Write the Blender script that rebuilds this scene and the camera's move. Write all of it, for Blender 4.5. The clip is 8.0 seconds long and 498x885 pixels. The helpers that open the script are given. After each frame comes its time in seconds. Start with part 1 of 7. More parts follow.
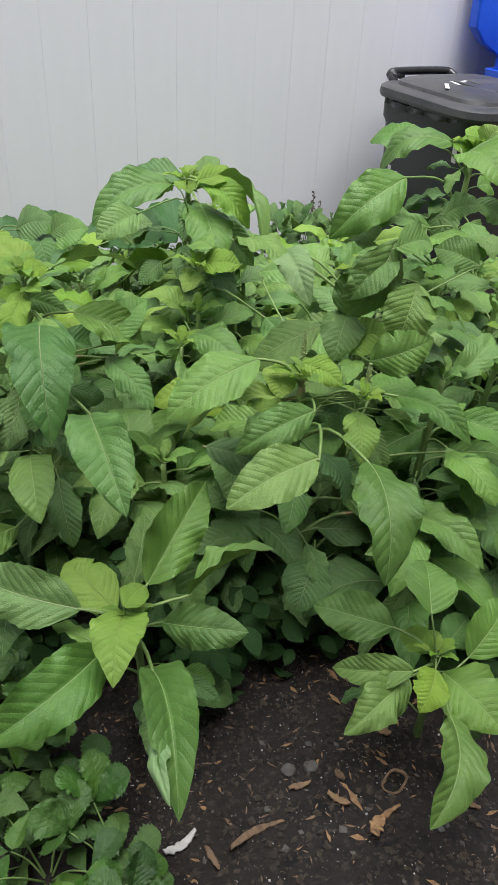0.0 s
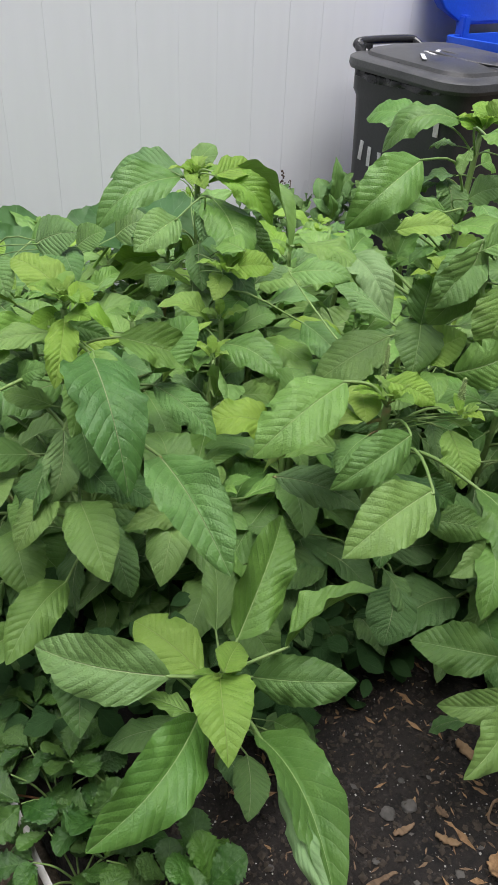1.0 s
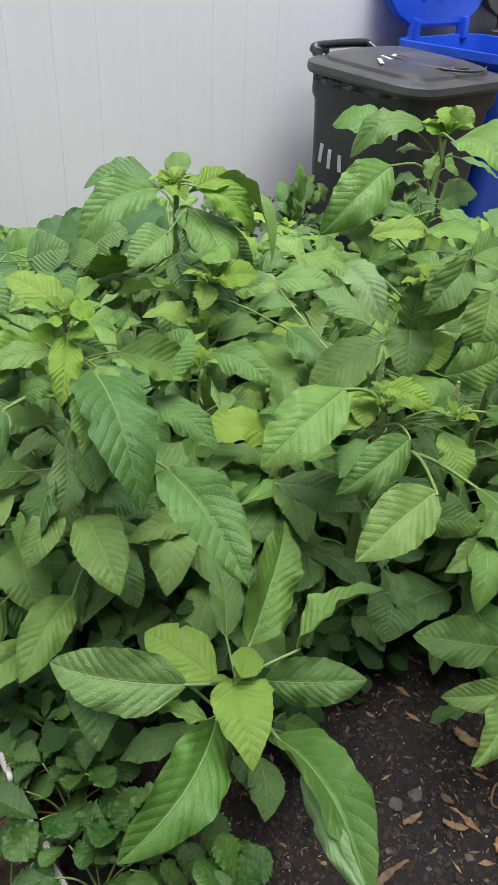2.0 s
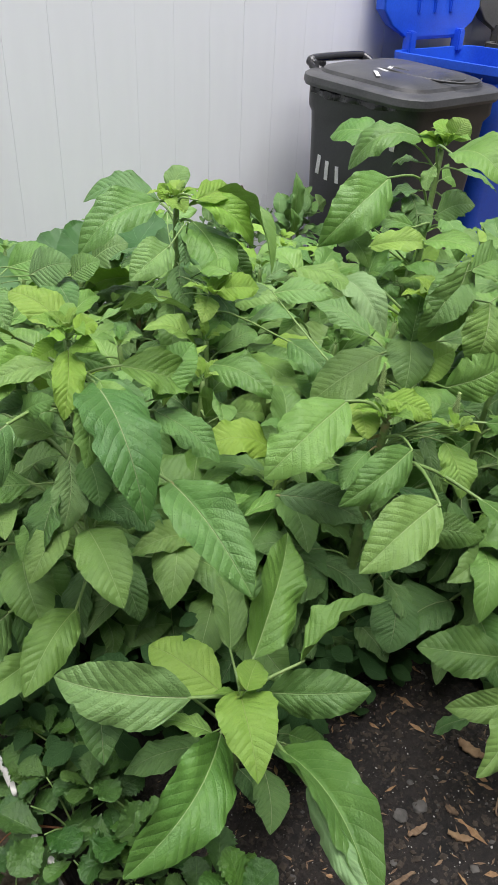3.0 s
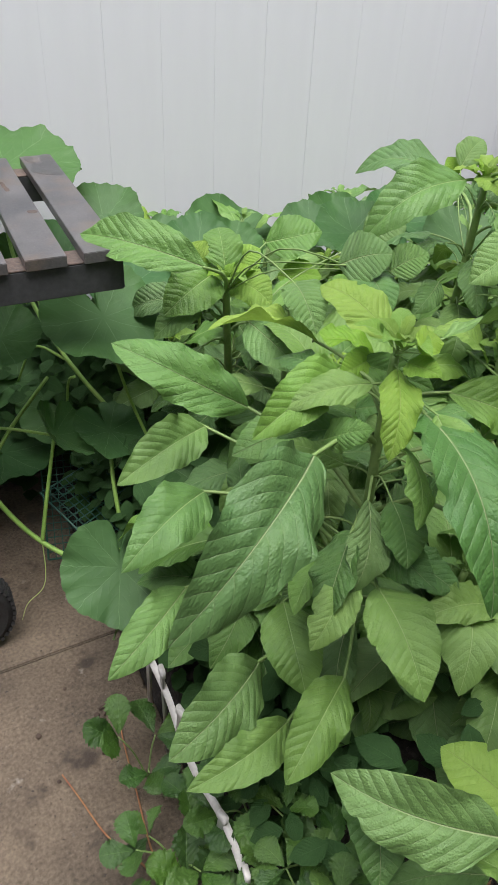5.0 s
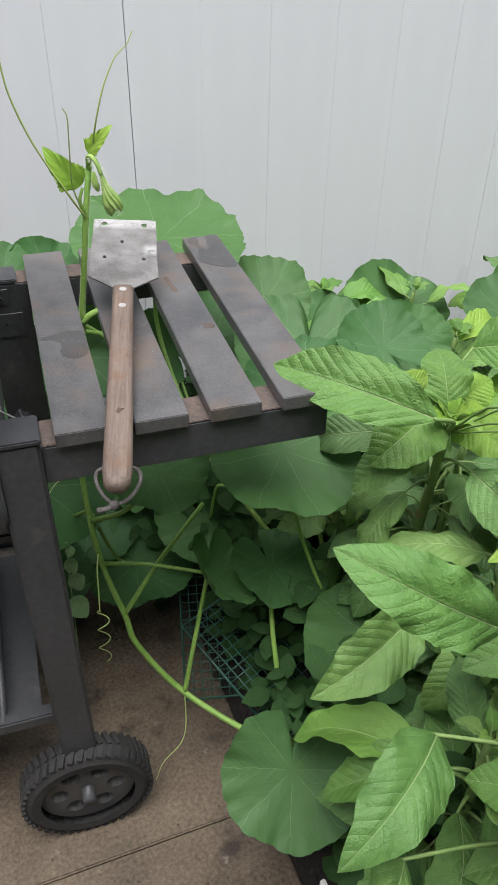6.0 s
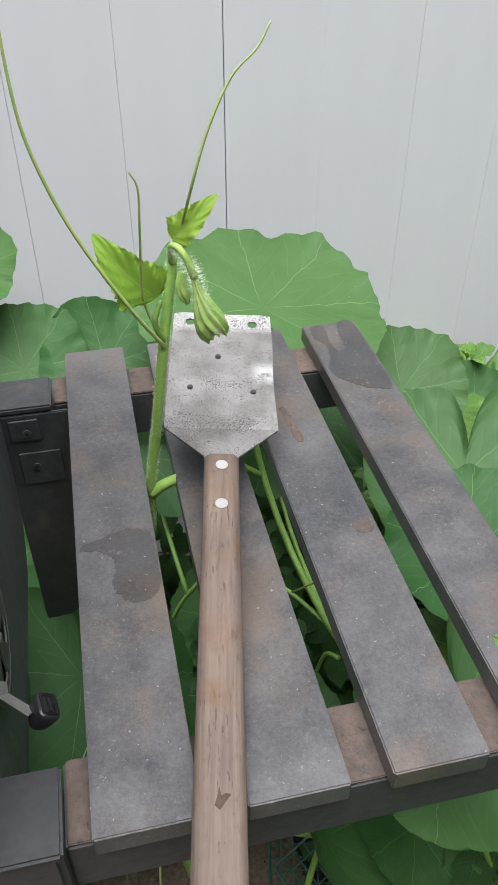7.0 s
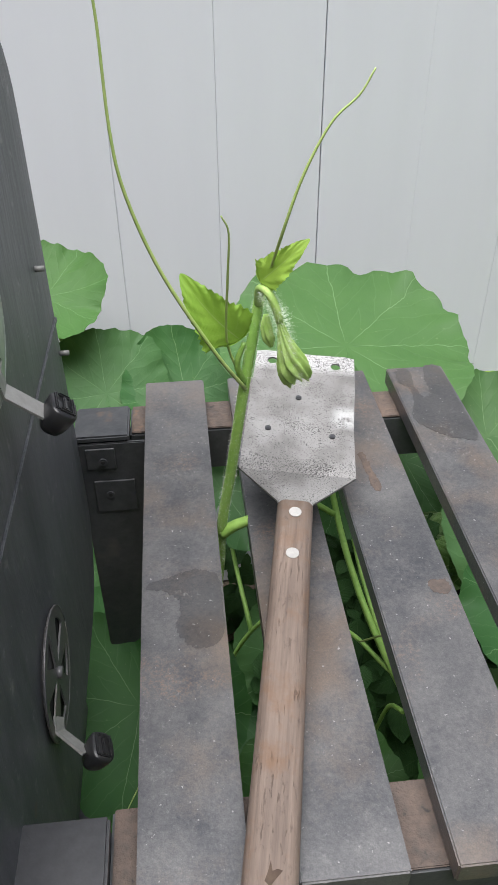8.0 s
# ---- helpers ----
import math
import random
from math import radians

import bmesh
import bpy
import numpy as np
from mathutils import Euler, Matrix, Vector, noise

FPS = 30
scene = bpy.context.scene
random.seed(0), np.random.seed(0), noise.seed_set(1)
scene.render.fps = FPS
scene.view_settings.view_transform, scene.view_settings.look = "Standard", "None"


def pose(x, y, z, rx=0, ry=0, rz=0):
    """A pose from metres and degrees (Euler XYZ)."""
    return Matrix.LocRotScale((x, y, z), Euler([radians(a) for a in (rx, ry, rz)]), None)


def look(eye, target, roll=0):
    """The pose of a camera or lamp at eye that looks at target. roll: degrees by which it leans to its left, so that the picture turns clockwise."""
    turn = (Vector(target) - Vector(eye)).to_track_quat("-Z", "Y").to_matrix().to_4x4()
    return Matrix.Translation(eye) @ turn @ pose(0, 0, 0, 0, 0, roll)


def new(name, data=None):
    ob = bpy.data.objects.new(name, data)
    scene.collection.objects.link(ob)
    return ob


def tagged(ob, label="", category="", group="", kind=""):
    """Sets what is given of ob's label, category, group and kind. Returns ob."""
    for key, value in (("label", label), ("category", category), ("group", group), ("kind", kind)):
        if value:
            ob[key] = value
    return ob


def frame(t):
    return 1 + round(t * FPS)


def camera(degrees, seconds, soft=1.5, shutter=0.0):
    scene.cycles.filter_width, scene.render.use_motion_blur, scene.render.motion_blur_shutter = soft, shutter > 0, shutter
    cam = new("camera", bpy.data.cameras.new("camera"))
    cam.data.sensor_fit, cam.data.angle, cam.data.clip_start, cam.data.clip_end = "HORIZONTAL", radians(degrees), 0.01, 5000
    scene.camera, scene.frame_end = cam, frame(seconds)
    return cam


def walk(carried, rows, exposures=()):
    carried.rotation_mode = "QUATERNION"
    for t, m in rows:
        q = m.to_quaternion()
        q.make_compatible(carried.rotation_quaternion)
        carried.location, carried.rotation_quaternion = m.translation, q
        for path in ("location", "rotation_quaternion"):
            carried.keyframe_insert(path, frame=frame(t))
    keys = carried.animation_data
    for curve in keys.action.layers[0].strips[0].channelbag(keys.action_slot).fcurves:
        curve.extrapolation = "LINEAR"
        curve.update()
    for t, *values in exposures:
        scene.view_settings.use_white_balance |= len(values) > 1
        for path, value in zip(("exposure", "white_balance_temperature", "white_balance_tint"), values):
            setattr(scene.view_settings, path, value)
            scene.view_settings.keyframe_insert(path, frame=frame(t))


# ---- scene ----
from mathutils.geometry import delaunay_2d_cdt

# The camera and its walk
cam = camera(36.5, 8.0, soft=0.5)
PATH = [
    (0, pose(-0.105, -1.368, 1.423, 57.38, -2.50, -28.42)),
    (0.5, pose(-0.192, -1.183, 1.416, 56.21, -2.72, -32.31)),
    (1, pose(-0.245, -1.081, 1.424, 55.50, -2.26, -35.59)),
    (1.5, pose(-0.312, -1.043, 1.441, 55.06, -2.55, -38.90)),
    (3, pose(-0.325, -1.033, 1.459, 56.15, -2.20, -40.18)),
    (3.5, pose(-0.359, -1.019, 1.463, 55.90, -2.22, -39.15)),
    (4, pose(-0.416, -0.985, 1.439, 54.78, -2.06, -36.92)),
    (4.5, pose(-0.453, -0.868, 1.413, 53.52, -2.70, -33.13)),
    (5, pose(-0.389, -0.657, 1.381, 53.48, -2.17, -27.45)),
    (5.2, pose(-0.383, -0.581, 1.379, 53.86, -1.92, -25.29)),
    (6.3, pose(-0.405, -0.034, 1.418, 53.24, -0.17, -19.57)),
    (6.5, pose(-0.378, 0.109, 1.393, 52.53, 0.06, -18.79)),
    (7, pose(-0.319, 0.319, 1.349, 51.53, 0.03, -15.76)),
    (7.5, pose(-0.313, 0.345, 1.337, 51.81, 0.05, -13.13)),
    (8, pose(-0.315, 0.343, 1.354, 53.33, 0.49, -8.97)),
]
walk(cam, PATH, exposures=((0, 1.02, 6500, 13), (1.5, 1.06, 6500, 13), (3.0, 1.20, 6500, 13), (5.0, 1.16, 6500, 14), (6.5, 1.12, 6450, 11), (8.0, 1.08, 6450, 11)))

# World and light: a bright overcast sky
world = bpy.data.worlds.new("sky")
scene.world = world
world.use_nodes = True
wn = world.node_tree
sky = wn.nodes.new("ShaderNodeTexSky")
sky.sky_type = "NISHITA"
sky.sun_disc = False
sky.sun_elevation = radians(70)
sky.sun_rotation = radians(200)
sky.air_density = 1.0
sky.dust_density = 6.0
sky.ozone_density = 0.6
wn.links.new(sky.outputs["Color"], wn.nodes["Background"].inputs["Color"])
wn.nodes["Background"].inputs["Strength"].default_value = 0.045
lamp = bpy.data.lights.new("sun", "SUN")
lamp.energy = 3.1
lamp.angle = radians(58)
lamp.color = (0.97, 0.985, 1.0)
sun = new("sun", lamp)
sun.matrix_world = look((-0.3, -1.25, 6.0), (0.0, 0.25, 0.0))


# ---------------------------------------------------------------- helpers
def part(name, bm, material, parent=None, label="", smooth=True):
    me = bpy.data.meshes.new(name)
    bm.normal_update()
    bm.to_mesh(me)
    bm.free()
    for m in material if isinstance(material, (list, tuple)) else (material,):
        me.materials.append(m)
    if smooth:
        me.shade_smooth()
    ob = new(name, me)
    ob.parent = parent
    if label:
        tagged(ob, label)
    return ob


def sharp(ob, degrees=35):
    """Keeps the hard edges of a smooth-shaded mesh hard."""
    bm = bmesh.new()
    bm.from_mesh(ob.data)
    for e in bm.edges:
        if len(e.link_faces) == 2 and e.calc_face_angle(0) > radians(degrees):
            e.smooth = False
    bm.to_mesh(ob.data)
    bm.free()
    return ob


def block(lo, hi, bevel=0.002, seg=2):
    bm = bmesh.new()
    bmesh.ops.create_cube(bm, size=1)
    for v in bm.verts:
        v.co = Vector([(lo[i] + hi[i]) / 2 + v.co[i] * (hi[i] - lo[i]) for i in range(3)])
    if bevel:
        bmesh.ops.bevel(bm, geom=bm.edges[:], offset=bevel, segments=seg, affect="EDGES", clamp_overlap=True)
    for e in bm.edges:
        if len(e.link_faces) == 2 and e.calc_face_angle(0) > radians(20):
            e.smooth = False
    return bm


def joined(*many):
    out = bmesh.new()
    for b in many:
        me = bpy.data.meshes.new("joined")
        b.to_mesh(me)
        b.free()
        out.from_mesh(me)
        bpy.data.meshes.remove(me)
    return out


def ring(x0, x1, y0, y1, r, z, n=5):
    """A rounded rectangle at height z."""
    pts = []
    for cx, cy, a in ((x1 - r, y1 - r, 0), (x0 + r, y1 - r, 90), (x0 + r, y0 + r, 180), (x1 - r, y0 + r, 270)):
        for k in range(n + 1):
            b = radians(a + 90 * k / n)
            pts.append(Vector((cx + r * math.cos(b), cy + r * math.sin(b), z)))
    return pts


def loft(rings, cap_low=True, cap_high=True, bm=None):
    bm = bm or bmesh.new()
    rows = [[bm.verts.new(p) for p in r] for r in rings]
    n = len(rows[0])
    for a, b in zip(rows, rows[1:]):
        for k in range(n):
            bm.faces.new((a[k], a[(k + 1) % n], b[(k + 1) % n], b[k]))
    if cap_low:
        bm.faces.new(rows[0][::-1])
    if cap_high:
        bm.faces.new(rows[-1])
    return bm


def smooth_path(points, steps=8):
    """A Catmull-Rom line through the points."""
    p = [Vector(q) for q in points]
    p = [2 * p[0] - p[1]] + p + [2 * p[-1] - p[-2]]
    out = []
    for i in range(1, len(p) - 2):
        for k in range(steps):
            t = k / steps
            a, b, c, d = p[i - 1 : i + 3]
            out.append(0.5 * (2 * b + (c - a) * t + (2 * a - 5 * b + 4 * c - d) * t * t + (3 * b - a - 3 * c + d) * t ** 3))
    out.append(p[-2])
    return out


def tube(points, r0, r1=None, sides=6, steps=6, bm=None, flat=1.0):
    """A tapering tube along a smooth line."""
    bm = bm or bmesh.new()
    r1 = r0 if r1 is None else r1
    line = smooth_path(points, steps)
    rows, side = [], None
    for i, q in enumerate(line):
        d = (line[min(i + 1, len(line) - 1)] - line[max(i - 1, 0)]).normalized()
        if side is None:
            side = d.orthogonal().normalized()
        side = (side - d * side.dot(d)).normalized()
        other = d.cross(side)
        r = r0 + (r1 - r0) * i / (len(line) - 1)
        rows.append([bm.verts.new(q + r * (math.cos(2 * math.pi * k / sides) * side + flat * math.sin(2 * math.pi * k / sides) * other)) for k in range(sides)])
    for a, b in zip(rows, rows[1:]):
        for k in range(sides):
            bm.faces.new((a[k], a[(k + 1) % sides], b[(k + 1) % sides], b[k]))
    bm.faces.new(rows[0][::-1])
    bm.faces.new(rows[-1])
    return bm


def plate(outline, holes=(), thick=0.003):
    """A flat plate in x and y with holes cut through it."""
    loops = [outline, *holes]
    pts, edges = [], []
    for lp in loops:
        s = len(pts)
        pts += [Vector(q) for q in lp]
        edges += [(s + k, s + (k + 1) % len(lp)) for k in range(len(lp))]
    co, _, faces, *_ = delaunay_2d_cdt(pts, edges, [], 1, 1e-6)

    def inside(q, lp):
        hit = False
        for (ax, ay), (bx, by) in zip(lp, lp[1:] + lp[:1]):
            if (ay > q[1]) != (by > q[1]) and q[0] < (bx - ax) * (q[1] - ay) / (by - ay) + ax:
                hit = not hit
        return hit

    bm = bmesh.new()
    vs = [bm.verts.new((q[0], q[1], 0)) for q in co]
    for f in faces:
        mid = sum((co[k] for k in f), Vector((0, 0))) / len(f)
        if inside(mid, outline) and not any(inside(mid, h) for h in holes):
            bm.faces.new([vs[k] for k in f])
    low = bm.faces[:]
    up = bmesh.ops.extrude_face_region(bm, geom=low)
    for v in up["geom"]:
        if isinstance(v, bmesh.types.BMVert):
            v.co.z += thick
    bmesh.ops.recalc_face_normals(bm, faces=bm.faces)
    return bm


def disc(cx, cy, r, n=20):
    return [(cx + r * math.cos(2 * math.pi * k / n), cy + r * math.sin(2 * math.pi * k / n)) for k in range(n)]


def cyl(a, b, r, sides=20):
    return tube([a, b], r, r, sides, 1)


def ribbon(points, normal, width, thick):
    """A flat strip of sheet metal along points, its face turned to normal."""
    n = Vector(normal).normalized()
    rows = []
    for i, q in enumerate(points):
        q = Vector(q)
        d = (Vector(points[min(i + 1, len(points) - 1)]) - Vector(points[max(i - 1, 0)])).normalized()
        s = d.cross(n).normalized() * width / 2
        up = s.cross(d).normalized() * thick / 2
        rows.append([q - s - up, q + s - up, q + s + up, q - s + up])
    bm = loft(rows)
    bmesh.ops.recalc_face_normals(bm, faces=bm.faces)
    return bm


def moved(bm, m):
    bmesh.ops.transform(bm, matrix=m, verts=bm.verts)
    return bm


# ---------------------------------------------------------------- materials
def material(name):
    m = bpy.data.materials.new(name)
    m.use_nodes = True
    t = m.node_tree
    return m, t, t.nodes["Principled BSDF"]


def math_node(t, op, a, b=None, c=None):
    n = t.nodes.new("ShaderNodeMath")
    n.operation = op
    for i, v in enumerate((a, b, c)):
        if v is None:
            continue
        if isinstance(v, (int, float)):
            n.inputs[i].default_value = v
        else:
            t.links.new(v, n.inputs[i])
    return n.outputs[0]


def ramp(t, value, lo, hi, a=0.0, b=1.0):
    n = t.nodes.new("ShaderNodeMapRange")
    t.links.new(value, n.inputs[0])
    for i, v in enumerate((lo, hi, a, b)):
        n.inputs[i + 1].default_value = v
    return n.outputs[0]


def blend(t, fac, a, b):
    n = t.nodes.new("ShaderNodeMix")
    n.data_type = "RGBA"
    if isinstance(fac, (int, float)):
        n.inputs[0].default_value = fac
    else:
        t.links.new(fac, n.inputs[0])
    for i, v in ((6, a), (7, b)):
        if isinstance(v, tuple):
            n.inputs[i].default_value = (*v, 1)
        else:
            t.links.new(v, n.inputs[i])
    return n.outputs[2]


def noise_tex(t, scale, detail=4.0, rough=0.55, coord="Object", stretch=None):
    c = t.nodes.new("ShaderNodeTexCoord").outputs[coord]
    if stretch:
        mp = t.nodes.new("ShaderNodeMapping")
        mp.inputs["Scale"].default_value = stretch
        t.links.new(c, mp.inputs[0])
        c = mp.outputs[0]
    n = t.nodes.new("ShaderNodeTexNoise")
    n.inputs["Scale"].default_value = scale
    n.inputs["Detail"].default_value = detail
    n.inputs["Roughness"].default_value = rough
    t.links.new(c, n.inputs["Vector"])
    return n.outputs[0]


def bump(t, bsdf, height, strength=0.3, distance=0.005):
    n = t.nodes.new("ShaderNodeBump")
    n.inputs["Strength"].default_value = strength
    n.inputs["Distance"].default_value = distance
    t.links.new(height, n.inputs["Height"])
    t.links.new(n.outputs[0], bsdf.inputs["Normal"])


def surface(name, dark, light, rough=0.6, scale=8.0, fine=60.0, metal=0.0, bumps=0.2, spots=None, depth=0.004, stretch=None, coord="Object", rough_span=0.12):
    """A worn plain surface: two colours mixed at two scales, with optional spots of a third."""
    m, t, b = material(name)
    big = noise_tex(t, scale, 5, 0.6, coord, stretch)
    small = noise_tex(t, fine, 4, 0.6, coord, stretch)
    mix = math_node(t, "MULTIPLY_ADD", small, 0.45, math_node(t, "MULTIPLY", big, 0.55))
    col = blend(t, ramp(t, mix, 0.35, 0.65), dark, light)
    for colour, size, edge in (spots if isinstance(spots, list) else [spots] if spots else []):
        sp = noise_tex(t, size, 4, 0.6, coord)
        col = blend(t, ramp(t, sp, edge, edge + 0.10), col, colour)
    t.links.new(col, b.inputs["Base Color"])
    t.links.new(ramp(t, big, 0.3, 0.7, rough - rough_span, rough + rough_span), b.inputs["Roughness"])
    b.inputs["Metallic"].default_value = metal
    bump(t, b, small, bumps, depth)
    return m


def leaf_material(name, dark, light, vein, count=11.0, slope=0.27, rough=0.42, palmate=False, relief=0.6, through_light=0.22, gloss=0.5, vein_show=0.20, quilt=0.15):
    """A leaf: veins by the leaf's own length and width, mottled green, a little light coming through."""
    m, t, b = material(name)
    uv = t.nodes.new("ShaderNodeTexCoord").outputs["UV"]
    sep = t.nodes.new("ShaderNodeSeparateXYZ")
    t.links.new(uv, sep.inputs[0])
    u, v = sep.outputs[0], sep.outputs[1]
    wob = noise_tex(t, 5.0, 3, 0.6, "UV", (2.0, 1.0, 1.0))
    if palmate:
        x = math_node(t, "SUBTRACT", u, 0.5)
        y = math_node(t, "SUBTRACT", v, 0.42)
        ang = math_node(t, "ARCTAN2", x, y)
        ang = math_node(t, "MULTIPLY_ADD", wob, 0.20, ang)
        rad = math_node(t, "SQRT", math_node(t, "ADD", math_node(t, "MULTIPLY", x, x), math_node(t, "MULTIPLY", y, y)))
        off = math_node(t, "PINGPONG", math_node(t, "ADD", ang, 6.29), 0.4)
        line = math_node(t, "MULTIPLY", off, rad)
        main = math_node(t, "MULTIPLY", ramp(t, line, 0.0, 0.0024, 1.0, 0.0), ramp(t, rad, 0.01, 0.10))
        s = math_node(t, "MULTIPLY_ADD", rad, 11.0, math_node(t, "MULTIPLY", line, -16.0))
        sec = math_node(t, "PINGPONG", s, 0.5)
        web = math_node(t, "MULTIPLY", ramp(t, sec, 0.0, 0.05, 1.7, 0.0), ramp(t, rad, 0.10, 0.16))
        height = math_node(t, "SUBTRACT", math_node(t, "MULTIPLY", ramp(t, sec, 0.0, 0.2), 0.20), math_node(t, "MULTIPLY", main, 0.5))
    else:
        a = math_node(t, "MULTIPLY", math_node(t, "ABSOLUTE", math_node(t, "SUBTRACT", v, 0.5)), 2.0)
        s = math_node(t, "MULTIPLY", math_node(t, "SUBTRACT", u, math_node(t, "MULTIPLY", math_node(t, "POWER", a, 1.15), slope)), count)
        s = math_node(t, "MULTIPLY_ADD", math_node(t, "SUBTRACT", wob, 0.5), 0.20, s)
        s = math_node(t, "MULTIPLY_ADD", math_node(t, "GREATER_THAN", v, 0.5), 0.37, s)
        sec = math_node(t, "PINGPONG", s, 0.5)
        taper = ramp(t, u, 0.0, 1.0, 0.036, 0.008)
        main = math_node(t, "SUBTRACT", 1.0, math_node(t, "DIVIDE", a, taper))
        main = math_node(t, "MAXIMUM", main, 0.0)
        web = math_node(t, "MULTIPLY", ramp(t, sec, 0.0, 0.040, 1.0, 0.0), ramp(t, a, 0.75, 1.0, 1.0, 0.2))
        along = t.nodes.new("ShaderNodeCombineXYZ")
        t.links.new(math_node(t, "MULTIPLY", u, 58.0), along.inputs[0])
        t.links.new(math_node(t, "MULTIPLY", v, 33.0), along.inputs[1])
        cell = t.nodes.new("ShaderNodeTexVoronoi")
        cell.feature = "SMOOTH_F1"
        cell.inputs["Scale"].default_value = 1.0
        cell.inputs["Smoothness"].default_value = 0.45
        t.links.new(along.outputs[0], cell.inputs["Vector"])
        fine = ramp(t, cell.outputs["Distance"], 0.10, 0.70, 1.0, 0.0)
        pillow = math_node(t, "POWER", math_node(t, "MULTIPLY", sec, 2.0), 0.38)
        height = math_node(t, "SUBTRACT", math_node(t, "MULTIPLY", pillow, 0.30), math_node(t, "MULTIPLY", main, 0.35))
        height = math_node(t, "MULTIPLY_ADD", math_node(t, "MULTIPLY", fine, ramp(t, wob, 0.35, 0.65, 0.35, 1.3)), quilt, height)
    crinkle = noise_tex(t, 13.0, 5, 0.75, "UV", (2.2, 1.0, 1.0))
    height = math_node(t, "MULTIPLY_ADD", crinkle, 0.42, height)
    info = t.nodes.new("ShaderNodeObjectInfo")
    patch = noise_tex(t, 4.0, 4, 0.6, "UV")
    rand = info.outputs["Random"]
    mix = math_node(t, "MULTIPLY_ADD", rand, 0.55, math_node(t, "MULTIPLY", patch, 0.70))
    col = blend(t, ramp(t, mix, 0.25, 0.9), dark, light)
    hue = t.nodes.new("ShaderNodeHueSaturation")
    t.links.new(col, hue.inputs["Color"])
    other = math_node(t, "FRACT", math_node(t, "MULTIPLY", rand, 17.3))
    t.links.new(ramp(t, other, 0.0, 1.0, 0.489, 0.508), hue.inputs["Hue"])
    t.links.new(ramp(t, math_node(t, "FRACT", math_node(t, "MULTIPLY", rand, 41.7)), 0.0, 1.0, 0.93, 1.07), hue.inputs["Saturation"])
    col = hue.outputs[0]
    col = blend(t, math_node(t, "MULTIPLY", web, vein_show), col, vein)
    col = blend(t, math_node(t, "MULTIPLY", main, 0.85), col, vein)
    freckle = noise_tex(t, 60.0, 2, 0.5, "UV")
    col = blend(t, ramp(t, freckle, 0.70, 0.78, 0.0, 0.25), col, (0.30, 0.36, 0.16))
    t.links.new(col, b.inputs["Base Color"])
    t.links.new(ramp(t, crinkle, 0.3, 0.7, rough - 0.08, rough + 0.12), b.inputs["Roughness"])
    b.inputs["Specular IOR Level"].default_value = gloss
    bump(t, b, height, relief, 0.009)
    tr = t.nodes.new("ShaderNodeBsdfTranslucent")
    warm = blend(t, 0.5, col, (0.25, 0.42, 0.05))
    t.links.new(warm, tr.inputs[0])
    mx = t.nodes.new("ShaderNodeMixShader")
    mx.inputs[0].default_value = through_light
    t.links.new(b.outputs[0], mx.inputs[1])
    t.links.new(tr.outputs[0], mx.inputs[2])
    t.links.new(mx.outputs[0], t.nodes["Material Output"].inputs[0])
    return m


def speckled_steel(name):
    """A spatula's steel: pale grey, pitted black, brushed bright along its worn front edge, with one painted patch of
    glare.
    """
    m, t, b = material(name)
    big = noise_tex(t, 18.0, 4, 0.6)
    pit = noise_tex(t, 640.0, 5, 0.80)
    scratch = noise_tex(t, 60.0, 3, 0.6, "Object", (6.0, 0.6, 1.0))
    col = blend(t, ramp(t, big, 0.38, 0.64), (0.20, 0.192, 0.184), (0.34, 0.330, 0.320))
    col = blend(t, ramp(t, scratch, 0.60, 0.80, 0.0, 0.15), col, (0.62, 0.61, 0.60))
    sep = t.nodes.new("ShaderNodeSeparateXYZ")
    t.links.new(t.nodes.new("ShaderNodeTexCoord").outputs["Object"], sep.inputs[0])
    x, y = sep.outputs[0], sep.outputs[1]
    front = ramp(t, y, 0.598, 0.610)
    heel = ramp(t, math_node(t, "ABSOLUTE", math_node(t, "SUBTRACT", y, 0.470)), 0.0, 0.016, 1.0, 0.0)
    # Pale patch near the right edge: glare painted into the steel's colour.
    patch = math_node(t, "MULTIPLY", ramp(t, math_node(t, "ABSOLUTE", math_node(t, "SUBTRACT", x, 0.044)), 0.006, 0.016, 1.0, 0.0),
                      ramp(t, math_node(t, "ABSOLUTE", math_node(t, "SUBTRACT", y, 0.538)), 0.006, 0.018, 1.0, 0.0))
    patch = math_node(t, "MULTIPLY", patch, ramp(t, noise_tex(t, 70.0, 4, 0.6), 0.40, 0.52))
    col = blend(t, math_node(t, "MULTIPLY", front, 0.7), col, (0.72, 0.71, 0.70))
    col = blend(t, math_node(t, "MULTIPLY", patch, 0.70), col, (0.66, 0.66, 0.65))
    edge = math_node(t, "SUBTRACT", 0.575, math_node(t, "MULTIPLY", math_node(t, "ADD", math_node(t, "MULTIPLY", front, 0.5), math_node(t, "MULTIPLY", heel, 0.6)), 0.10))
    soot = ramp(t, math_node(t, "SUBTRACT", math_node(t, "MULTIPLY_ADD", noise_tex(t, 30.0, 3, 0.6), 0.22, pit), edge), 0.09, 0.15)
    col = blend(t, math_node(t, "MULTIPLY", soot, 0.95), col, (0.022, 0.020, 0.019))
    t.links.new(col, b.inputs["Base Color"])
    t.links.new(ramp(t, soot, 0.0, 1.0, 0.42, 0.75), b.inputs["Roughness"])
    t.links.new(ramp(t, soot, 0.0, 1.0, 0.55, 0.0), b.inputs["Metallic"])
    bump(t, b, pit, 0.25, 0.001)
    return m


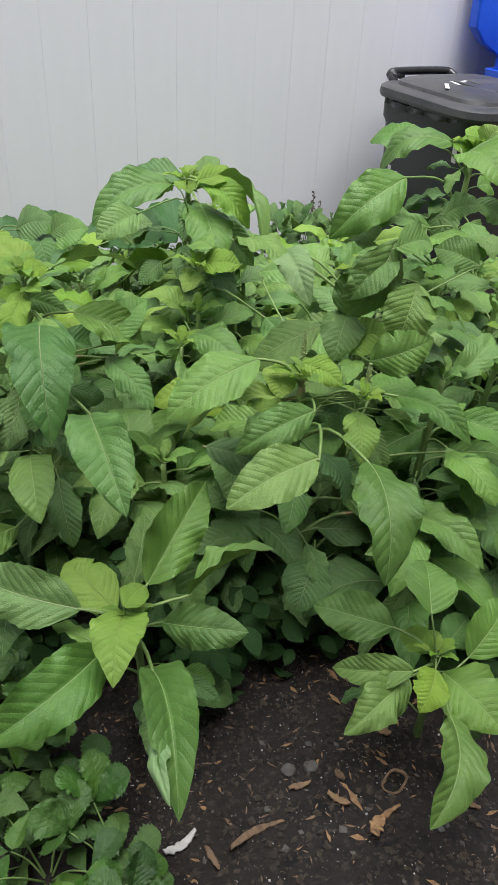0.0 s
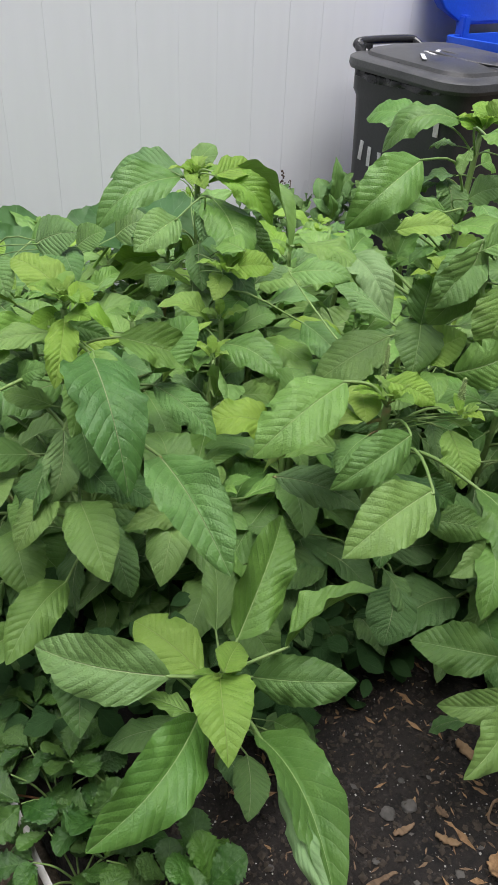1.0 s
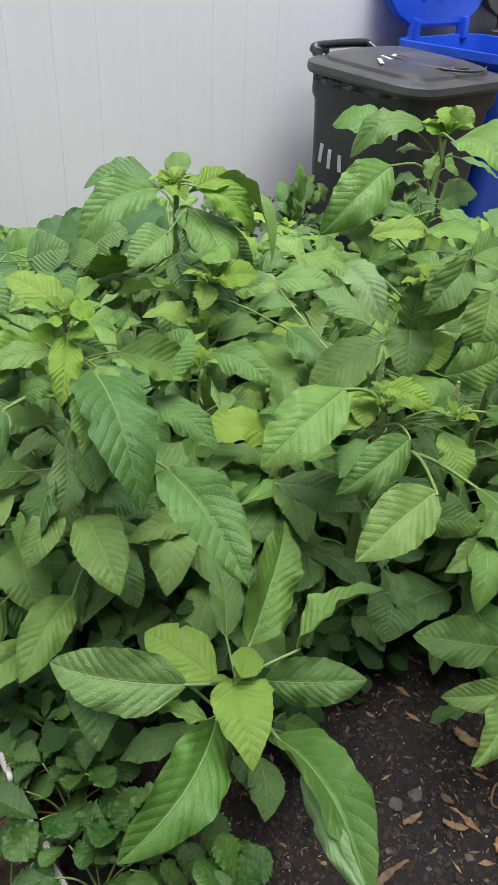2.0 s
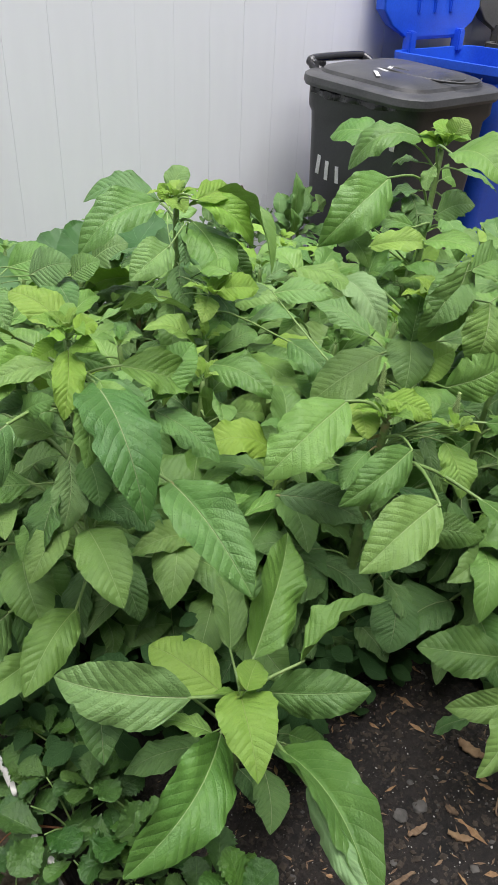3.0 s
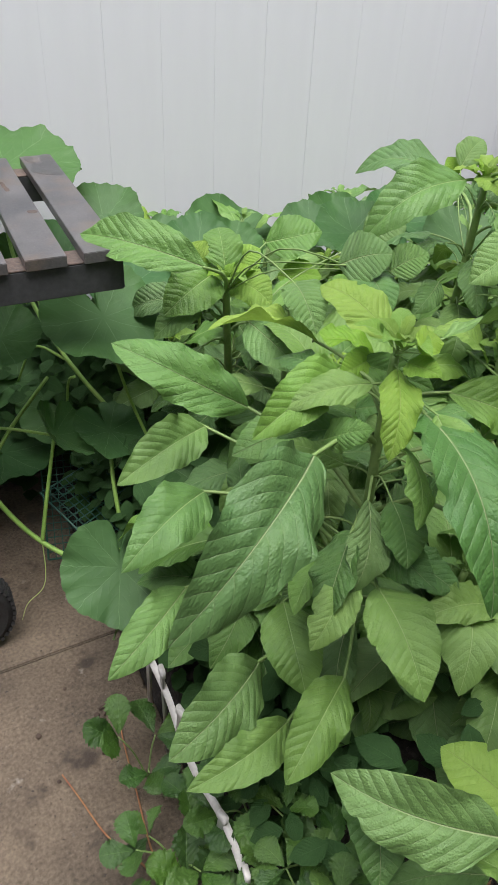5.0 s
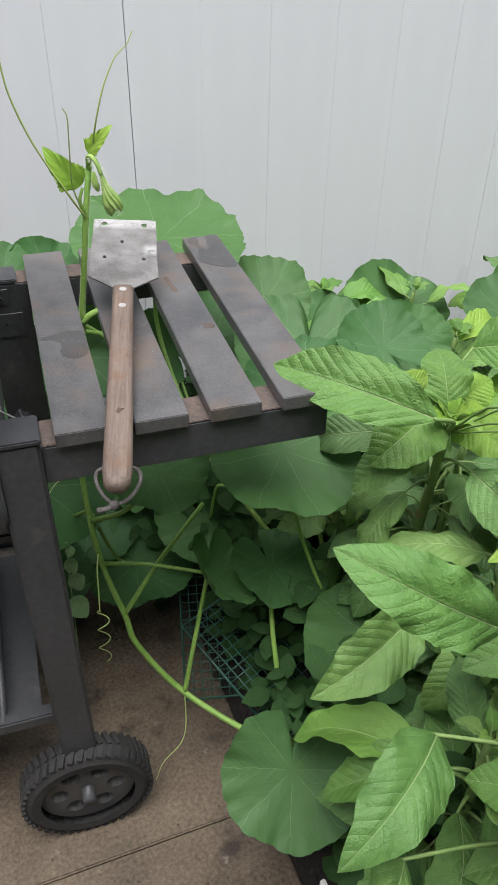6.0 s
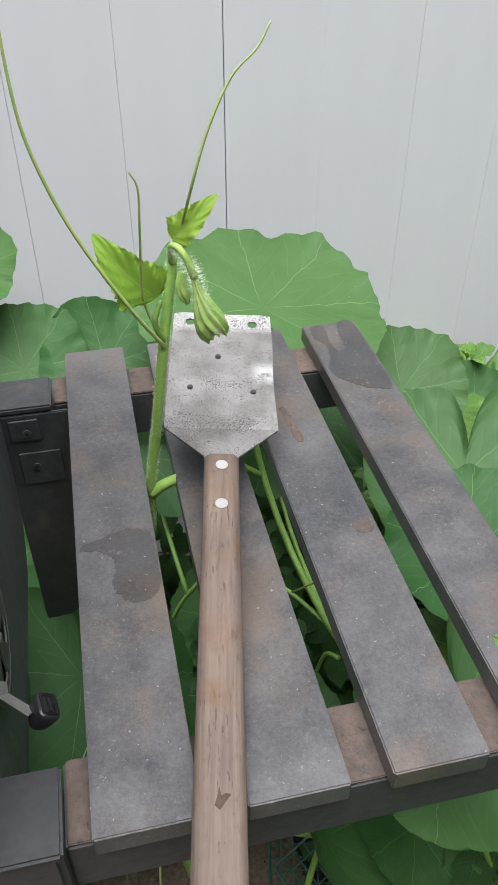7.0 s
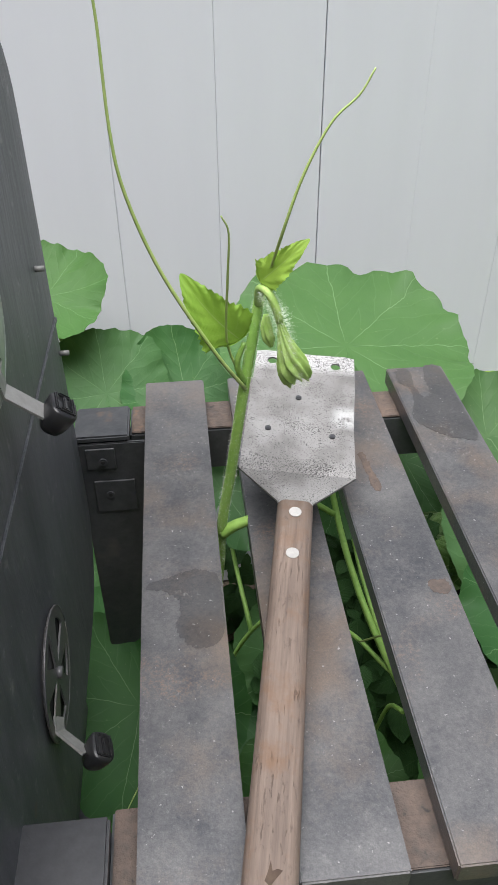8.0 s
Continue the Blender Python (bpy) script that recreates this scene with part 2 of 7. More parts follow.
def old_wood(name):
    """Grey-brown bare wood with long dark cracks, cross scratches and stains; the grain runs along y."""
    m, t, b = material(name)
    big = noise_tex(t, 14.0, 5, 0.6, "Object", (1.0, 0.5, 1.0))
    grain = noise_tex(t, 220.0, 5, 0.65, "Object", (1.0, 0.035, 1.0))
    crack = noise_tex(t, 480.0, 4, 0.6, "Object", (1.0, 0.13, 1.0))
    nick = noise_tex(t, 210.0, 5, 0.75, "Object", (1.0, 0.38, 1.0))
    col = blend(t, ramp(t, math_node(t, "MULTIPLY_ADD", grain, 0.55, math_node(t, "MULTIPLY", big, 0.5)), 0.36, 0.66), (0.084, 0.060, 0.048), (0.215, 0.162, 0.130))
    col = blend(t, ramp(t, noise_tex(t, 26.0, 5, 0.7), 0.52, 0.70, 0.0, 0.70), col, (0.155, 0.085, 0.045))
    fleck = math_node(t, "MULTIPLY", ramp(t, crack, 0.60, 0.68), ramp(t, noise_tex(t, 35.0, 3, 0.6), 0.42, 0.58))
    col = blend(t, math_node(t, "MULTIPLY", fleck, 0.28), col, (0.060, 0.042, 0.034))
    col = blend(t, ramp(t, nick, 0.56, 0.74, 0.0, 0.45), col, (0.060, 0.042, 0.034))
    t.links.new(col, b.inputs["Base Color"])
    b.inputs["Roughness"].default_value = 0.72
    h = math_node(t, "SUBTRACT", math_node(t, "MULTIPLY", grain, 0.5), math_node(t, "ADD", math_node(t, "MULTIPLY", fleck, 0.5), ramp(t, nick, 0.66, 0.74, 0.0, 0.6)))
    bump(t, b, h, 0.8, 0.0016)
    return m


def worn_metal(name, tone=1.0):
    """Burnt-off black enamel: blue-grey and brown clouds, pits, pale specks and orange rust."""
    m, t, b = material(name)
    big = noise_tex(t, 6.0, 5, 0.6)
    mid = noise_tex(t, 30.0, 5, 0.7)
    pit = noise_tex(t, 420.0, 3, 0.7)
    grit = noise_tex(t, 230.0, 5, 0.85)
    soft = math_node(t, "MULTIPLY_ADD", grit, 0.35, math_node(t, "MULTIPLY_ADD", mid, 0.25, math_node(t, "MULTIPLY", big, 0.40)))
    col = blend(t, ramp(t, soft, 0.40, 0.60), tuple(tone * c for c in (0.046, 0.048, 0.054)), tuple(tone * c for c in (0.146, 0.141, 0.139)))
    brown = math_node(t, "MULTIPLY_ADD", grit, 0.25, noise_tex(t, 8.0, 4, 0.6))
    col = blend(t, ramp(t, brown, 0.62, 0.82, 0.0, 0.60), col, tuple(tone * c for c in (0.175, 0.120, 0.080)))
    rust = math_node(t, "MULTIPLY", ramp(t, noise_tex(t, 9.0, 3, 0.5), 0.60, 0.72), ramp(t, grit, 0.48, 0.62))
    col = blend(t, math_node(t, "MULTIPLY", rust, 0.55), col, (0.30, 0.14, 0.055))
    scuff = math_node(t, "MULTIPLY", ramp(t, noise_tex(t, 170.0, 4, 0.75), 0.58, 0.72), ramp(t, noise_tex(t, 13.0, 3, 0.6), 0.50, 0.64))
    col = blend(t, math_node(t, "MULTIPLY", scuff, 0.55), col, (0.30, 0.29, 0.28))
    col = blend(t, ramp(t, pit, 0.62, 0.76, 0.0, 0.45), col, (0.20, 0.19, 0.18))
    col = blend(t, ramp(t, noise_tex(t, 260.0, 2, 0.5), 0.705, 0.745, 0.0, 0.8), col, (0.36, 0.35, 0.34))
    col = blend(t, ramp(t, noise_tex(t, 800.0, 3, 0.8), 0.44, 0.56, 0.22, 0.0), col, tuple(tone * c for c in (0.036, 0.037, 0.040)))
    t.links.new(col, b.inputs["Base Color"])
    t.links.new(ramp(t, mid, 0.3, 0.7, 0.28, 0.44), b.inputs["Roughness"])
    b.inputs["Specular IOR Level"].default_value = 0.75
    b.inputs["Metallic"].default_value = 0.1
    bump(t, b, math_node(t, "MULTIPLY_ADD", grit, 0.8, pit), 0.16, 0.0010)
    return m


# Grey of the added, unseen walls; pale enough to bounce some light back.
blocker_grey = surface("blocker_grey", (0.40, 0.39, 0.38), (0.50, 0.49, 0.47), 0.8, 2, 40)
rivet_mat = surface("rivet", (0.34, 0.33, 0.31), (0.50, 0.49, 0.47), 0.5, 20, 200, metal=0.3)
vinyl = surface("white_vinyl", (0.725, 0.745, 0.785), (0.765, 0.785, 0.825), 0.30, 1.5, 14, bumps=0.03, stretch=(1, 1, 0.15))
gap_dark = surface("dark_gap", (0.012, 0.012, 0.012), (0.022, 0.022, 0.022), 0.9)
crumb_mat = surface("soil_crumb", (0.010, 0.0080, 0.0060), (0.075, 0.058, 0.042), 0.95, 9, 90, bumps=1.0)
soil_mat = surface("soil", (0.0055, 0.0046, 0.0040), (0.026, 0.0205, 0.0168), 0.95, 4, 70, bumps=1.0, depth=0.014, spots=[((0.050, 0.042, 0.036), 45, 0.60), ((0.10, 0.085, 0.07), 160, 0.66), ((0.004, 0.0035, 0.003), 22, 0.58)])
concrete = surface("concrete", (0.048, 0.036, 0.024), (0.195, 0.153, 0.108), 0.9, 5.0, 130, bumps=0.9, depth=0.005, spots=[((0.050, 0.038, 0.028), 9.0, 0.56), ((0.24, 0.215, 0.185), 22, 0.66), ((0.030, 0.024, 0.019), 110, 0.62), ((0.30, 0.27, 0.24), 170, 0.68)])
stone_mat = surface("pebble", (0.040, 0.037, 0.033), (0.125, 0.117, 0.104), 0.85, 3, 60, bumps=0.4)
perlite_mat = surface("perlite", (0.24, 0.23, 0.20), (0.58, 0.56, 0.52), 0.9, 6, 90, bumps=0.4)
chip_mat = surface("wood_chip", (0.075, 0.045, 0.026), (0.27, 0.18, 0.105), 0.85, 10, 110, bumps=0.7, stretch=(1, 0.15, 1))
bin_black = surface("black_plastic", (0.020, 0.021, 0.023), (0.042, 0.043, 0.046), 0.42, 5, 140, bumps=0.08, spots=((0.075, 0.075, 0.075), 9, 0.68))
lid_black = surface("greyer_black_plastic", (0.036, 0.037, 0.039), (0.080, 0.081, 0.083), 0.42, 6, 150, bumps=0.1, spots=((0.12, 0.12, 0.12), 70, 0.70))
bar_black = surface("glossy_black_plastic", (0.022, 0.022, 0.024), (0.040, 0.040, 0.042), 0.16, 6, 120, bumps=0.05)
bin_grey = surface("dark_grey_plastic", (0.05, 0.05, 0.05), (0.09, 0.088, 0.085), 0.5, 5, 140, bumps=0.08)
bin_blue = surface("blue_plastic", (0.011, 0.072, 0.54), (0.020, 0.108, 0.70), 0.38, 4, 120, bumps=0.06)
white_paint = surface("white_paint", (0.42, 0.42, 0.43), (0.70, 0.70, 0.71), 0.7, 20, 150, bumps=0.3)
iron = surface("dark_powder_coat", (0.034, 0.036, 0.040), (0.070, 0.072, 0.076), 0.46, 4, 90, bumps=0.18, spots=[((0.10, 0.095, 0.09), 12, 0.66), ((0.20, 0.19, 0.18), 170, 0.72), ((0.13, 0.085, 0.06), 18, 0.70)], metal=0.0)
enamel = surface("scratched_enamel", (0.044, 0.047, 0.053), (0.100, 0.103, 0.110), 0.40, 4, 90, bumps=0.3, stretch=(1, 1, 0.22), spots=[((0.17, 0.17, 0.17), 60, 0.63), ((0.30, 0.29, 0.28), 190, 0.68), ((0.14, 0.075, 0.045), 11, 0.70)])
slat_mat = worn_metal("worn_black_metal")
rust_mat = surface("rusty_metal", (0.055, 0.046, 0.042), (0.140, 0.100, 0.078), 0.8, 14, 140, bumps=0.5, spots=[((0.20, 0.11, 0.06), 22, 0.71), ((0.03, 0.028, 0.028), 90, 0.62)])
blade_steel = speckled_steel("blade_steel")
chrome = surface("dull_chrome", (0.30, 0.31, 0.29), (0.52, 0.54, 0.50), 0.38, 10, 120, metal=0.6, bumps=0.05)
handle_wood = old_wood("weathered_wood")
rubber = surface("rubber", (0.012, 0.012, 0.012), (0.035, 0.034, 0.033), 0.8, 10, 90, bumps=0.3)
knob_mat = surface("knob_plastic", (0.014, 0.014, 0.015), (0.03, 0.03, 0.032), 0.35, 10, 90, bumps=0.05)
cord_mat = surface("grey_cord", (0.035, 0.032, 0.030), (0.11, 0.10, 0.092), 0.9, 30, 200, bumps=0.6)
edging_mat = surface("white_edging", (0.40, 0.39, 0.36), (0.60, 0.59, 0.56), 0.6, 12, 80, bumps=0.2, spots=((0.35, 0.31, 0.25), 18, 0.62))
net_mat = surface("green_netting", (0.010, 0.060, 0.042), (0.022, 0.11, 0.075), 0.5, 10, 90, bumps=0.1)
bag_mat = surface("white_bag", (0.65, 0.66, 0.68), (0.85, 0.85, 0.86), 0.4, 10, 60, bumps=0.3)
liner_mat = surface("black_liner", (0.010, 0.010, 0.011), (0.02, 0.02, 0.022), 0.25, 12, 60, bumps=0.4)

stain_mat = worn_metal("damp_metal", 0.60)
lever_mat = surface("dull_plate", (0.20, 0.198, 0.19), (0.34, 0.335, 0.32), 0.5, 12, 120, metal=0.3)
hair_mat = surface("pale_hair", (0.60, 0.66, 0.52), (0.75, 0.80, 0.68), 0.6)
VEIN = (0.38, 0.50, 0.22)
green_young = leaf_material("young_leaf", (0.169, 0.340, 0.042), (0.289, 0.470, 0.084), (0.42, 0.54, 0.18), relief=0.65, rough=0.42, through_light=0.32, quilt=0.12)
green_mid = leaf_material("amaranth_leaf", (0.078, 0.181, 0.037), (0.180, 0.335, 0.074), VEIN, relief=0.55, rough=0.42, gloss=0.45, through_light=0.16, quilt=0.12)
green_dark = leaf_material("dark_amaranth_leaf", (0.057, 0.143, 0.037), (0.131, 0.260, 0.069), (0.42, 0.48, 0.26), relief=0.70, rough=0.43, gloss=0.5, through_light=0.08, quilt=0.12)
green_pale = leaf_material("leaf_underside", (0.170, 0.310, 0.120), (0.270, 0.420, 0.190), (0.38, 0.48, 0.27), relief=0.5, rough=0.55)
squash_green = leaf_material("squash_leaf", (0.032, 0.094, 0.029), (0.060, 0.144, 0.043), (0.16, 0.27, 0.12), palmate=True, relief=0.16, rough=0.52, through_light=0.12, gloss=0.22, vein_show=0.1)
vine_young = leaf_material("young_vine_leaf", (0.24, 0.43, 0.055), (0.36, 0.56, 0.10), (0.44, 0.58, 0.22), count=6, relief=0.12, rough=0.5, through_light=0.4)
berry_green = leaf_material("strawberry_leaf", (0.020, 0.062, 0.013), (0.070, 0.160, 0.028), (0.15, 0.26, 0.08), count=7, slope=0.42, relief=0.4, rough=0.40, gloss=0.45, through_light=0.08, quilt=0.12)
# Weed green set very dark, putting the canopy's shade into the leaf colour.
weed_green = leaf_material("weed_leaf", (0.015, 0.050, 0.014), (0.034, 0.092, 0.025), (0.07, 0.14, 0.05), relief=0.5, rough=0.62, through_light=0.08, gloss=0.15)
stem_green = surface("green_stem", (0.13, 0.23, 0.06), (0.25, 0.36, 0.12), 0.5, 8, 60, bumps=0.3, spots=((0.33, 0.19, 0.10), 9, 0.64))
spike_mat = surface("budding_spike", (0.26, 0.38, 0.13), (0.42, 0.54, 0.22), 0.7, 30, 200, bumps=0.4)
tendril_mat = surface("olive_tendril", (0.34, 0.48, 0.13), (0.48, 0.60, 0.20), 0.5, 20, 150, bumps=0.2)
vine_green = surface("hairy_vine", (0.16, 0.31, 0.055), (0.28, 0.46, 0.10), 0.55, 20, 150, bumps=0.25)
runner_red = surface("red_runner", (0.22, 0.07, 0.035), (0.36, 0.20, 0.08), 0.6, 12, 60, bumps=0.2)
twig_mat = surface("twig", (0.04, 0.025, 0.018), (0.10, 0.07, 0.05), 0.9, 12, 80, bumps=0.5)
pale_bark = surface("pale_bark", (0.16, 0.085, 0.035), (0.42, 0.26, 0.13), 0.85, 30, 160, bumps=0.9, depth=0.006)
vine_bud = surface("furry_bud", (0.27, 0.47, 0.085), (0.48, 0.65, 0.22), 0.75, 25, 160, bumps=0.3)
dead_leaf = surface("dead_leaf", (0.13, 0.075, 0.036), (0.30, 0.20, 0.105), 0.8, 12, 80, bumps=0.6)
broad_mid = leaf_material("broad_amaranth_leaf", (0.076, 0.175, 0.037), (0.173, 0.324, 0.074), VEIN, relief=0.55, rough=0.42, gloss=0.45, through_light=0.14, quilt=0.12)
broad_dark = leaf_material("broad_dark_amaranth_leaf", (0.059, 0.146, 0.038), (0.134, 0.262, 0.071), (0.42, 0.48, 0.26), relief=0.70, rough=0.43, gloss=0.5, through_light=0.08, quilt=0.13)
BROAD = {"mid": broad_mid, "dark": broad_dark}
TONE = {"young": green_young, "mid": green_mid, "dark": green_dark, "pale": green_pale}

# ---------------------------------------------------------------- the setting
def build_ground():
    bm = bmesh.new()
    bmesh.ops.create_grid(bm, x_segments=8, y_segments=8, size=300)
    for v in bm.verts:
        v.co.z = -0.02
    tagged(part("ground", bm, concrete), "grey concrete yard reaching away on all sides", "ground", kind="structure")
    for lo, hi in (((-4.0, -2.8, -0.1), (-0.085, 0.4588, 0.0)), ((-4.0, 0.4612, -0.1), (-0.085, 1.598, 0.0)), ((-0.085, -2.8, -0.1), (6.0, -1.75, 0.0))):
        tagged(part("pavement", block(lo, hi, 0.003), concrete), "stained grey concrete slab beside the planting bed", "pavement", kind="structure")


def build_bed():
    bm = bmesh.new()
    nx, ny = 190, 250
    x0, x1, y0, y1 = -0.084, 2.3, -1.745, 1.595
    rows = []
    for i in range(nx + 1):
        row = []
        for j in range(ny + 1):
            x, y = x0 + (x1 - x0) * i / nx, y0 + (y1 - y0) * j / ny
            p = Vector((x, y, 0))
            z = 0.105 + 0.022 * noise.noise(p * 3.1) + 0.010 * noise.noise(p * 14) + 0.006 * noise.noise(p * 41)
            z -= 0.10 * max(0.0, 1 - (x - x0) / 0.05) ** 1.5
            row.append(bm.verts.new((x, y, z)))
        rows.append(row)
    for i in range(nx):
        for j in range(ny):
            bm.faces.new((rows[i][j], rows[i + 1][j], rows[i + 1][j + 1], rows[i][j + 1]))
    tagged(part("soil_bed", bm, soil_mat), "dark moist garden soil strewn with chips and grit", "soil", kind="structure")


def soil_height(x, y):
    p = Vector((x, y, 0))
    return 0.105 + 0.022 * noise.noise(p * 3.1) + 0.010 * noise.noise(p * 14)


PLANK = 0.1715


def build_fence():
    bm = block((-3.2, 1.612, 0.0), (6.0, 1.64, 1.83), 0.0)
    wall = tagged(part("wall_north", bm, vinyl, smooth=False), "tall white vinyl privacy fence of upright tongue planks", "fence", kind="structure")
    part("post_gap", block((-0.0015, 1.6105, 0.0), (0.0022, 1.6118, 1.83), 0.0), gap_dark, wall, "dark open joint between two fence panels", smooth=False)
    gap = 0.0004
    plank = block((gap / 2, 1.600, 0.0), (PLANK - gap / 2, 1.6115, 1.83), 0.0006, 1)
    me = bpy.data.meshes.new("plank")
    plank.to_mesh(me)
    plank.free()
    me.materials.append(vinyl)
    for k in range(-18, 35):
        ob = new("plank", me)
        ob.parent = wall
        ob.location = (k * PLANK + (0.0012 if k == 0 else 0.0), 0.0006 * math.sin(k * 5.1), 0)
    tagged(part("trim", block((-3.2, 1.585, 1.83), (6.0, 1.655, 1.87), 0.006), vinyl), "white vinyl top rail of the fence", "trim", kind="structure")


build_ground()
build_bed()
build_fence()


def close_yard():
    """Unseen plain walls, added behind and beside the path to hold off low skylight."""
    for name, lo, hi, label in (("unseen_wall_south", (-4.2, -3.0, 0), (6.2, -2.8, 6.4), "plain grey wall, unseen, added behind the garden to block low skylight"),
                                ("unseen_wall_west", (-4.2, -2.8, 0), (-4.0, 1.6, 1.85), "plain grey side wall, unseen, added to block low skylight"),
                                ("unseen_wall_east", (6.0, -2.8, 0), (6.2, 1.6, 1.85), "plain grey side wall, unseen, added to block low skylight")):
        tagged(part(name, block(lo, hi, 0.0), blocker_grey, smooth=False), label, "wall", kind="structure")


close_yard()


# ---------------------------------------------------------------- the bins
def open_bin(x0, y0, width, depth, high, mat, label):
    """A wheeled bin with its lid thrown back."""
    thing = new("recycling_bin")
    thing.location = (x0, y0, 0)
    w, d = width, depth
    outer = [ring(0.05, w - 0.05, 0.06, d - 0.04, 0.05, 0.0), ring(0.02, w - 0.02, 0.02, d - 0.02, 0.06, high * 0.8),
             ring(0.0, w, 0.0, d, 0.07, high * 0.84), ring(0.0, w, 0.0, d, 0.07, high * 0.93), ring(0.012, w - 0.012, 0.012, d - 0.012, 0.06, high * 0.94),
             ring(-0.012, w + 0.012, -0.012, d + 0.005, 0.07, high * 0.97), ring(-0.012, w + 0.012, -0.012, d + 0.005, 0.07, high),
             ring(0.015, w - 0.015, 0.015, d - 0.015, 0.055, high), ring(0.03, w - 0.03, 0.03, d - 0.03, 0.05, high * 0.7), ring(0.06, w - 0.06, 0.07, d - 0.05, 0.04, 0.05)]
    sharp(part("body", loft(outer), mat, thing))
    for k in (0.16, 0.78):
        part("hinge", block((w * k, d - 0.03, high - 0.02), (w * k + 0.045, d + 0.02, high + 0.075), 0.006), mat, thing)
    part("hinge_bar", block((w * 0.16, d + 0.004, high + 0.035), (w * 0.84, d + 0.022, high + 0.055), 0.004), mat, thing)
    rings_ = []
    for z, inx, y, thick in ((0.05, 0.09, d + 0.0, 0.03), (0.10, -0.01, d + 0.005, 0.05), (0.16, -0.06, d + 0.012, 0.06), (0.62, -0.03, d + 0.06, 0.06), (0.68, 0.03, d + 0.07, 0.04)):
        rings_.append([Vector((q.x, q.y, high + z)) for q in ring(inx, w - inx, y, y + thick, 0.012, 0)])
    lid = sharp(part("lid", loft(rings_), mat, thing))
    for k in (0.3, 0.5, 0.7):
        part("rib", block((w * k - 0.012, d + 0.0, high + 0.14), (w * k + 0.012, d + 0.03, high + 0.6), 0.006), mat, lid)
    return tagged(thing, label, "bin", group="bins along the fence")


open_bin(2.64, 0.86, 0.58, 0.60, 1.055, bin_blue, "bright blue wheeled recycling bin with its lid thrown open")
open_bin(3.36, 0.92, 0.56, 0.56, 1.06, bin_grey, "dark grey wheeled bin with open lid beside the blue one")


def crumpled(cx, cy, cz, r, seed, mat, name, squash=0.6):
    bm = bmesh.new()
    bmesh.ops.create_icosphere(bm, subdivisions=3, radius=1)
    for v in bm.verts:
        k = 1 + 0.35 * noise.noise(v.co * 2.2 + Vector((seed, 0, 0))) + 0.12 * noise.noise(v.co * 6 + Vector((0, seed, 0)))
        v.co = Vector((cx + v.co.x * r * k, cy + v.co.y * r * k, cz + v.co.z * r * k * squash))
    return part(name, bm, mat)


tagged(crumpled(3.62, 1.16, 0.98, 0.2, 3, bag_mat, "trash_bag"), "crumpled white plastic bag sticking out of a bin", "bag")


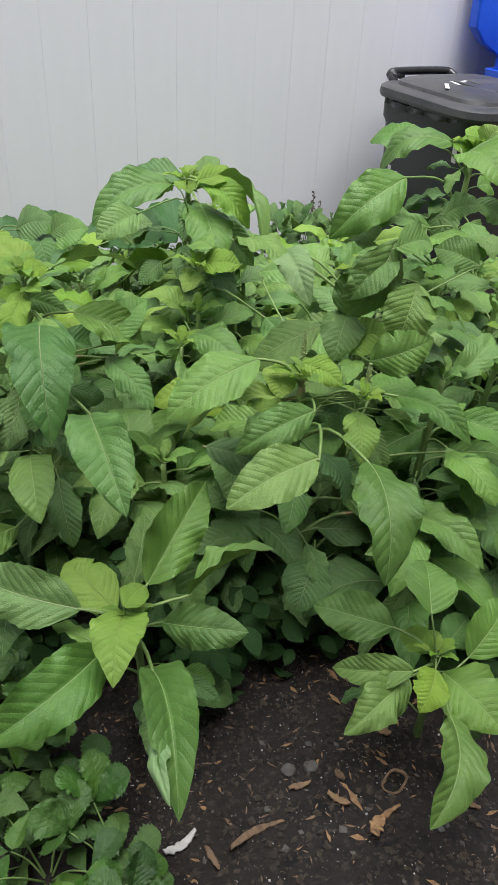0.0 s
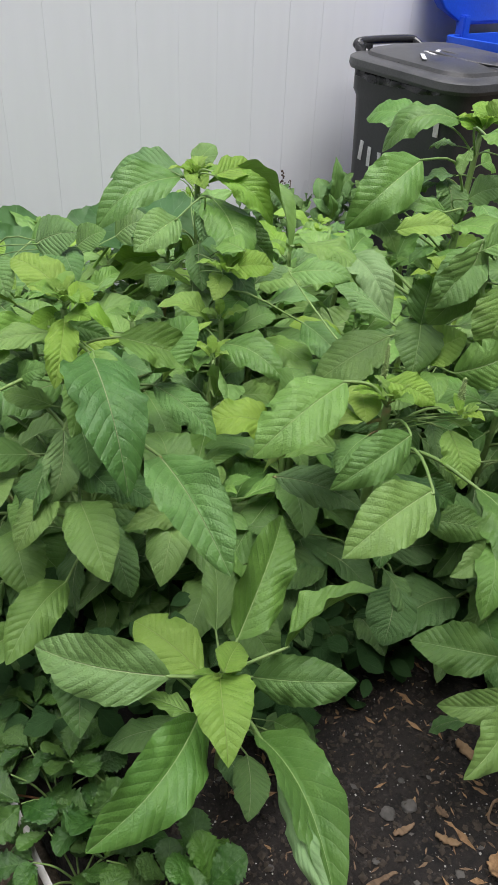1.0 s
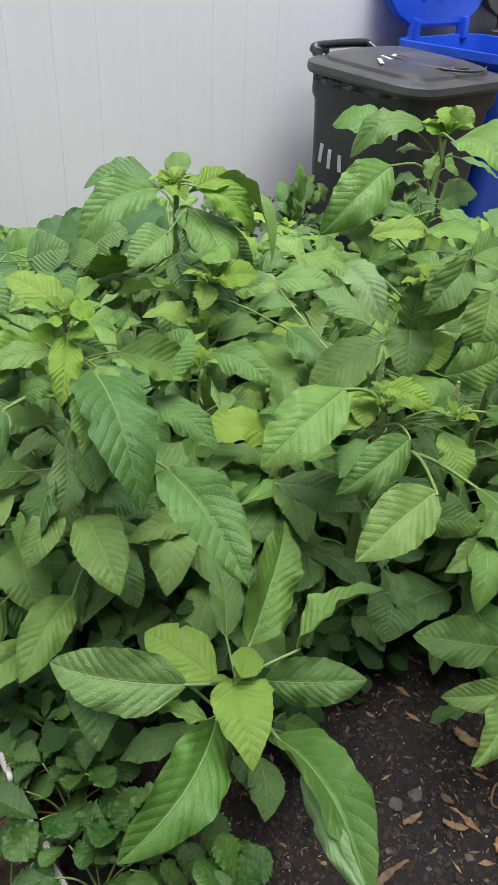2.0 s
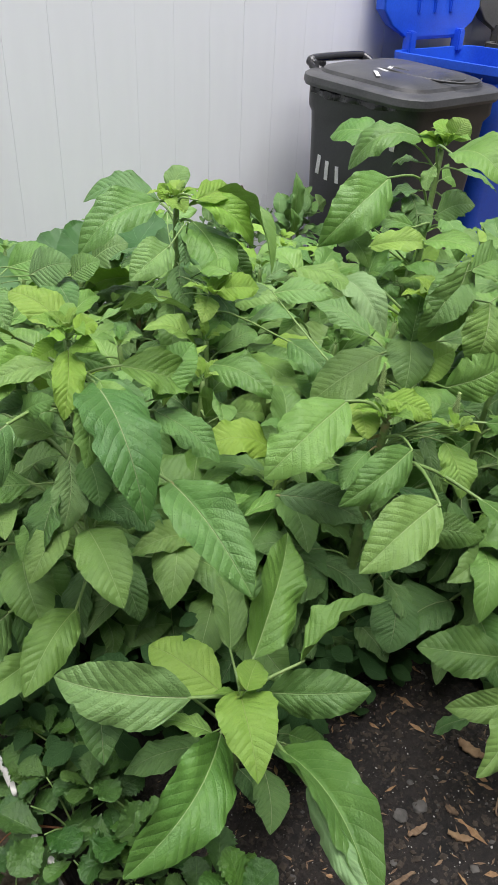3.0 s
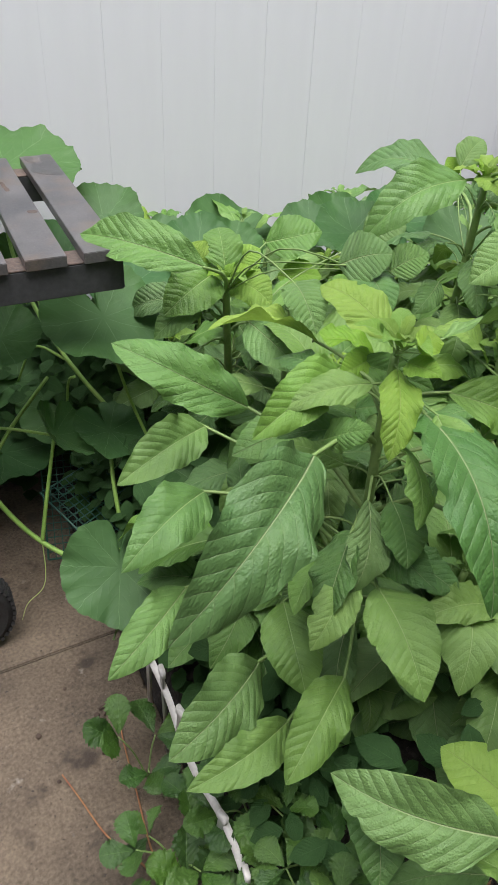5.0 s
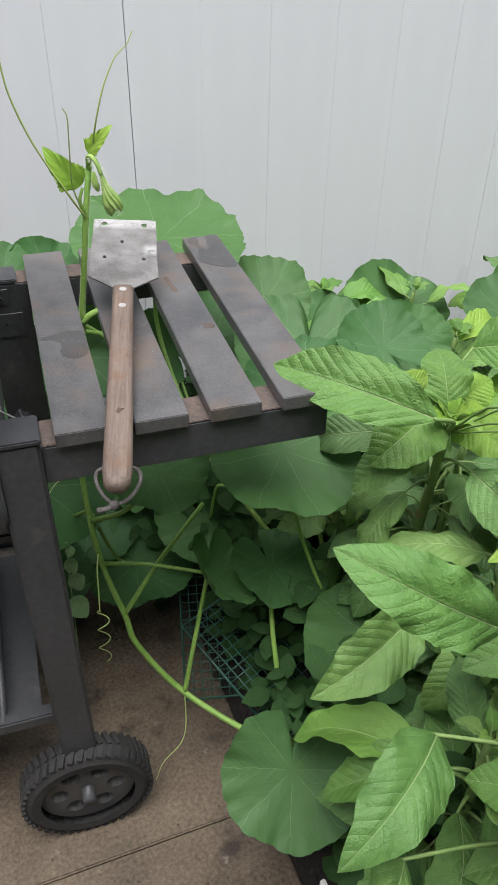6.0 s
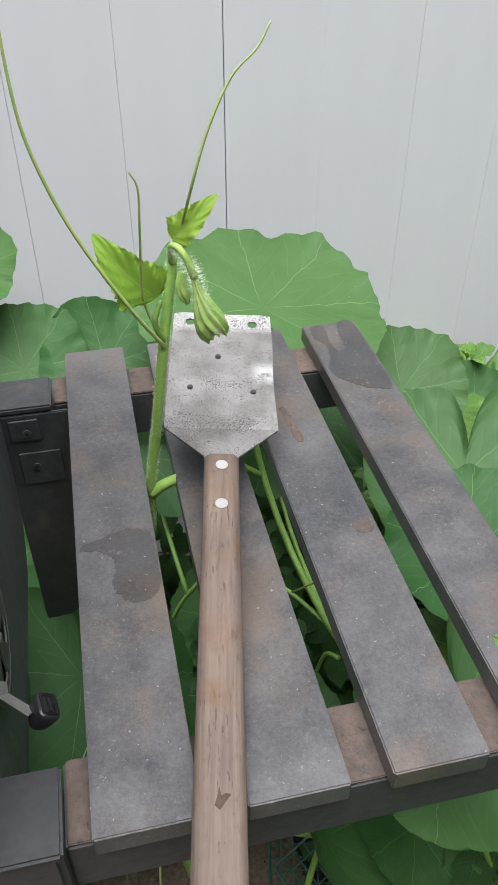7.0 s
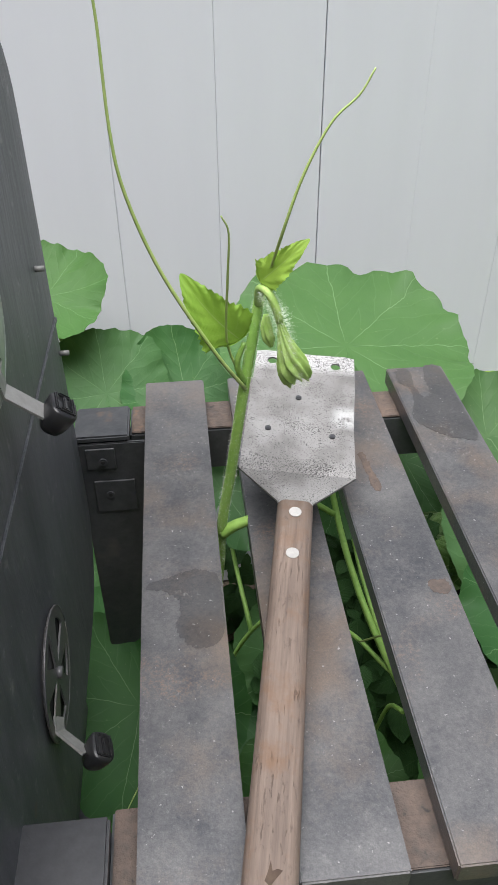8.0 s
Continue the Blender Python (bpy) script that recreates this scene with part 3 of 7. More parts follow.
def closed_bin():
    thing = new("garbage_bin")
    thing.location = (1.985, 0.772, 0)
    thing.scale = (1, 1, 1.022)
    w, d = 0.56, 0.60
    body = [ring(0.08, w - 0.06, 0.09, d - 0.04, 0.05, 0.0), ring(0.045, w - 0.04, 0.05, d - 0.03, 0.06, 0.60), ring(0.035, w - 0.03, 0.035, d - 0.028, 0.06, 0.80),
            ring(0.030, w - 0.03, 0.03, d - 0.026, 0.06, 0.86), ring(0.012, w - 0.01, 0.012, d - 0.02, 0.07, 0.885), ring(0.010, w - 0.01, 0.01, d - 0.02, 0.07, 0.955)]
    sharp(part("body", loft(body), bin_black, thing), 50)
    lid = []
    for grow, z, r in ((-0.012, 0.945, 0.10), (0.012, 0.950, 0.115), (0.018, 0.962, 0.12), (0.016, 0.985, 0.12), (0.004, 0.993, 0.115), (-0.034, 0.998, 0.11), (-0.040, 1.010, 0.105), (-0.055, 1.016, 0.09), (-0.10, 1.029, 0.08), (-0.17, 1.036, 0.05)):
        lid.append([Vector((q.x, q.y, q.z + 0.022 * (q.y - d / 2) / d)) for q in ring(-grow, w + grow, -grow, d + grow, r, z, 8)])
    cover = sharp(part("lid", loft(lid), lid_black, thing), 30)
    for k, (rx, ry) in enumerate(((0.19, 0.27), (0.13, 0.21))):
        pts = [(w * 0.62 + rx * math.cos(a), d * 0.46 + ry * math.sin(a), 1.034 - 0.05 * k * 0 - 0.022 * abs(math.sin(a))) for a in [radians(60 + 24 * i) for i in range(11)]]
        part("ridge", tube(pts, 0.009, 0.004, 8, 5, flat=0.7), lid_black, cover)
    part("handle", tube([(0.115, d - 0.01, 0.99), (0.118, d + 0.040, 1.016), (0.150, d + 0.062, 1.028), (0.40, d + 0.062, 1.028), (0.44, d + 0.040, 1.016), (0.445, d - 0.01, 0.99)], 0.021, 0.021, 12, 6, flat=0.75), bar_black, thing, "thick black rear grab bar")
    for k in range(4):
        x = 0.105 + 0.012 * k
        part("hinge_rib", block((x, d - 0.01, 1.0), (x + 0.005, d + 0.045, 1.026), 0.002), bin_black, thing)
    part("crack", tube([(0.030, 0.330, 1.0005), (0.060, 0.345, 1.012), (0.085, 0.352, 1.0255), (0.115, 0.366, 1.0325)], 0.0016, 0.0010, 5, 4), gap_dark, cover, "thin split across the lid")
    bm = bmesh.new()
    prev = None
    for i in range(40):
        a = i / 39
        y = 0.52 - 0.45 * a
        z0 = 0.936 - 0.022 * math.sin(math.pi * a) * (0.7 + 0.3 * math.sin(9 * a))
        x = 0.012 + 0.006 * math.sin(23 * a) - 0.004
        cur = [bm.verts.new((x - 0.010, y, z0)), bm.verts.new((x - 0.004 + 0.004 * math.sin(37 * a), y, (z0 + 0.955) / 2)), bm.verts.new((x - 0.003, y, 0.957))]
        if prev:
            for k in range(2):
                bm.faces.new((prev[k], cur[k], cur[k + 1], prev[k + 1]))
        prev = cur
    liner = part("bin_liner", bm, liner_mat, thing, "black plastic liner peeking out under the lid")
    solid = liner.modifiers.new("thickness", "SOLIDIFY")
    solid.thickness = 0.002
    # painted marks: three short white bars on the side and on the lid
    for k, (y, z, tall) in enumerate(((0.485, 0.665, 0.075), (0.435, 0.65, 0.075), (0.375, 0.645, 0.065))):
        part("paint_bar", moved(block((-0.0015, -0.010, -tall / 2), (0.0015, 0.010, tall / 2), 0.001), pose(0.0405, y, z, 8 - 6 * k, -1.8, -1)), white_paint, thing, "white brushed paint bar")
    for k in range(3):
        part("paint_bar", moved(block((-0.030, -0.008, -0.0015), (0.030, 0.008, 0.0015), 0.0005), pose((0.085, 0.145, 0.205)[k], (0.262, 0.285, 0.300)[k], (1.0270, 1.0330, 1.0355)[k], 2, (-9, -4, 0)[k], (55, 80, 30)[k])), white_paint, cover, "white brushed paint bar")
    part("paper_strip", moved(block((-0.001, -0.014, -0.10), (0.001, 0.014, 0.0), 0.0005), pose(0.028, 0.10, 0.89, 0, -2, -8)), edging_mat, thing, "pale worn paper strip")
    return tagged(thing, "black wheeled garbage bin with closed cracked lid and white marks", "bin", group="bins along the fence")


closed_bin()


# ---------------------------------------------------------------- the grill
GRILL = pose(-0.430, 0.547, 0, 0, 0, -3.3)


def side_profile(inset=0.0, low=0.58, high=1.27):
    """The round-cornered end of the grill's barrel, as depth and height."""
    pts = []
    for cy, cz, r, a0 in ((0.385, 1.210, 0.087, 0), (0.140, 1.147, 0.150, 90), (0.090, 0.790, 0.100, 180), (0.372, 0.790, 0.100, 270)):
        for k in range(9):
            a = radians(a0 + 90 * k / 8)
            pts.append((cy + (r - inset) * math.cos(a), cz + (r - inset) * math.sin(a)))
    return pts


def across(bm):
    """Turns a plate drawn in depth and height so that it faces along x."""
    return moved(bm, Matrix(((0, 0, 1, 0), (1, 0, 0, 0), (0, 1, 0, 0), (0, 0, 0, 1))))


def damper(parent, ly, lz, r, turn, disc_mat, knob_at, x):
    def wedge(a0, a1, r0, r1):
        arc = [(r1 * math.cos(radians(a0 + (a1 - a0) * k / 6)), r1 * math.sin(radians(a0 + (a1 - a0) * k / 6))) for k in range(7)]
        return [(r0 * math.cos(radians((a0 + a1) / 2)), r0 * math.sin(radians((a0 + a1) / 2)))] + arc
    holes = [wedge(turn + 72 * k, turn + 72 * k + 38, r * 0.16, r * 0.82) for k in range(5)]
    plate_bm = across(plate(disc(0, 0, r, 40), holes, 0.0016))
    d = part("damper", moved(plate_bm, pose(x + 0.0024, ly, lz)), disc_mat, parent, "round spinning air vent with wedge openings", smooth=False)
    part("rim", moved(tube([(0, r * math.cos(a), r * math.sin(a)) for a in [2 * math.pi * k / 32 for k in range(33)]], 0.0009, 0.0009, 6, 1), pose(x + 0.0036, ly, lz)), disc_mat, d)
    part("pivot", moved(cyl((0, 0, 0), (0.005, 0, 0), 0.005, 12), pose(x + 0.0024, ly, lz)), disc_mat, d)
    # Dark disc behind the wedge openings, coloured like their unlit depth.
    part("shade_disc", moved(cyl((-0.001, 0, 0), (0.0006, 0, 0), r * 0.9, 32), pose(x, ly, lz)), gap_dark, d)
    ky, kz, kx = knob_at
    part("lever", ribbon([(x + 0.005, ly + 0.55 * (ky - ly), lz + 0.55 * (kz - lz)), (x + 0.006, ly + 0.72 * (ky - ly), lz + 0.72 * (kz - lz)), (kx, ky, kz)], (1, 0, 0.4), 0.014, 0.0018), lever_mat, d, "flat bent steel lever", smooth=False)
    body = [[Vector((q.x, q.y, z)) for q in ring(-w, w, -w * 1.3, w * 1.3, w * 0.75, z, 4)] for w, z in ((0.0045, -0.001), (0.0068, 0.001), (0.0086, 0.006), (0.0096, 0.013), (0.0098, 0.0185), (0.0090, 0.0203))]
    grip = joined(loft(body), block((-0.0070, -0.0098, 0.0195), (-0.0050, 0.0098, 0.0225), 0.0009), block((0.0050, -0.0098, 0.0195), (0.0070, 0.0098, 0.0225), 0.0009),
                  block((-0.0048, -0.0098, 0.0195), (0.0048, -0.0078, 0.0225), 0.0009), block((-0.0048, 0.0078, 0.0195), (0.0048, 0.0098, 0.0225), 0.0009), block((-0.0014, -0.0070, 0.0195), (0.0014, 0.0070, 0.0222), 0.0006))
    knob = moved(grip, pose(kx, ky, kz - 0.012, 0, 40, 10))
    part("knob", knob, knob_mat, d, "black plastic lever grip")


def build_grill():
    g = new("charcoal_grill")
    g.matrix_world = GRILL
    x = 0.003
    seam = 1.022
    prof = side_profile()
    low = [(0.472, seam), (-0.010, seam)] + [p for p in prof if p[1] < seam]
    top = [p for p in prof if p[1] > seam] + [(-0.010, seam), (0.472, seam)]

    def barrel(points, x1, x0, wall=True):
        bm = bmesh.new()
        loops = [[bm.verts.new((xx, a, b)) for a, b in points] for xx in (x0, x0 + 0.012, x1 - 0.006, x1)]
        for k, lp in enumerate(loops):
            if k in (0, 3):
                for v, (a, b) in zip(lp, points):
                    v.co.y, v.co.z = 0.23 + (a - 0.23) * 0.985, 1.0 + (b - 1.0) * 0.985
        for a, b in zip(loops, loops[1:]):
            for k in range(len(points)):
                bm.faces.new((a[k], a[(k + 1) % len(points)], b[(k + 1) % len(points)], b[k]))
        bm.faces.new(loops[0][::-1])
        bm.faces.new(loops[-1])
        bmesh.ops.recalc_face_normals(bm, faces=bm.faces)
        return bm

    body = sharp(part("body", barrel(low, x, -0.80), enamel, g, "black coated firebox with a rounded belly"))
    lid = sharp(part("lid", barrel(top, x, -0.80), enamel, g, "black coated barrel lid, closed"))
    inner = [(0.2 + (a - 0.2) * 0.80 + 0.15 * (b - 1.1), 1.022 + (b - 1.022) * 0.80 + 0.010) for a, b in top]
    sharp(part("end_plate", moved(across(plate(inner, (), 0.004)), pose(x - 0.0025, 0, 0)), enamel, lid))
    part("lid_flange", block((-0.80, -0.015, 1.016), (x + 0.0018, 0.470, 1.021), 0.0008), enamel, lid, "dark lip where lid and firebox meet")
    damper(body, 0.193, 0.845, 0.053, 15, slat_mat, (0.137, 0.818, 0.030), x)
    damper(lid, 0.205, 1.150, 0.055, 50, chrome, (0.216, 1.080, 0.033), x + 0.003)
    for ly, lz in ((0.413, 1.094), (0.462, 0.985)):
        part("screw", cyl((x, ly, lz), (x + 0.009, ly, lz), 0.0026, 10), lever_mat, lid)
    part("lid_knob", moved(loft([ring(-0.02, 0.02, -0.014, 0.014, 0.012, 0), ring(-0.03, 0.03, -0.02, 0.02, 0.018, 0.02), ring(-0.024, 0.024, -0.016, 0.016, 0.014, 0.035)]), pose(-0.16, -0.015, 1.02, 60, 0, 0)), knob_mat, lid, "round black lid grip")
    tray = part("ash_tray", block((-0.78, 0.062, 0.640), (-0.004, 0.30, 0.680), 0.003), iron, g)
    part("lip", block((-0.78, 0.055, 0.645), (-0.006, 0.061, 0.660), 0.002), lever_mat, tray, "dull steel drip tray edge")
    # cart legs, with caps and brackets
    leg = part("leg", block((0.0, 0.0, 0.215), (0.056, 0.055, 0.868), 0.004), iron, g)
    part("cap", block((-0.002, -0.002, 0.8655), (0.058, 0.057, 0.8735), 0.002), bin_black, leg, "black plastic leg cap")
    back = part("leg", block((0.0, 0.478, 0.0), (0.056, 0.530, 0.868), 0.004), iron, g)
    part("gusset", block((-0.001, 0.4722, 0.0), (0.0745, 0.4765, 0.8648), 0.0012), iron, back, "flat black plate joining leg and rail")
    part("cap", block((-0.002, 0.473, 0.8655), (0.058, 0.532, 0.8735), 0.002), iron, back)
    part("bracket", block((0.008, 0.4700, 0.830), (0.042, 0.4735, 0.860), 0.0025, 3), iron, back)
    part("bracket", block((0.012, 0.4700, 0.768), (0.060, 0.4735, 0.815), 0.0025, 3), iron, back)
    for lx, lz in ((0.027, 0.842), (0.030, 0.795)):
        screw = part("screw", cyl((lx, 0.4680, lz), (lx, 0.4715, lz), 0.0046, 14), iron, back, smooth=False)
        # Dark dot on the screw head, painted as the socket's shade.
        part("shade_disc", cyl((lx, 0.4676, lz), (lx, 0.4690, lz), 0.0022, 10), gap_dark, screw, smooth=False)
    for lz, ly in ((0.30, 0.025), (0.30, 0.50)):
        part("lower_bar", block((-0.76, ly - 0.012, lz), (0.0, ly + 0.012, lz + 0.024), 0.003), iron, g)
    for lx in (-0.08, -0.22, -0.36):
        part("rack_bar", cyl((lx, 0.02, 0.318), (lx, 0.50, 0.318), 0.007, 8), iron, g)
    part("bottom_panel", block((-0.76, 0.03, 0.285), (-0.02, 0.49, 0.292), 0.001), iron, g, "dark stained lower rack sheet")
    # front wheel
    tyre = [ ]
    for yy, r in ((-0.026, 0.082), (-0.028, 0.098), (-0.022, 0.108), (-0.008, 0.111), (0.008, 0.111), (0.022, 0.108), (0.028, 0.098), (0.026, 0.082)):
        tyre.append([Vector((r * math.cos(2 * math.pi * k / 60), yy, r * math.sin(2 * math.pi * k / 60))) for k in range(60)])
    wm = pose(0.028, 0.005, 0.111)
    bm = moved(loft(tyre, False, False), wm)
    for k in range(44):
        a = 2 * math.pi * k / 44
        for s in (-1, 1):
            lug = block((-0.0045, -0.012, -0.003), (0.0045, 0.012, 0.004), 0.0)
            m = wm @ Matrix.Rotation(-a, 4, "Y") @ pose(0, s * 0.013, 0.1115, 0, 0, s * 18)
            bm = joined(bm, moved(lug, m))
    wheel = sharp(part("wheel", bm, rubber, g, "black treaded plastic cart wheel"))
    hub_holes = [disc(0.05 * math.cos(a), 0.05 * math.sin(a), 0.017, 12) for a in [2 * math.pi * k / 6 for k in range(6)]]
    hub = moved(plate(disc(0, 0, 0.084, 40), hub_holes, 0.02), wm @ pose(0, 0.01, 0, 90, 0, 0))
    part("rim", hub, bin_grey, wheel, smooth=False)
    part("axle", moved(cyl((0, -0.035, 0), (0, 0.03, 0), 0.012, 14), wm), iron, wheel)
    # side shelf
    shelf = part("side_shelf", block((0.0565, 0.012, 0.795), (0.437, 0.072, 0.8515), 0.002), iron, g, "side shelf of dark metal slats over two rails")
    part("rail", block((0.0565, 0.505, 0.795), (0.437, 0.560, 0.8515), 0.002), iron, shelf)
    for y0, y1 in ((0.013, 0.071), (0.506, 0.559)):
        part("rail_top", block((0.0585, y0, 0.8512), (0.4365, y1, 0.8535), 0.0008), rust_mat, shelf, "rusty top of the rail between the slats")
    for k in range(4):
        x0 = 0.0755 + 0.0975 * k
        outer = block((x0, 0.003, 0.8535), (x0 + 0.0685, 0.578, 0.8735), 0.0012, 2)
        part("slat", outer, slat_mat, shelf, smooth=False)
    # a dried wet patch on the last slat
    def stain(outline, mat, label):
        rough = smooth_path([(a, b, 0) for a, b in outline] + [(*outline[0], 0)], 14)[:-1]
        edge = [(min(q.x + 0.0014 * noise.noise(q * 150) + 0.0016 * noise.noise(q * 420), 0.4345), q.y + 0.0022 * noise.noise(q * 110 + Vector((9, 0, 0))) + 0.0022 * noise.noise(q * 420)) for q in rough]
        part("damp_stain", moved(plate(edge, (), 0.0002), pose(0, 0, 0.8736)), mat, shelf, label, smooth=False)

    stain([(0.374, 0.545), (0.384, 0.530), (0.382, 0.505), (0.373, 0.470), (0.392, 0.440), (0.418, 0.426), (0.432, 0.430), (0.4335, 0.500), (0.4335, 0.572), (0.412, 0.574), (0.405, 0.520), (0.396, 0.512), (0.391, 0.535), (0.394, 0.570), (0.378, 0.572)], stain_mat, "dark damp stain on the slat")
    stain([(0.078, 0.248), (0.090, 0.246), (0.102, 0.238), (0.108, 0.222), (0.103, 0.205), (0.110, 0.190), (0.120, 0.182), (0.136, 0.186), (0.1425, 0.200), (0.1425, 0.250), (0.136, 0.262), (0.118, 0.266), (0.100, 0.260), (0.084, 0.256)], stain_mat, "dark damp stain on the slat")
    stain([(0.316, 0.226), (0.326, 0.216), (0.336, 0.222), (0.333, 0.231), (0.320, 0.233)], rust_mat, "orange rust bloom")
    stain([(0.296, 0.412), (0.299, 0.380), (0.300, 0.358), (0.306, 0.352), (0.309, 0.360), (0.306, 0.385), (0.303, 0.414)], rust_mat, "rust streak beside the blade")
    return tagged(g, "black charcoal grill cart with slatted side shelf, lid closed", "grill")


build_grill()


def build_spatula():
    s = new("spatula")
    a, b = Vector((0.131, -0.118, 0.873)), Vector((0.248, 0.486, 0.940))
    yy = (b - a).normalized()
    xx = yy.cross(Vector((0.0, 0.0, 1.0))).normalized()
    xx = (xx + Vector((0, 0, -0.06))).normalized()
    zz = xx.cross(yy).normalized()
    m = Matrix((xx, yy, zz)).transposed().to_4x4()
    m.translation = a
    s.matrix_world = GRILL @ m
    # handle, tapering towards the blade, its free end round
    rows = []
    for y, w, h in ((0.000, 0.006, 0.005), (0.003, 0.0115, 0.009), (0.010, 0.0155, 0.0115), (0.030, 0.0170, 0.0125), (0.12, 0.0168, 0.012), (0.26, 0.0160, 0.0115), (0.37, 0.0155, 0.011), (0.415, 0.0155, 0.0105)):
        rows.append([Vector((q.x, y, q.y)) for q in ring(-w, w, -h, h, h * 0.8, 0, 4)][::-1])
    part("handle", loft(rows), handle_wood, s, "weathered bare wooden handle")
    scar = [(-0.008, 0.118), (-0.003, 0.114), (0.001, 0.120), (0.0065, 0.127), (0.002, 0.128), (-0.002, 0.126), (-0.004, 0.134), (-0.0055, 0.126)]
    part("scar", moved(plate(scar, (), 0.0006), pose(0.002, 0.036, 0.0118) @ Matrix.Scale(0.7, 4)), twig_mat, s, "dark scorched scar in the wood", smooth=False)
    for y in (0.357, 0.401):
        part("rivet", cyl((0, y, -0.0112), (0, y, 0.0116), 0.0053, 24), rivet_mat, s, "bright metal rivet", smooth=False)
    # blade: a flat plate with a shoulder, bent up a little, with two corner holes and three pins
    w = 0.0535
    outline = [(-0.0140, 0.405), (0.0140, 0.405), (0.0155, 0.420), (w, 0.462), (w, 0.470), (w - 0.002, 0.52), (w - 0.001, 0.575), (w - 0.002, 0.617), (w - 0.012, 0.619), (0.01, 0.618), (-w + 0.012, 0.6195), (-w + 0.002, 0.6175), (-w + 0.001, 0.56), (-w, 0.50), (-w, 0.462), (-0.0155, 0.420)]
    holes = [disc(-0.034, 0.614, 0.0052, 14), disc(0.032, 0.612, 0.0052, 14)]
    outline = [(q[0], q[1] if q[1] <= 0.462 else 0.462 + (q[1] - 0.462) * 1.06) for q in outline]
    flat = [q for q in outline if q[1] >= 0.462]
    shoulder = [q for q in outline if q[1] <= 0.4621]
    neck = plate(shoulder, (), 0.0022)
    for v in neck.verts:
        v.co.z -= 0.006 * max(0.0, (v.co.y - 0.420) / 0.042)
    wide = plate(flat, holes, 0.0022)
    for v in wide.verts:
        v.co.z += 0.012 * (v.co.y - 0.462) / 0.157 - 0.006
    bm = joined(neck, wide)
    for e in bm.edges:
        e.smooth = len(e.link_faces) == 2 and e.calc_face_angle(0) < radians(20)
    part("blade", bm, blade_steel, s, "scratched bare steel blade with heat marks")
    for x, y in ((-0.004, 0.560), (-0.031, 0.515), (0.031, 0.511)):
        part("pin", joined(cyl((x, y, -0.006), (x, y, 0.0012 + 0.08 * (y - 0.511)), 0.0030, 14), cyl((x, y, 0.0), (x, y, 0.0020 + 0.08 * (y - 0.511)), 0.0018, 12)), iron, s, smooth=False)
    loop = [(0.014, 0.036, 0), (0.024, 0.034, -0.006), (0.025, 0.022, -0.012), (0.012, 0.006, -0.022), (-0.006, 0.002, -0.024), (-0.022, 0.018, -0.014), (-0.024, 0.032, -0.006), (-0.014, 0.036, 0)]
    part("hanging_loop", tube(loop, 0.0024, 0.0024, 8, 6), cord_mat, s, "grey cord loop at the handle end")
    knot = bmesh.new()
    bmesh.ops.create_uvsphere(knot, u_segments=10, v_segments=8, radius=0.006)
    part("knot", moved(knot, pose(-0.004, 0.0, -0.025)), cord_mat, s)
    part("cord_end", tube([(-0.004, 0.0, -0.025), (-0.014, -0.005, -0.027), (-0.022, -0.003, -0.030)], 0.003, 0.0035, 6, 5), cord_mat, s)
    return tagged(s, "long-handled wooden grill spatula lying on the side shelf", "spatula")


build_spatula()

# ---------------------------------------------------------------- leaves
LEAVES = {}


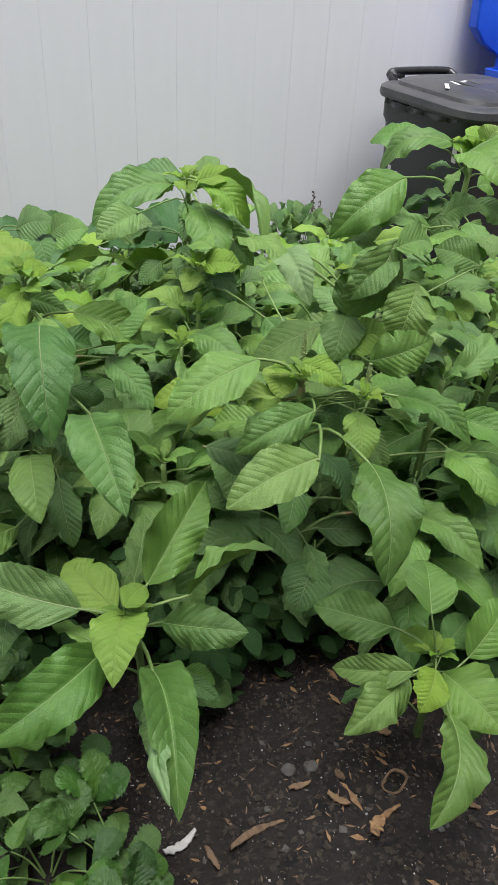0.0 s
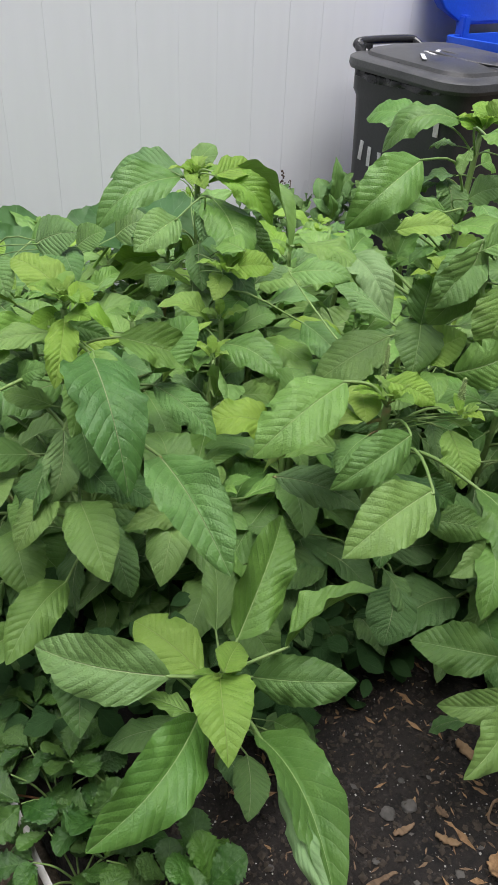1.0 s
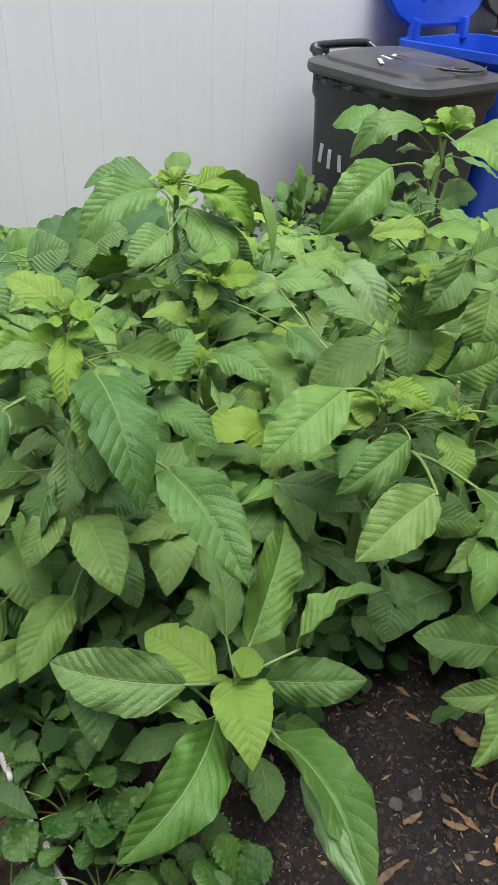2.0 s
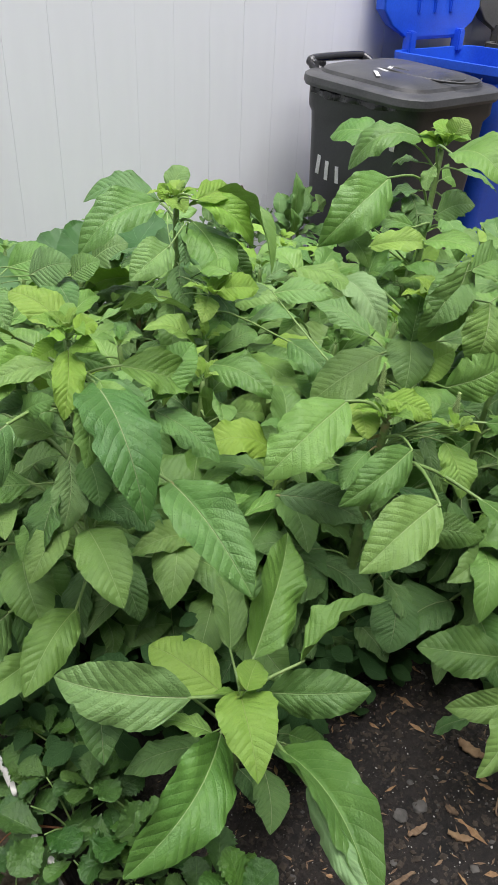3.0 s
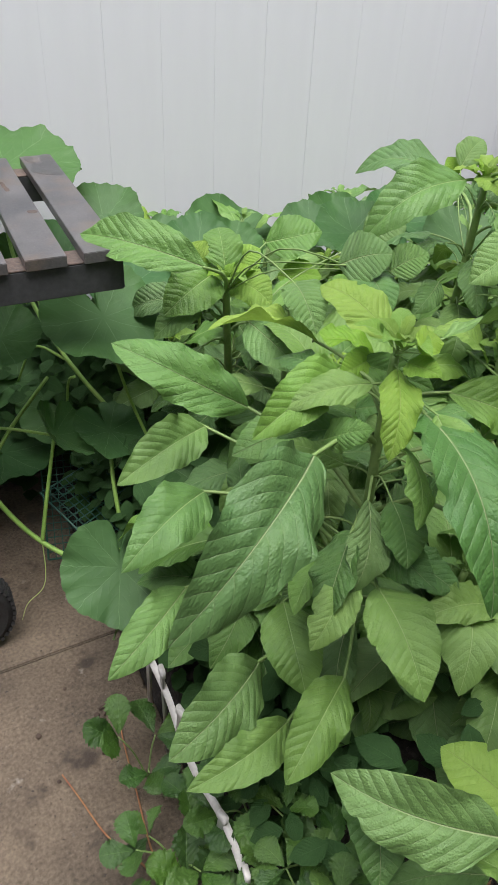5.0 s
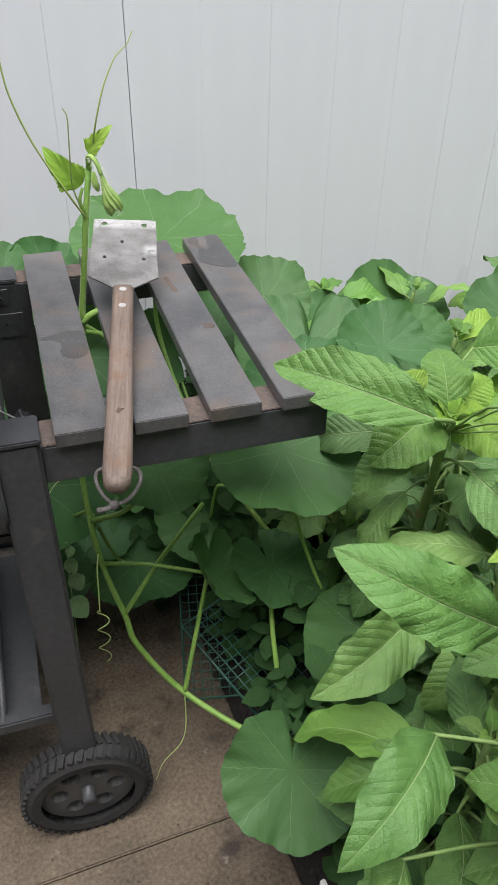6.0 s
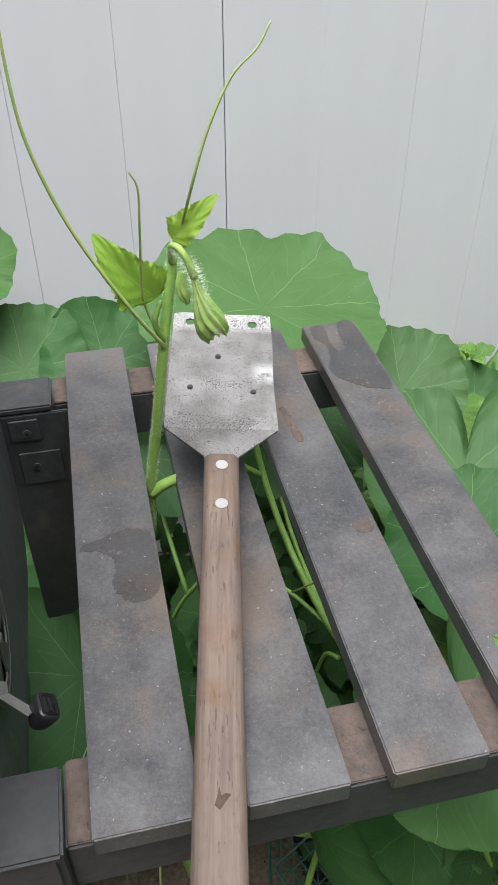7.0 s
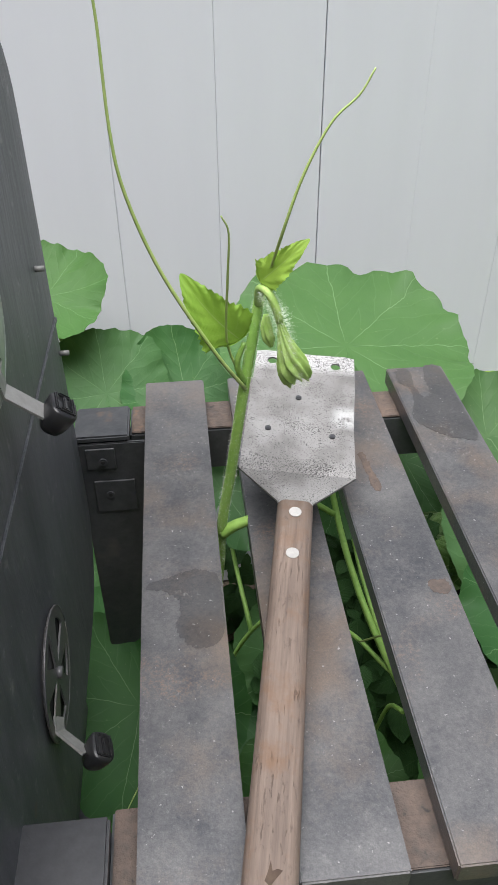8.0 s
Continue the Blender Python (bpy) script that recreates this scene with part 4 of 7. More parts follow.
def leaf_shape(kind, droop, fold, seed, fine=True):
    """A leaf of length 1 along y and width 1, shared by all leaves of its kind."""
    key = (kind, round(droop * 20) / 20, round(fold * 10) / 10, seed % 8, fine)
    if key in LEAVES:
        return LEAVES[key]
    rnd = random.Random(hash_of(key))
    nu, nv = ((90, 16) if fine else (44, 8)) if kind == "amaranth" else ((34, 8) if kind == "toothed" else (56, 12) if kind == "jagged" else (22, 6))
    ph, ph2, bend = rnd.uniform(0, 6), rnd.uniform(0, 6), rnd.uniform(-0.08, 0.08)
    bite, bite_side, roll = rnd.uniform(0.35, 0.85), rnd.choice((-1, 1)), rnd.uniform(-0.5, 0.5)
    wide, blunt, curl, wave = rnd.uniform(0.34, 0.45), rnd.uniform(1.9, 3.0), rnd.uniform(0.05, 0.20), rnd.uniform(0.45, 1.25)
    hook, pleat = rnd.uniform(0.0, 0.06), rnd.uniform(0.002, 0.006)
    bitten = seed % 8 in (1, 4)
    bm = bmesh.new()
    uvl = bm.loops.layers.uv.new("UVMap")
    rows = []
    for i in range(nu + 1):
        u = i / nu
        if kind == "amaranth":
            if u < wide:
                h = math.sin(0.5 * math.pi * u / wide) ** 0.78
            else:
                h = max(0.0, 1 - ((u - wide) / (1 - wide)) ** blunt) ** 0.88
            h *= 1 + 0.018 * math.sin(34 * u + ph) + 0.014 * math.sin(71 * u + ph2)
        elif kind == "jagged":
            h = min(1.0, u / 0.20) ** 0.6 * max(0.0, 1 - u) ** 0.70 * 1.05
            if 1 < i < nu:
                h *= 0.93 + 0.035 * (i % 4) + 0.05 * math.sin(5.1 * (i // 4) + ph)
        elif kind == "round":
            h = max(0.0, math.sin(math.pi * u ** 0.80)) ** 0.70
        else:
            h = min(1.0, u / 0.62) ** 0.85 if u < 0.62 else math.sqrt(max(0.0, 1 - ((u - 0.62) / 0.38) ** 2))
            if 10 < i < nu:
                h *= 1.0 + 0.085 * (1 - (i % 3)) * min(1.0, (i - 10) / 8)
        row = []
        for j in range(nv + 1):
            v = 2 * j / nv - 1
            a = abs(v)
            w = h
            if bitten and v * bite_side > 0.5 and kind == "amaranth":
                w = h * (1 - 0.22 * math.exp(-((u - bite) / 0.028) ** 2) * (a - 0.5) * 2)
            x = 0.5 * v * w + bend * math.sin(math.pi * u)
            z = droop * 4 * u * (1 - u) * (0.9 + 0.25 * u)
            z += fold * 0.55 * a * 0.5 * h * (1 - 0.25 * u)
            z -= curl * (a * a - 0.25 * a) * h * max(0.15, 0.75 - fold)
            z += wave * (0.050 * math.sin(11 * u + ph + 1.7 * v) * a * a * h + 0.026 * math.sin(27 * u + ph2 + v) * a ** 3 * h)
            z += roll * 0.16 * v * a * h * math.sin(math.pi * u)
            if kind == "toothed":
                z += 0.020 * math.cos(2 * math.pi * 6 * (u - 0.40 * a)) * min(1, 3 * a) * min(1, 4 * (1 - u))
            if kind == "jagged":
                z += 0.030 * math.cos(2 * math.pi * 4.5 * (u - 0.45 * a)) * a * min(1, 3 * (1 - u))
            if kind == "amaranth":
                s = 11 * (u - 0.27 * (a * h) ** 1.15) + (0.37 if v > 0 else 0)
                z += pleat * (abs(math.sin(math.pi * s)) - 0.6) * min(1, 4 * a) * (1 - 0.45 * a * a) * min(1, 5 * u) * min(1, 5 * (1 - u))
                z += 0.006 * math.sin(19 * u + 7 * v + ph) * a * h
                z -= 0.014 * math.exp(-(v / 0.11) ** 2) * h
                z -= hook * max(0.0, (u - 0.62) / 0.38) ** 2
            y = u + 0.02 * math.sin(9 * u + ph2) * v * h
            row.append((bm.verts.new((x, y, z)), (u, 0.5 + 0.5 * v * (h if kind == "amaranth" else 1.0))))
        rows.append(row)
    for a, b in zip(rows, rows[1:]):
        for j in range(nv):
            f = bm.faces.new((a[j][0], a[j + 1][0], b[j + 1][0], b[j][0]))
            for lp, q in zip(f.loops, (a[j], a[j + 1], b[j + 1], b[j])):
                lp[uvl].uv = q[1]
    bmesh.ops.remove_doubles(bm, verts=bm.verts, dist=1e-5)
    LEAVES[key] = bm
    return bm


def hash_of(key):
    n = 7
    for c in repr(key):
        n = (n * 31 + ord(c)) % 1000003
    return n


MESHES = {}


def leaf_mesh(kind, droop, fold, seed, mat, fine=True):
    key = (kind, round(droop * 20), round(fold * 10), seed % 8, mat.name, fine)
    if key not in MESHES:
        me = bpy.data.meshes.new("leaf")
        leaf_shape(kind, droop, fold, seed, fine).to_mesh(me)
        me.materials.append(mat)
        me.shade_smooth()
        MESHES[key] = me
    return MESHES[key]


OPEN_SIDE = Vector((-0.22, -0.62, 0.75))


def leaf(plant, base, tip, width, tone="mid", droop=0.15, fold=0.15, kind="amaranth", face=OPEN_SIDE, twist=0.0, name="leaf", fine=True):
    """One leaf from its base to its tip, its face turned to the light, with its stalk noted for the plant's stem."""
    b, t = Vector(base), Vector(tip)
    y = t - b
    long = y.length
    y.normalize()
    n = Vector(face) - y * Vector(face).dot(y)
    if n.length < 0.05:
        n = Vector((-0.5, -0.5, 0.2)) - y * Vector((-0.5, -0.5, 0.2)).dot(y)
    n.normalize()
    seed = hash_of((round(b.x, 3), round(b.y, 3), round(t.z, 3)))
    n = Matrix.Rotation(radians(twist + (seed % 21 - 10 if fine else 0)), 3, y) @ n
    fold += 0.1 * (seed % 3) if fine and kind == "amaranth" else 0.0
    x = y.cross(n)
    mat = tone if not isinstance(tone, str) else BROAD[tone] if tone in BROAD and width > 0.075 else TONE[tone]
    ob = new(name, leaf_mesh(kind, droop, fold, seed, mat, fine))
    m = Matrix((x * width, y * long, n * long)).transposed().to_4x4()
    m.translation = b
    ob.parent = plant
    ob.matrix_world = m
    plant_leaves.setdefault(plant.name, []).append((b, y, long))
    return ob


plant_leaves = {}


def plant(name="amaranth_plant"):
    return new(name)


def grow_stem(p, points, r0, r1, label, category, mat=None, group="", petiole=0.0030):
    """The stem with one stalk for each leaf of the plant."""
    mat = mat or stem_green
    line = smooth_path(points, 8)
    bm = tube(points, r0, r1, 8, 8)
    top = line[-1]
    for b, y, long in plant_leaves.get(p.name, []):
        gap = min((q - b).length for q in line)
        want = b.z - 0.45 * gap
        q = min(line, key=lambda s: abs(s.z - want) + 0.25 * (s - b).length)
        if (q - b).length < 0.004:
            continue
        mid = (q + b) / 2 + Vector((0, 0, 0.10 * (q - b).length)) - 0.10 * (q - b).length * y
        r = petiole * min(1.3, max(0.35, long / 0.16))
        bm = tube([q, mid, b, b + y * min(0.008, 0.05 * long)], r * 1.15, r * 0.55, 5, 4, bm=bm)
    part("stem", bm, mat, p)
    return tagged(p, label, category, group=group)


def tuft(p, at, size, count, seed, tone="young"):
    """The crowded small new leaves at a shoot's tip."""
    rnd = random.Random(seed)
    at = Vector(at)
    for k in range(count):
        a = k * 2.4 + rnd.uniform(-0.3, 0.3)
        up = 0.25 + 0.75 * k / count
        d = Vector((math.cos(a), math.sin(a), up)).normalized()
        s = size * (1.15 - 0.6 * k / count) * rnd.uniform(0.85, 1.15)
        b = at + d * 0.008 + Vector((0, 0, 0.012 * k / count))
        leaf(p, b, b + d * s, s * 0.52, tone, 0.15, 0.4, face=(-d.x * 0.6, -d.y * 0.6, 1.0), fine=False)


def spike(p, at, tall, seed):
    """A young green flower spike of many small knobs."""
    rnd = random.Random(seed)
    bm = tube([at, (at[0], at[1], at[2] + tall)], 0.003, 0.0012, 6, 4)
    for k in range(170):
        f = k / 170
        a = k * 2.4
        r = 0.0058 * (1 - 0.6 * f) * rnd.uniform(0.5, 1.3)
        c = Vector((at[0] + r * math.cos(a), at[1] + r * math.sin(a), at[2] + tall * f))
        knob = bmesh.new()
        bmesh.ops.create_icosphere(knob, subdivisions=1, radius=0.0017 * (1.2 - 0.6 * f) * rnd.uniform(0.8, 1.2))
        bm = joined(bm, moved(knob, Matrix.Translation(c)))
    part("flower_spike", bm, spike_mat, p, "pale green budding flower spike")


def fill(p, points, n, z0, z1, seed, reach=0.09):
    """More leaves along a stem, darker towards the ground."""
    rnd = random.Random(seed)
    line = smooth_path(points, 8)
    for k in range(n):
        z = z0 + (z1 - z0) * (k + rnd.random()) / n
        c = min(line, key=lambda q: abs(q.z - z))
        a = k * 2.39996 + rnd.uniform(-0.5, 0.5)
        out = Vector((math.cos(a), math.sin(a), 0))
        b = c + out * reach * rnd.uniform(0.4, 1.2) + Vector((0, 0, rnd.uniform(0.0, 0.05)))
        long = rnd.uniform(0.08, 0.16)
        d = (out + Vector((0, 0, rnd.uniform(-1.0, 0.2)))).normalized()
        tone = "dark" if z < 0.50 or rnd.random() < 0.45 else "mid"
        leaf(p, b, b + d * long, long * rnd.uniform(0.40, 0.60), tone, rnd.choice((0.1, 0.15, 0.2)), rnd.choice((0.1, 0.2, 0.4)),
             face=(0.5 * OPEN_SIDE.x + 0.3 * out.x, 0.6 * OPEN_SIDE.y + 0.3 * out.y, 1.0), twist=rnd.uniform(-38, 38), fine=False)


GROUP = "amaranth plants in the bed"
AMARANTH = "leafy green amaranth plant with crinkled leaves rising from dark soil"

# the plants nearest the path, leaf by leaf

plant_a = plant()
leaf(plant_a, (0.127, -0.418, 0.463), (-0.029, -0.261, 0.480), 0.104, "dark", 0.12, 0.15)
leaf(plant_a, (0.188, -0.417, 0.425), (0.136, -0.284, 0.460), 0.092, "young", 0.15, 0.15)
leaf(plant_a, (0.197, -0.450, 0.456), (0.123, -0.585, 0.450), 0.094, "young", 0.2, 0.15)
leaf(plant_a, (0.263, -0.449, 0.398), (0.365, -0.581, 0.452), 0.080, "mid", 0.12, 0.15)
leaf(plant_a, (0.298, -0.484, 0.480), (0.442, -0.524, 0.570), 0.062, "mid", 0.1, 0.35, face=(0.1, 0.2, 0.95))
leaf(plant_a, (0.243, -0.430, 0.482), (0.410, -0.325, 0.593), 0.098, "mid", 0.1, 0.3)
leaf(plant_a, (0.241, -0.373, 0.452), (0.310, -0.255, 0.497), 0.060, "mid", 0.1, 0.4)
leaf(plant_a, (0.153, -0.460, 0.397), (-0.081, -0.542, 0.366), 0.106, "mid", 0.2, 0.15)
leaf(plant_a, (0.205, -0.541, 0.399), (0.136, -0.811, 0.417), 0.082, "mid", 0.2, 0.6)
leaf(plant_a, (0.185, -0.625, 0.426), (0.120, -0.808, 0.453), 0.040, "pale", 0.1, 0.15, face=(-0.45, -0.75, 0.55))  # its margin folded over
leaf(plant_a, (0.181, -0.485, 0.504), (0.234, -0.451, 0.504), 0.050, "young", 0.1, 0.15)
leaf(plant_a, (0.146, -0.447, 0.389), (0.082, -0.372, 0.404), 0.045, "mid", 0.1, 0.15, face=(0.1, 0.2, 0.95))
leaf(plant_a, (0.053, -0.243, 0.398), (-0.012, -0.372, 0.366), 0.094, "dark", 0.2, 0.15)
leaf(plant_a, (0.244, -0.473, 0.226), (0.184, -0.563, 0.209), 0.064, "dark", 0.1, 0.15)
leaf(plant_a, (0.225, -0.428, 0.190), (0.213, -0.518, 0.193), 0.056, "dark", 0.1, 0.15)
leaf(plant_a, (0.295, -0.478, 0.287), (0.332, -0.533, 0.284), 0.048, "mid", 0.1, 0.15)
tuft(plant_a, (0.195, -0.460, 0.450), 0.04, 6, 65)
fill(plant_a, [(0.235, -0.400, 0.090), (0.228, -0.420, 0.280), (0.205, -0.450, 0.435)], 4, 0.16, 0.36, 195)
grow_stem(plant_a, [(0.235, -0.400, 0.090), (0.228, -0.420, 0.280), (0.205, -0.450, 0.435)], 0.01, 0.006, "young amaranth plant with a star of broad leaves over bare soil", "plant", group=GROUP)

plant_b = plant()
leaf(plant_b, (0.215, 0.045, 0.894), (0.159, 0.146, 0.943), 0.074, "young", 0.15, 0.15)
leaf(plant_b, (0.179, -0.015, 0.890), (0.117, -0.102, 0.824), 0.052, "young", 0.15, 0.15)
leaf(plant_b, (0.192, -0.066, 0.849), (0.136, -0.296, 0.732), 0.118, "dark", 0.25, 0.15)
leaf(plant_b, (0.228, -0.032, 0.930), (0.378, -0.081, 0.931), 0.058, "mid", 0.15, 0.15, face=(0.1, 0.2, 0.95))
leaf(plant_b, (0.165, -0.068, 0.713), (0.140, -0.148, 0.669), 0.060, "mid", 0.1, 0.15)
leaf(plant_b, (0.135, -0.105, 0.594), (0.106, -0.261, 0.550), 0.090, "mid", 0.15, 0.15)
leaf(plant_b, (0.102, -0.088, 0.625), (0.002, -0.147, 0.577), 0.058, "mid", 0.15, 0.15)
leaf(plant_b, (0.053, 0.006, 0.492), (0.021, -0.125, 0.440), 0.092, "mid", 0.2, 0.15)
leaf(plant_b, (0.086, -0.126, 0.446), (-0.065, -0.221, 0.421), 0.078, "mid", 0.2, 0.15)
leaf(plant_b, (0.176, -0.053, 0.933), (0.225, -0.028, 0.935), 0.037, "young", 0.1, 0.15)
leaf(plant_b, (0.186, -0.024, 0.903), (0.196, -0.077, 0.910), 0.041, "young", 0.1, 0.15)
leaf(plant_b, (0.213, 0.076, 0.855), (0.145, 0.057, 0.850), 0.047, "young", 0.1, 0.15)
leaf(plant_b, (0.052, -0.034, 0.805), (-0.201, -0.173, 0.726), 0.116, "dark", 0.25, 0.1)
leaf(plant_b, (0.088, 0.208, 0.718), (-0.098, 0.288, 0.836), 0.090, "dark", 0.1, 0.15)
leaf(plant_b, (0.086, 0.367, 0.580), (-0.108, 0.294, 0.565), 0.088, "mid", 0.2, 0.15)
leaf(plant_b, (-0.003, 0.174, 0.605), (-0.175, 0.079, 0.591), 0.092, "mid", 0.2, 0.15)
leaf(plant_b, (-0.066, 0.107, 0.480), (-0.229, 0.007, 0.463), 0.076, "dark", 0.2, 0.15)
leaf(plant_b, (0.003, -0.017, 0.400), (-0.187, -0.114, 0.405), 0.106, "dark", 0.2, 0.15)
leaf(plant_b, (0.009, -0.105, 0.357), (-0.176, -0.148, 0.373), 0.068, "mid", 0.15, 0.15)
leaf(plant_b, (0.159, 0.140, 0.854), (0.001, 0.175, 0.890), 0.058, "young", 0.15, 0.4, face=(0.1, 0.2, 0.95))
leaf(plant_b, (0.158, 0.074, 0.851), (-0.003, 0.029, 0.804), 0.072, "mid", 0.2, 0.3)
leaf(plant_b, (0.180, 0.079, 0.850), (0.261, -0.006, 0.831), 0.048, "mid", 0.1, 0.15)
leaf(plant_b, (0.163, 0.008, 0.858), (0.039, 0.028, 0.844), 0.052, "mid", 0.15, 0.15)
leaf(plant_b, (0.091, 0.006, 0.789), (0.128, -0.047, 0.831), 0.044, "mid", 0.1, 0.15)
leaf(plant_b, (0.189, -0.056, 0.281), (0.284, -0.142, 0.291), 0.083, "mid", 0.15, 0.15)
leaf(plant_b, (0.240, 0.069, 0.431), (0.304, 0.008, 0.432), 0.050, "mid", 0.1, 0.15)
leaf(plant_b, (0.221, -0.236, 0.735), (0.202, -0.464, 0.673), 0.098, "dark", 0.15, 0.45)
leaf(plant_b, (0.317, -0.050, 0.741), (0.361, -0.188, 0.688), 0.061, "dark", 0.15, 0.15)
leaf(plant_b, (0.304, -0.070, 0.779), (0.410, -0.045, 0.849), 0.071, "mid", 0.15, 0.15)
leaf(plant_b, (0.334, -0.053, 0.742), (0.463, -0.012, 0.821), 0.042, "young", 0.1, 0.3, face=(0.1, 0.2, 0.95))
tuft(plant_b, (0.185, -0.005, 0.910), 0.055, 9, 66)
fill(plant_b, [(0.200, 0.030, 0.090), (0.200, 0.020, 0.450), (0.190, 0.010, 0.750), (0.185, 0.000, 0.900)], 38, 0.2, 0.86, 198)
grow_stem(plant_b, [(0.200, 0.030, 0.090), (0.200, 0.020, 0.450), (0.190, 0.010, 0.750), (0.185, 0.000, 0.900)], 0.01, 0.006, "tall amaranth plant with large crinkled dark leaves beside the pavement", "plant", group=GROUP)

plant_c = plant()
leaf(plant_c, (0.829, 0.672, 0.860), (0.677, 0.813, 0.846), 0.090, "dark", 0.2, 0.2, face=(-0.1, -0.25, 0.95))
leaf(plant_c, (0.683, 0.454, 0.935), (0.471, 0.476, 0.839), 0.100, "mid", 0.22, 0.3)
leaf(plant_c, (0.857, 0.660, 0.882), (0.926, 0.678, 0.936), 0.066, "mid", 0.1, 0.15)
leaf(plant_c, (0.724, 0.383, 0.899), (0.679, 0.191, 0.784), 0.118, "mid", 0.15, 0.2)
leaf(plant_c, (0.704, 0.361, 0.967), (0.796, 0.242, 0.866), 0.070, "young", 0.25, 0.2)
leaf(plant_c, (0.729, 0.416, 0.922), (0.801, 0.173, 0.830), 0.074, "mid", 0.3, 0.3, face=(0.1, 0.2, 0.95))
leaf(plant_c, (0.683, 0.313, 0.972), (0.816, 0.334, 0.960), 0.068, "young", 0.1, 0.15)
leaf(plant_c, (0.701, 0.444, 0.943), (0.693, 0.367, 0.931), 0.055, "young", 0.1, 0.15)
leaf(plant_c, (0.859, 0.675, 0.855), (0.847, 0.698, 0.897), 0.058, "young", 0.1, 0.15)
leaf(plant_c, (0.631, 0.176, 0.819), (0.705, 0.116, 0.829), 0.070, "young", 0.15, 0.15)
leaf(plant_c, (0.634, 0.202, 0.796), (0.577, 0.149, 0.770), 0.055, "young", 0.15, 0.15)
leaf(plant_c, (0.647, 0.144, 0.865), (0.637, 0.229, 0.852), 0.060, "mid", 0.15, 0.15)
leaf(plant_c, (0.452, 0.083, 0.982), (0.348, 0.060, 0.946), 0.070, "mid", 0.15, 0.15)
leaf(plant_c, (0.597, 0.149, 0.661), (0.650, -0.013, 0.632), 0.085, "mid", 0.2, 0.15)
leaf(plant_c, (0.737, 0.046, 0.720), (0.759, -0.100, 0.651), 0.075, "mid", 0.2, 0.15)
tuft(plant_c, (0.720, 0.440, 0.930), 0.06, 9, 67)
tuft(plant_c, (0.620, 0.170, 0.810), 0.05, 7, 68)
fill(plant_c, [(0.740, 0.500, 0.090), (0.740, 0.480, 0.500), (0.720, 0.440, 0.920)], 34, 0.25, 0.88, 201)
grow_stem(plant_c, [(0.740, 0.500, 0.090), (0.740, 0.480, 0.500), (0.720, 0.440, 0.920)], 0.014, 0.007, "tall amaranth plant with light green tip standing before the fence", "plant", group=GROUP)

plant_d = plant()
leaf(plant_d, (0.501, -0.341, 0.835), (0.320, -0.349, 0.764), 0.098, "mid", 0.15, 0.15)
leaf(plant_d, (0.558, -0.442, 0.771), (0.411, -0.428, 0.714), 0.070, "mid", 0.2, 0.15)
leaf(plant_d, (0.549, -0.363, 0.755), (0.363, -0.318, 0.697), 0.046, "young", 0.2, 0.4, face=(0.1, 0.2, 0.95))
leaf(plant_d, (0.504, -0.544, 0.751), (0.336, -0.543, 0.701), 0.092, "mid", 0.12, 0.15)
leaf(plant_d, (0.566, -0.312, 0.794), (0.530, -0.371, 0.764), 0.065, "young", 0.15, 0.15)
leaf(plant_d, (0.582, -0.351, 0.816), (0.622, -0.428, 0.800), 0.053, "young", 0.15, 0.15)
leaf(plant_d, (0.434, -0.265, 0.626), (0.524, -0.400, 0.605), 0.072, "dark", 0.15, 0.15)
leaf(plant_d, (0.645, -0.447, 0.752), (0.609, -0.523, 0.695), 0.064, "young", 0.15, 0.15)
leaf(plant_d, (0.593, -0.559, 0.726), (0.511, -0.742, 0.641), 0.100, "mid", 0.25, 0.15)
leaf(plant_d, (0.819, -0.419, 0.439), (0.882, -0.617, 0.428), 0.085, "mid", 0.25, 0.3)
leaf(plant_d, (0.708, -0.478, 0.784), (0.759, -0.621, 0.753), 0.060, "mid", 0.25, 0.15)
leaf(plant_d, (0.727, -0.283, 0.734), (0.621, -0.295, 0.725), 0.067, "mid", 0.15, 0.15)
leaf(plant_d, (0.917, -0.422, 0.575), (0.923, -0.575, 0.539), 0.090, "mid", 0.2, 0.15)
leaf(plant_d, (1.009, -0.418, 0.410), (0.999, -0.584, 0.362), 0.100, "dark", 0.2, 0.15)
leaf(plant_d, (0.630, -0.245, 0.300), (0.692, -0.207, 0.383), 0.085, "dark", 0.1, 0.15)
tuft(plant_d, (0.575, -0.375, 0.790), 0.05, 8, 68)
tuft(plant_d, (0.650, -0.460, 0.775), 0.04, 6, 69)
fill(plant_d, [(0.620, -0.300, 0.090), (0.600, -0.330, 0.500), (0.575, -0.370, 0.780)], 18, 0.2, 0.72, 204)
spike(plant_d, (0.600, -0.330, 0.800), 0.07, 5)
spike(plant_d, (0.668, -0.440, 0.790), 0.05, 6)
grow_stem(plant_d, [(0.620, -0.300, 0.090), (0.600, -0.330, 0.500), (0.575, -0.370, 0.780)], 0.014, 0.007, "bushy amaranth plant with budding spikes and drooping leaves", "plant", group=GROUP)

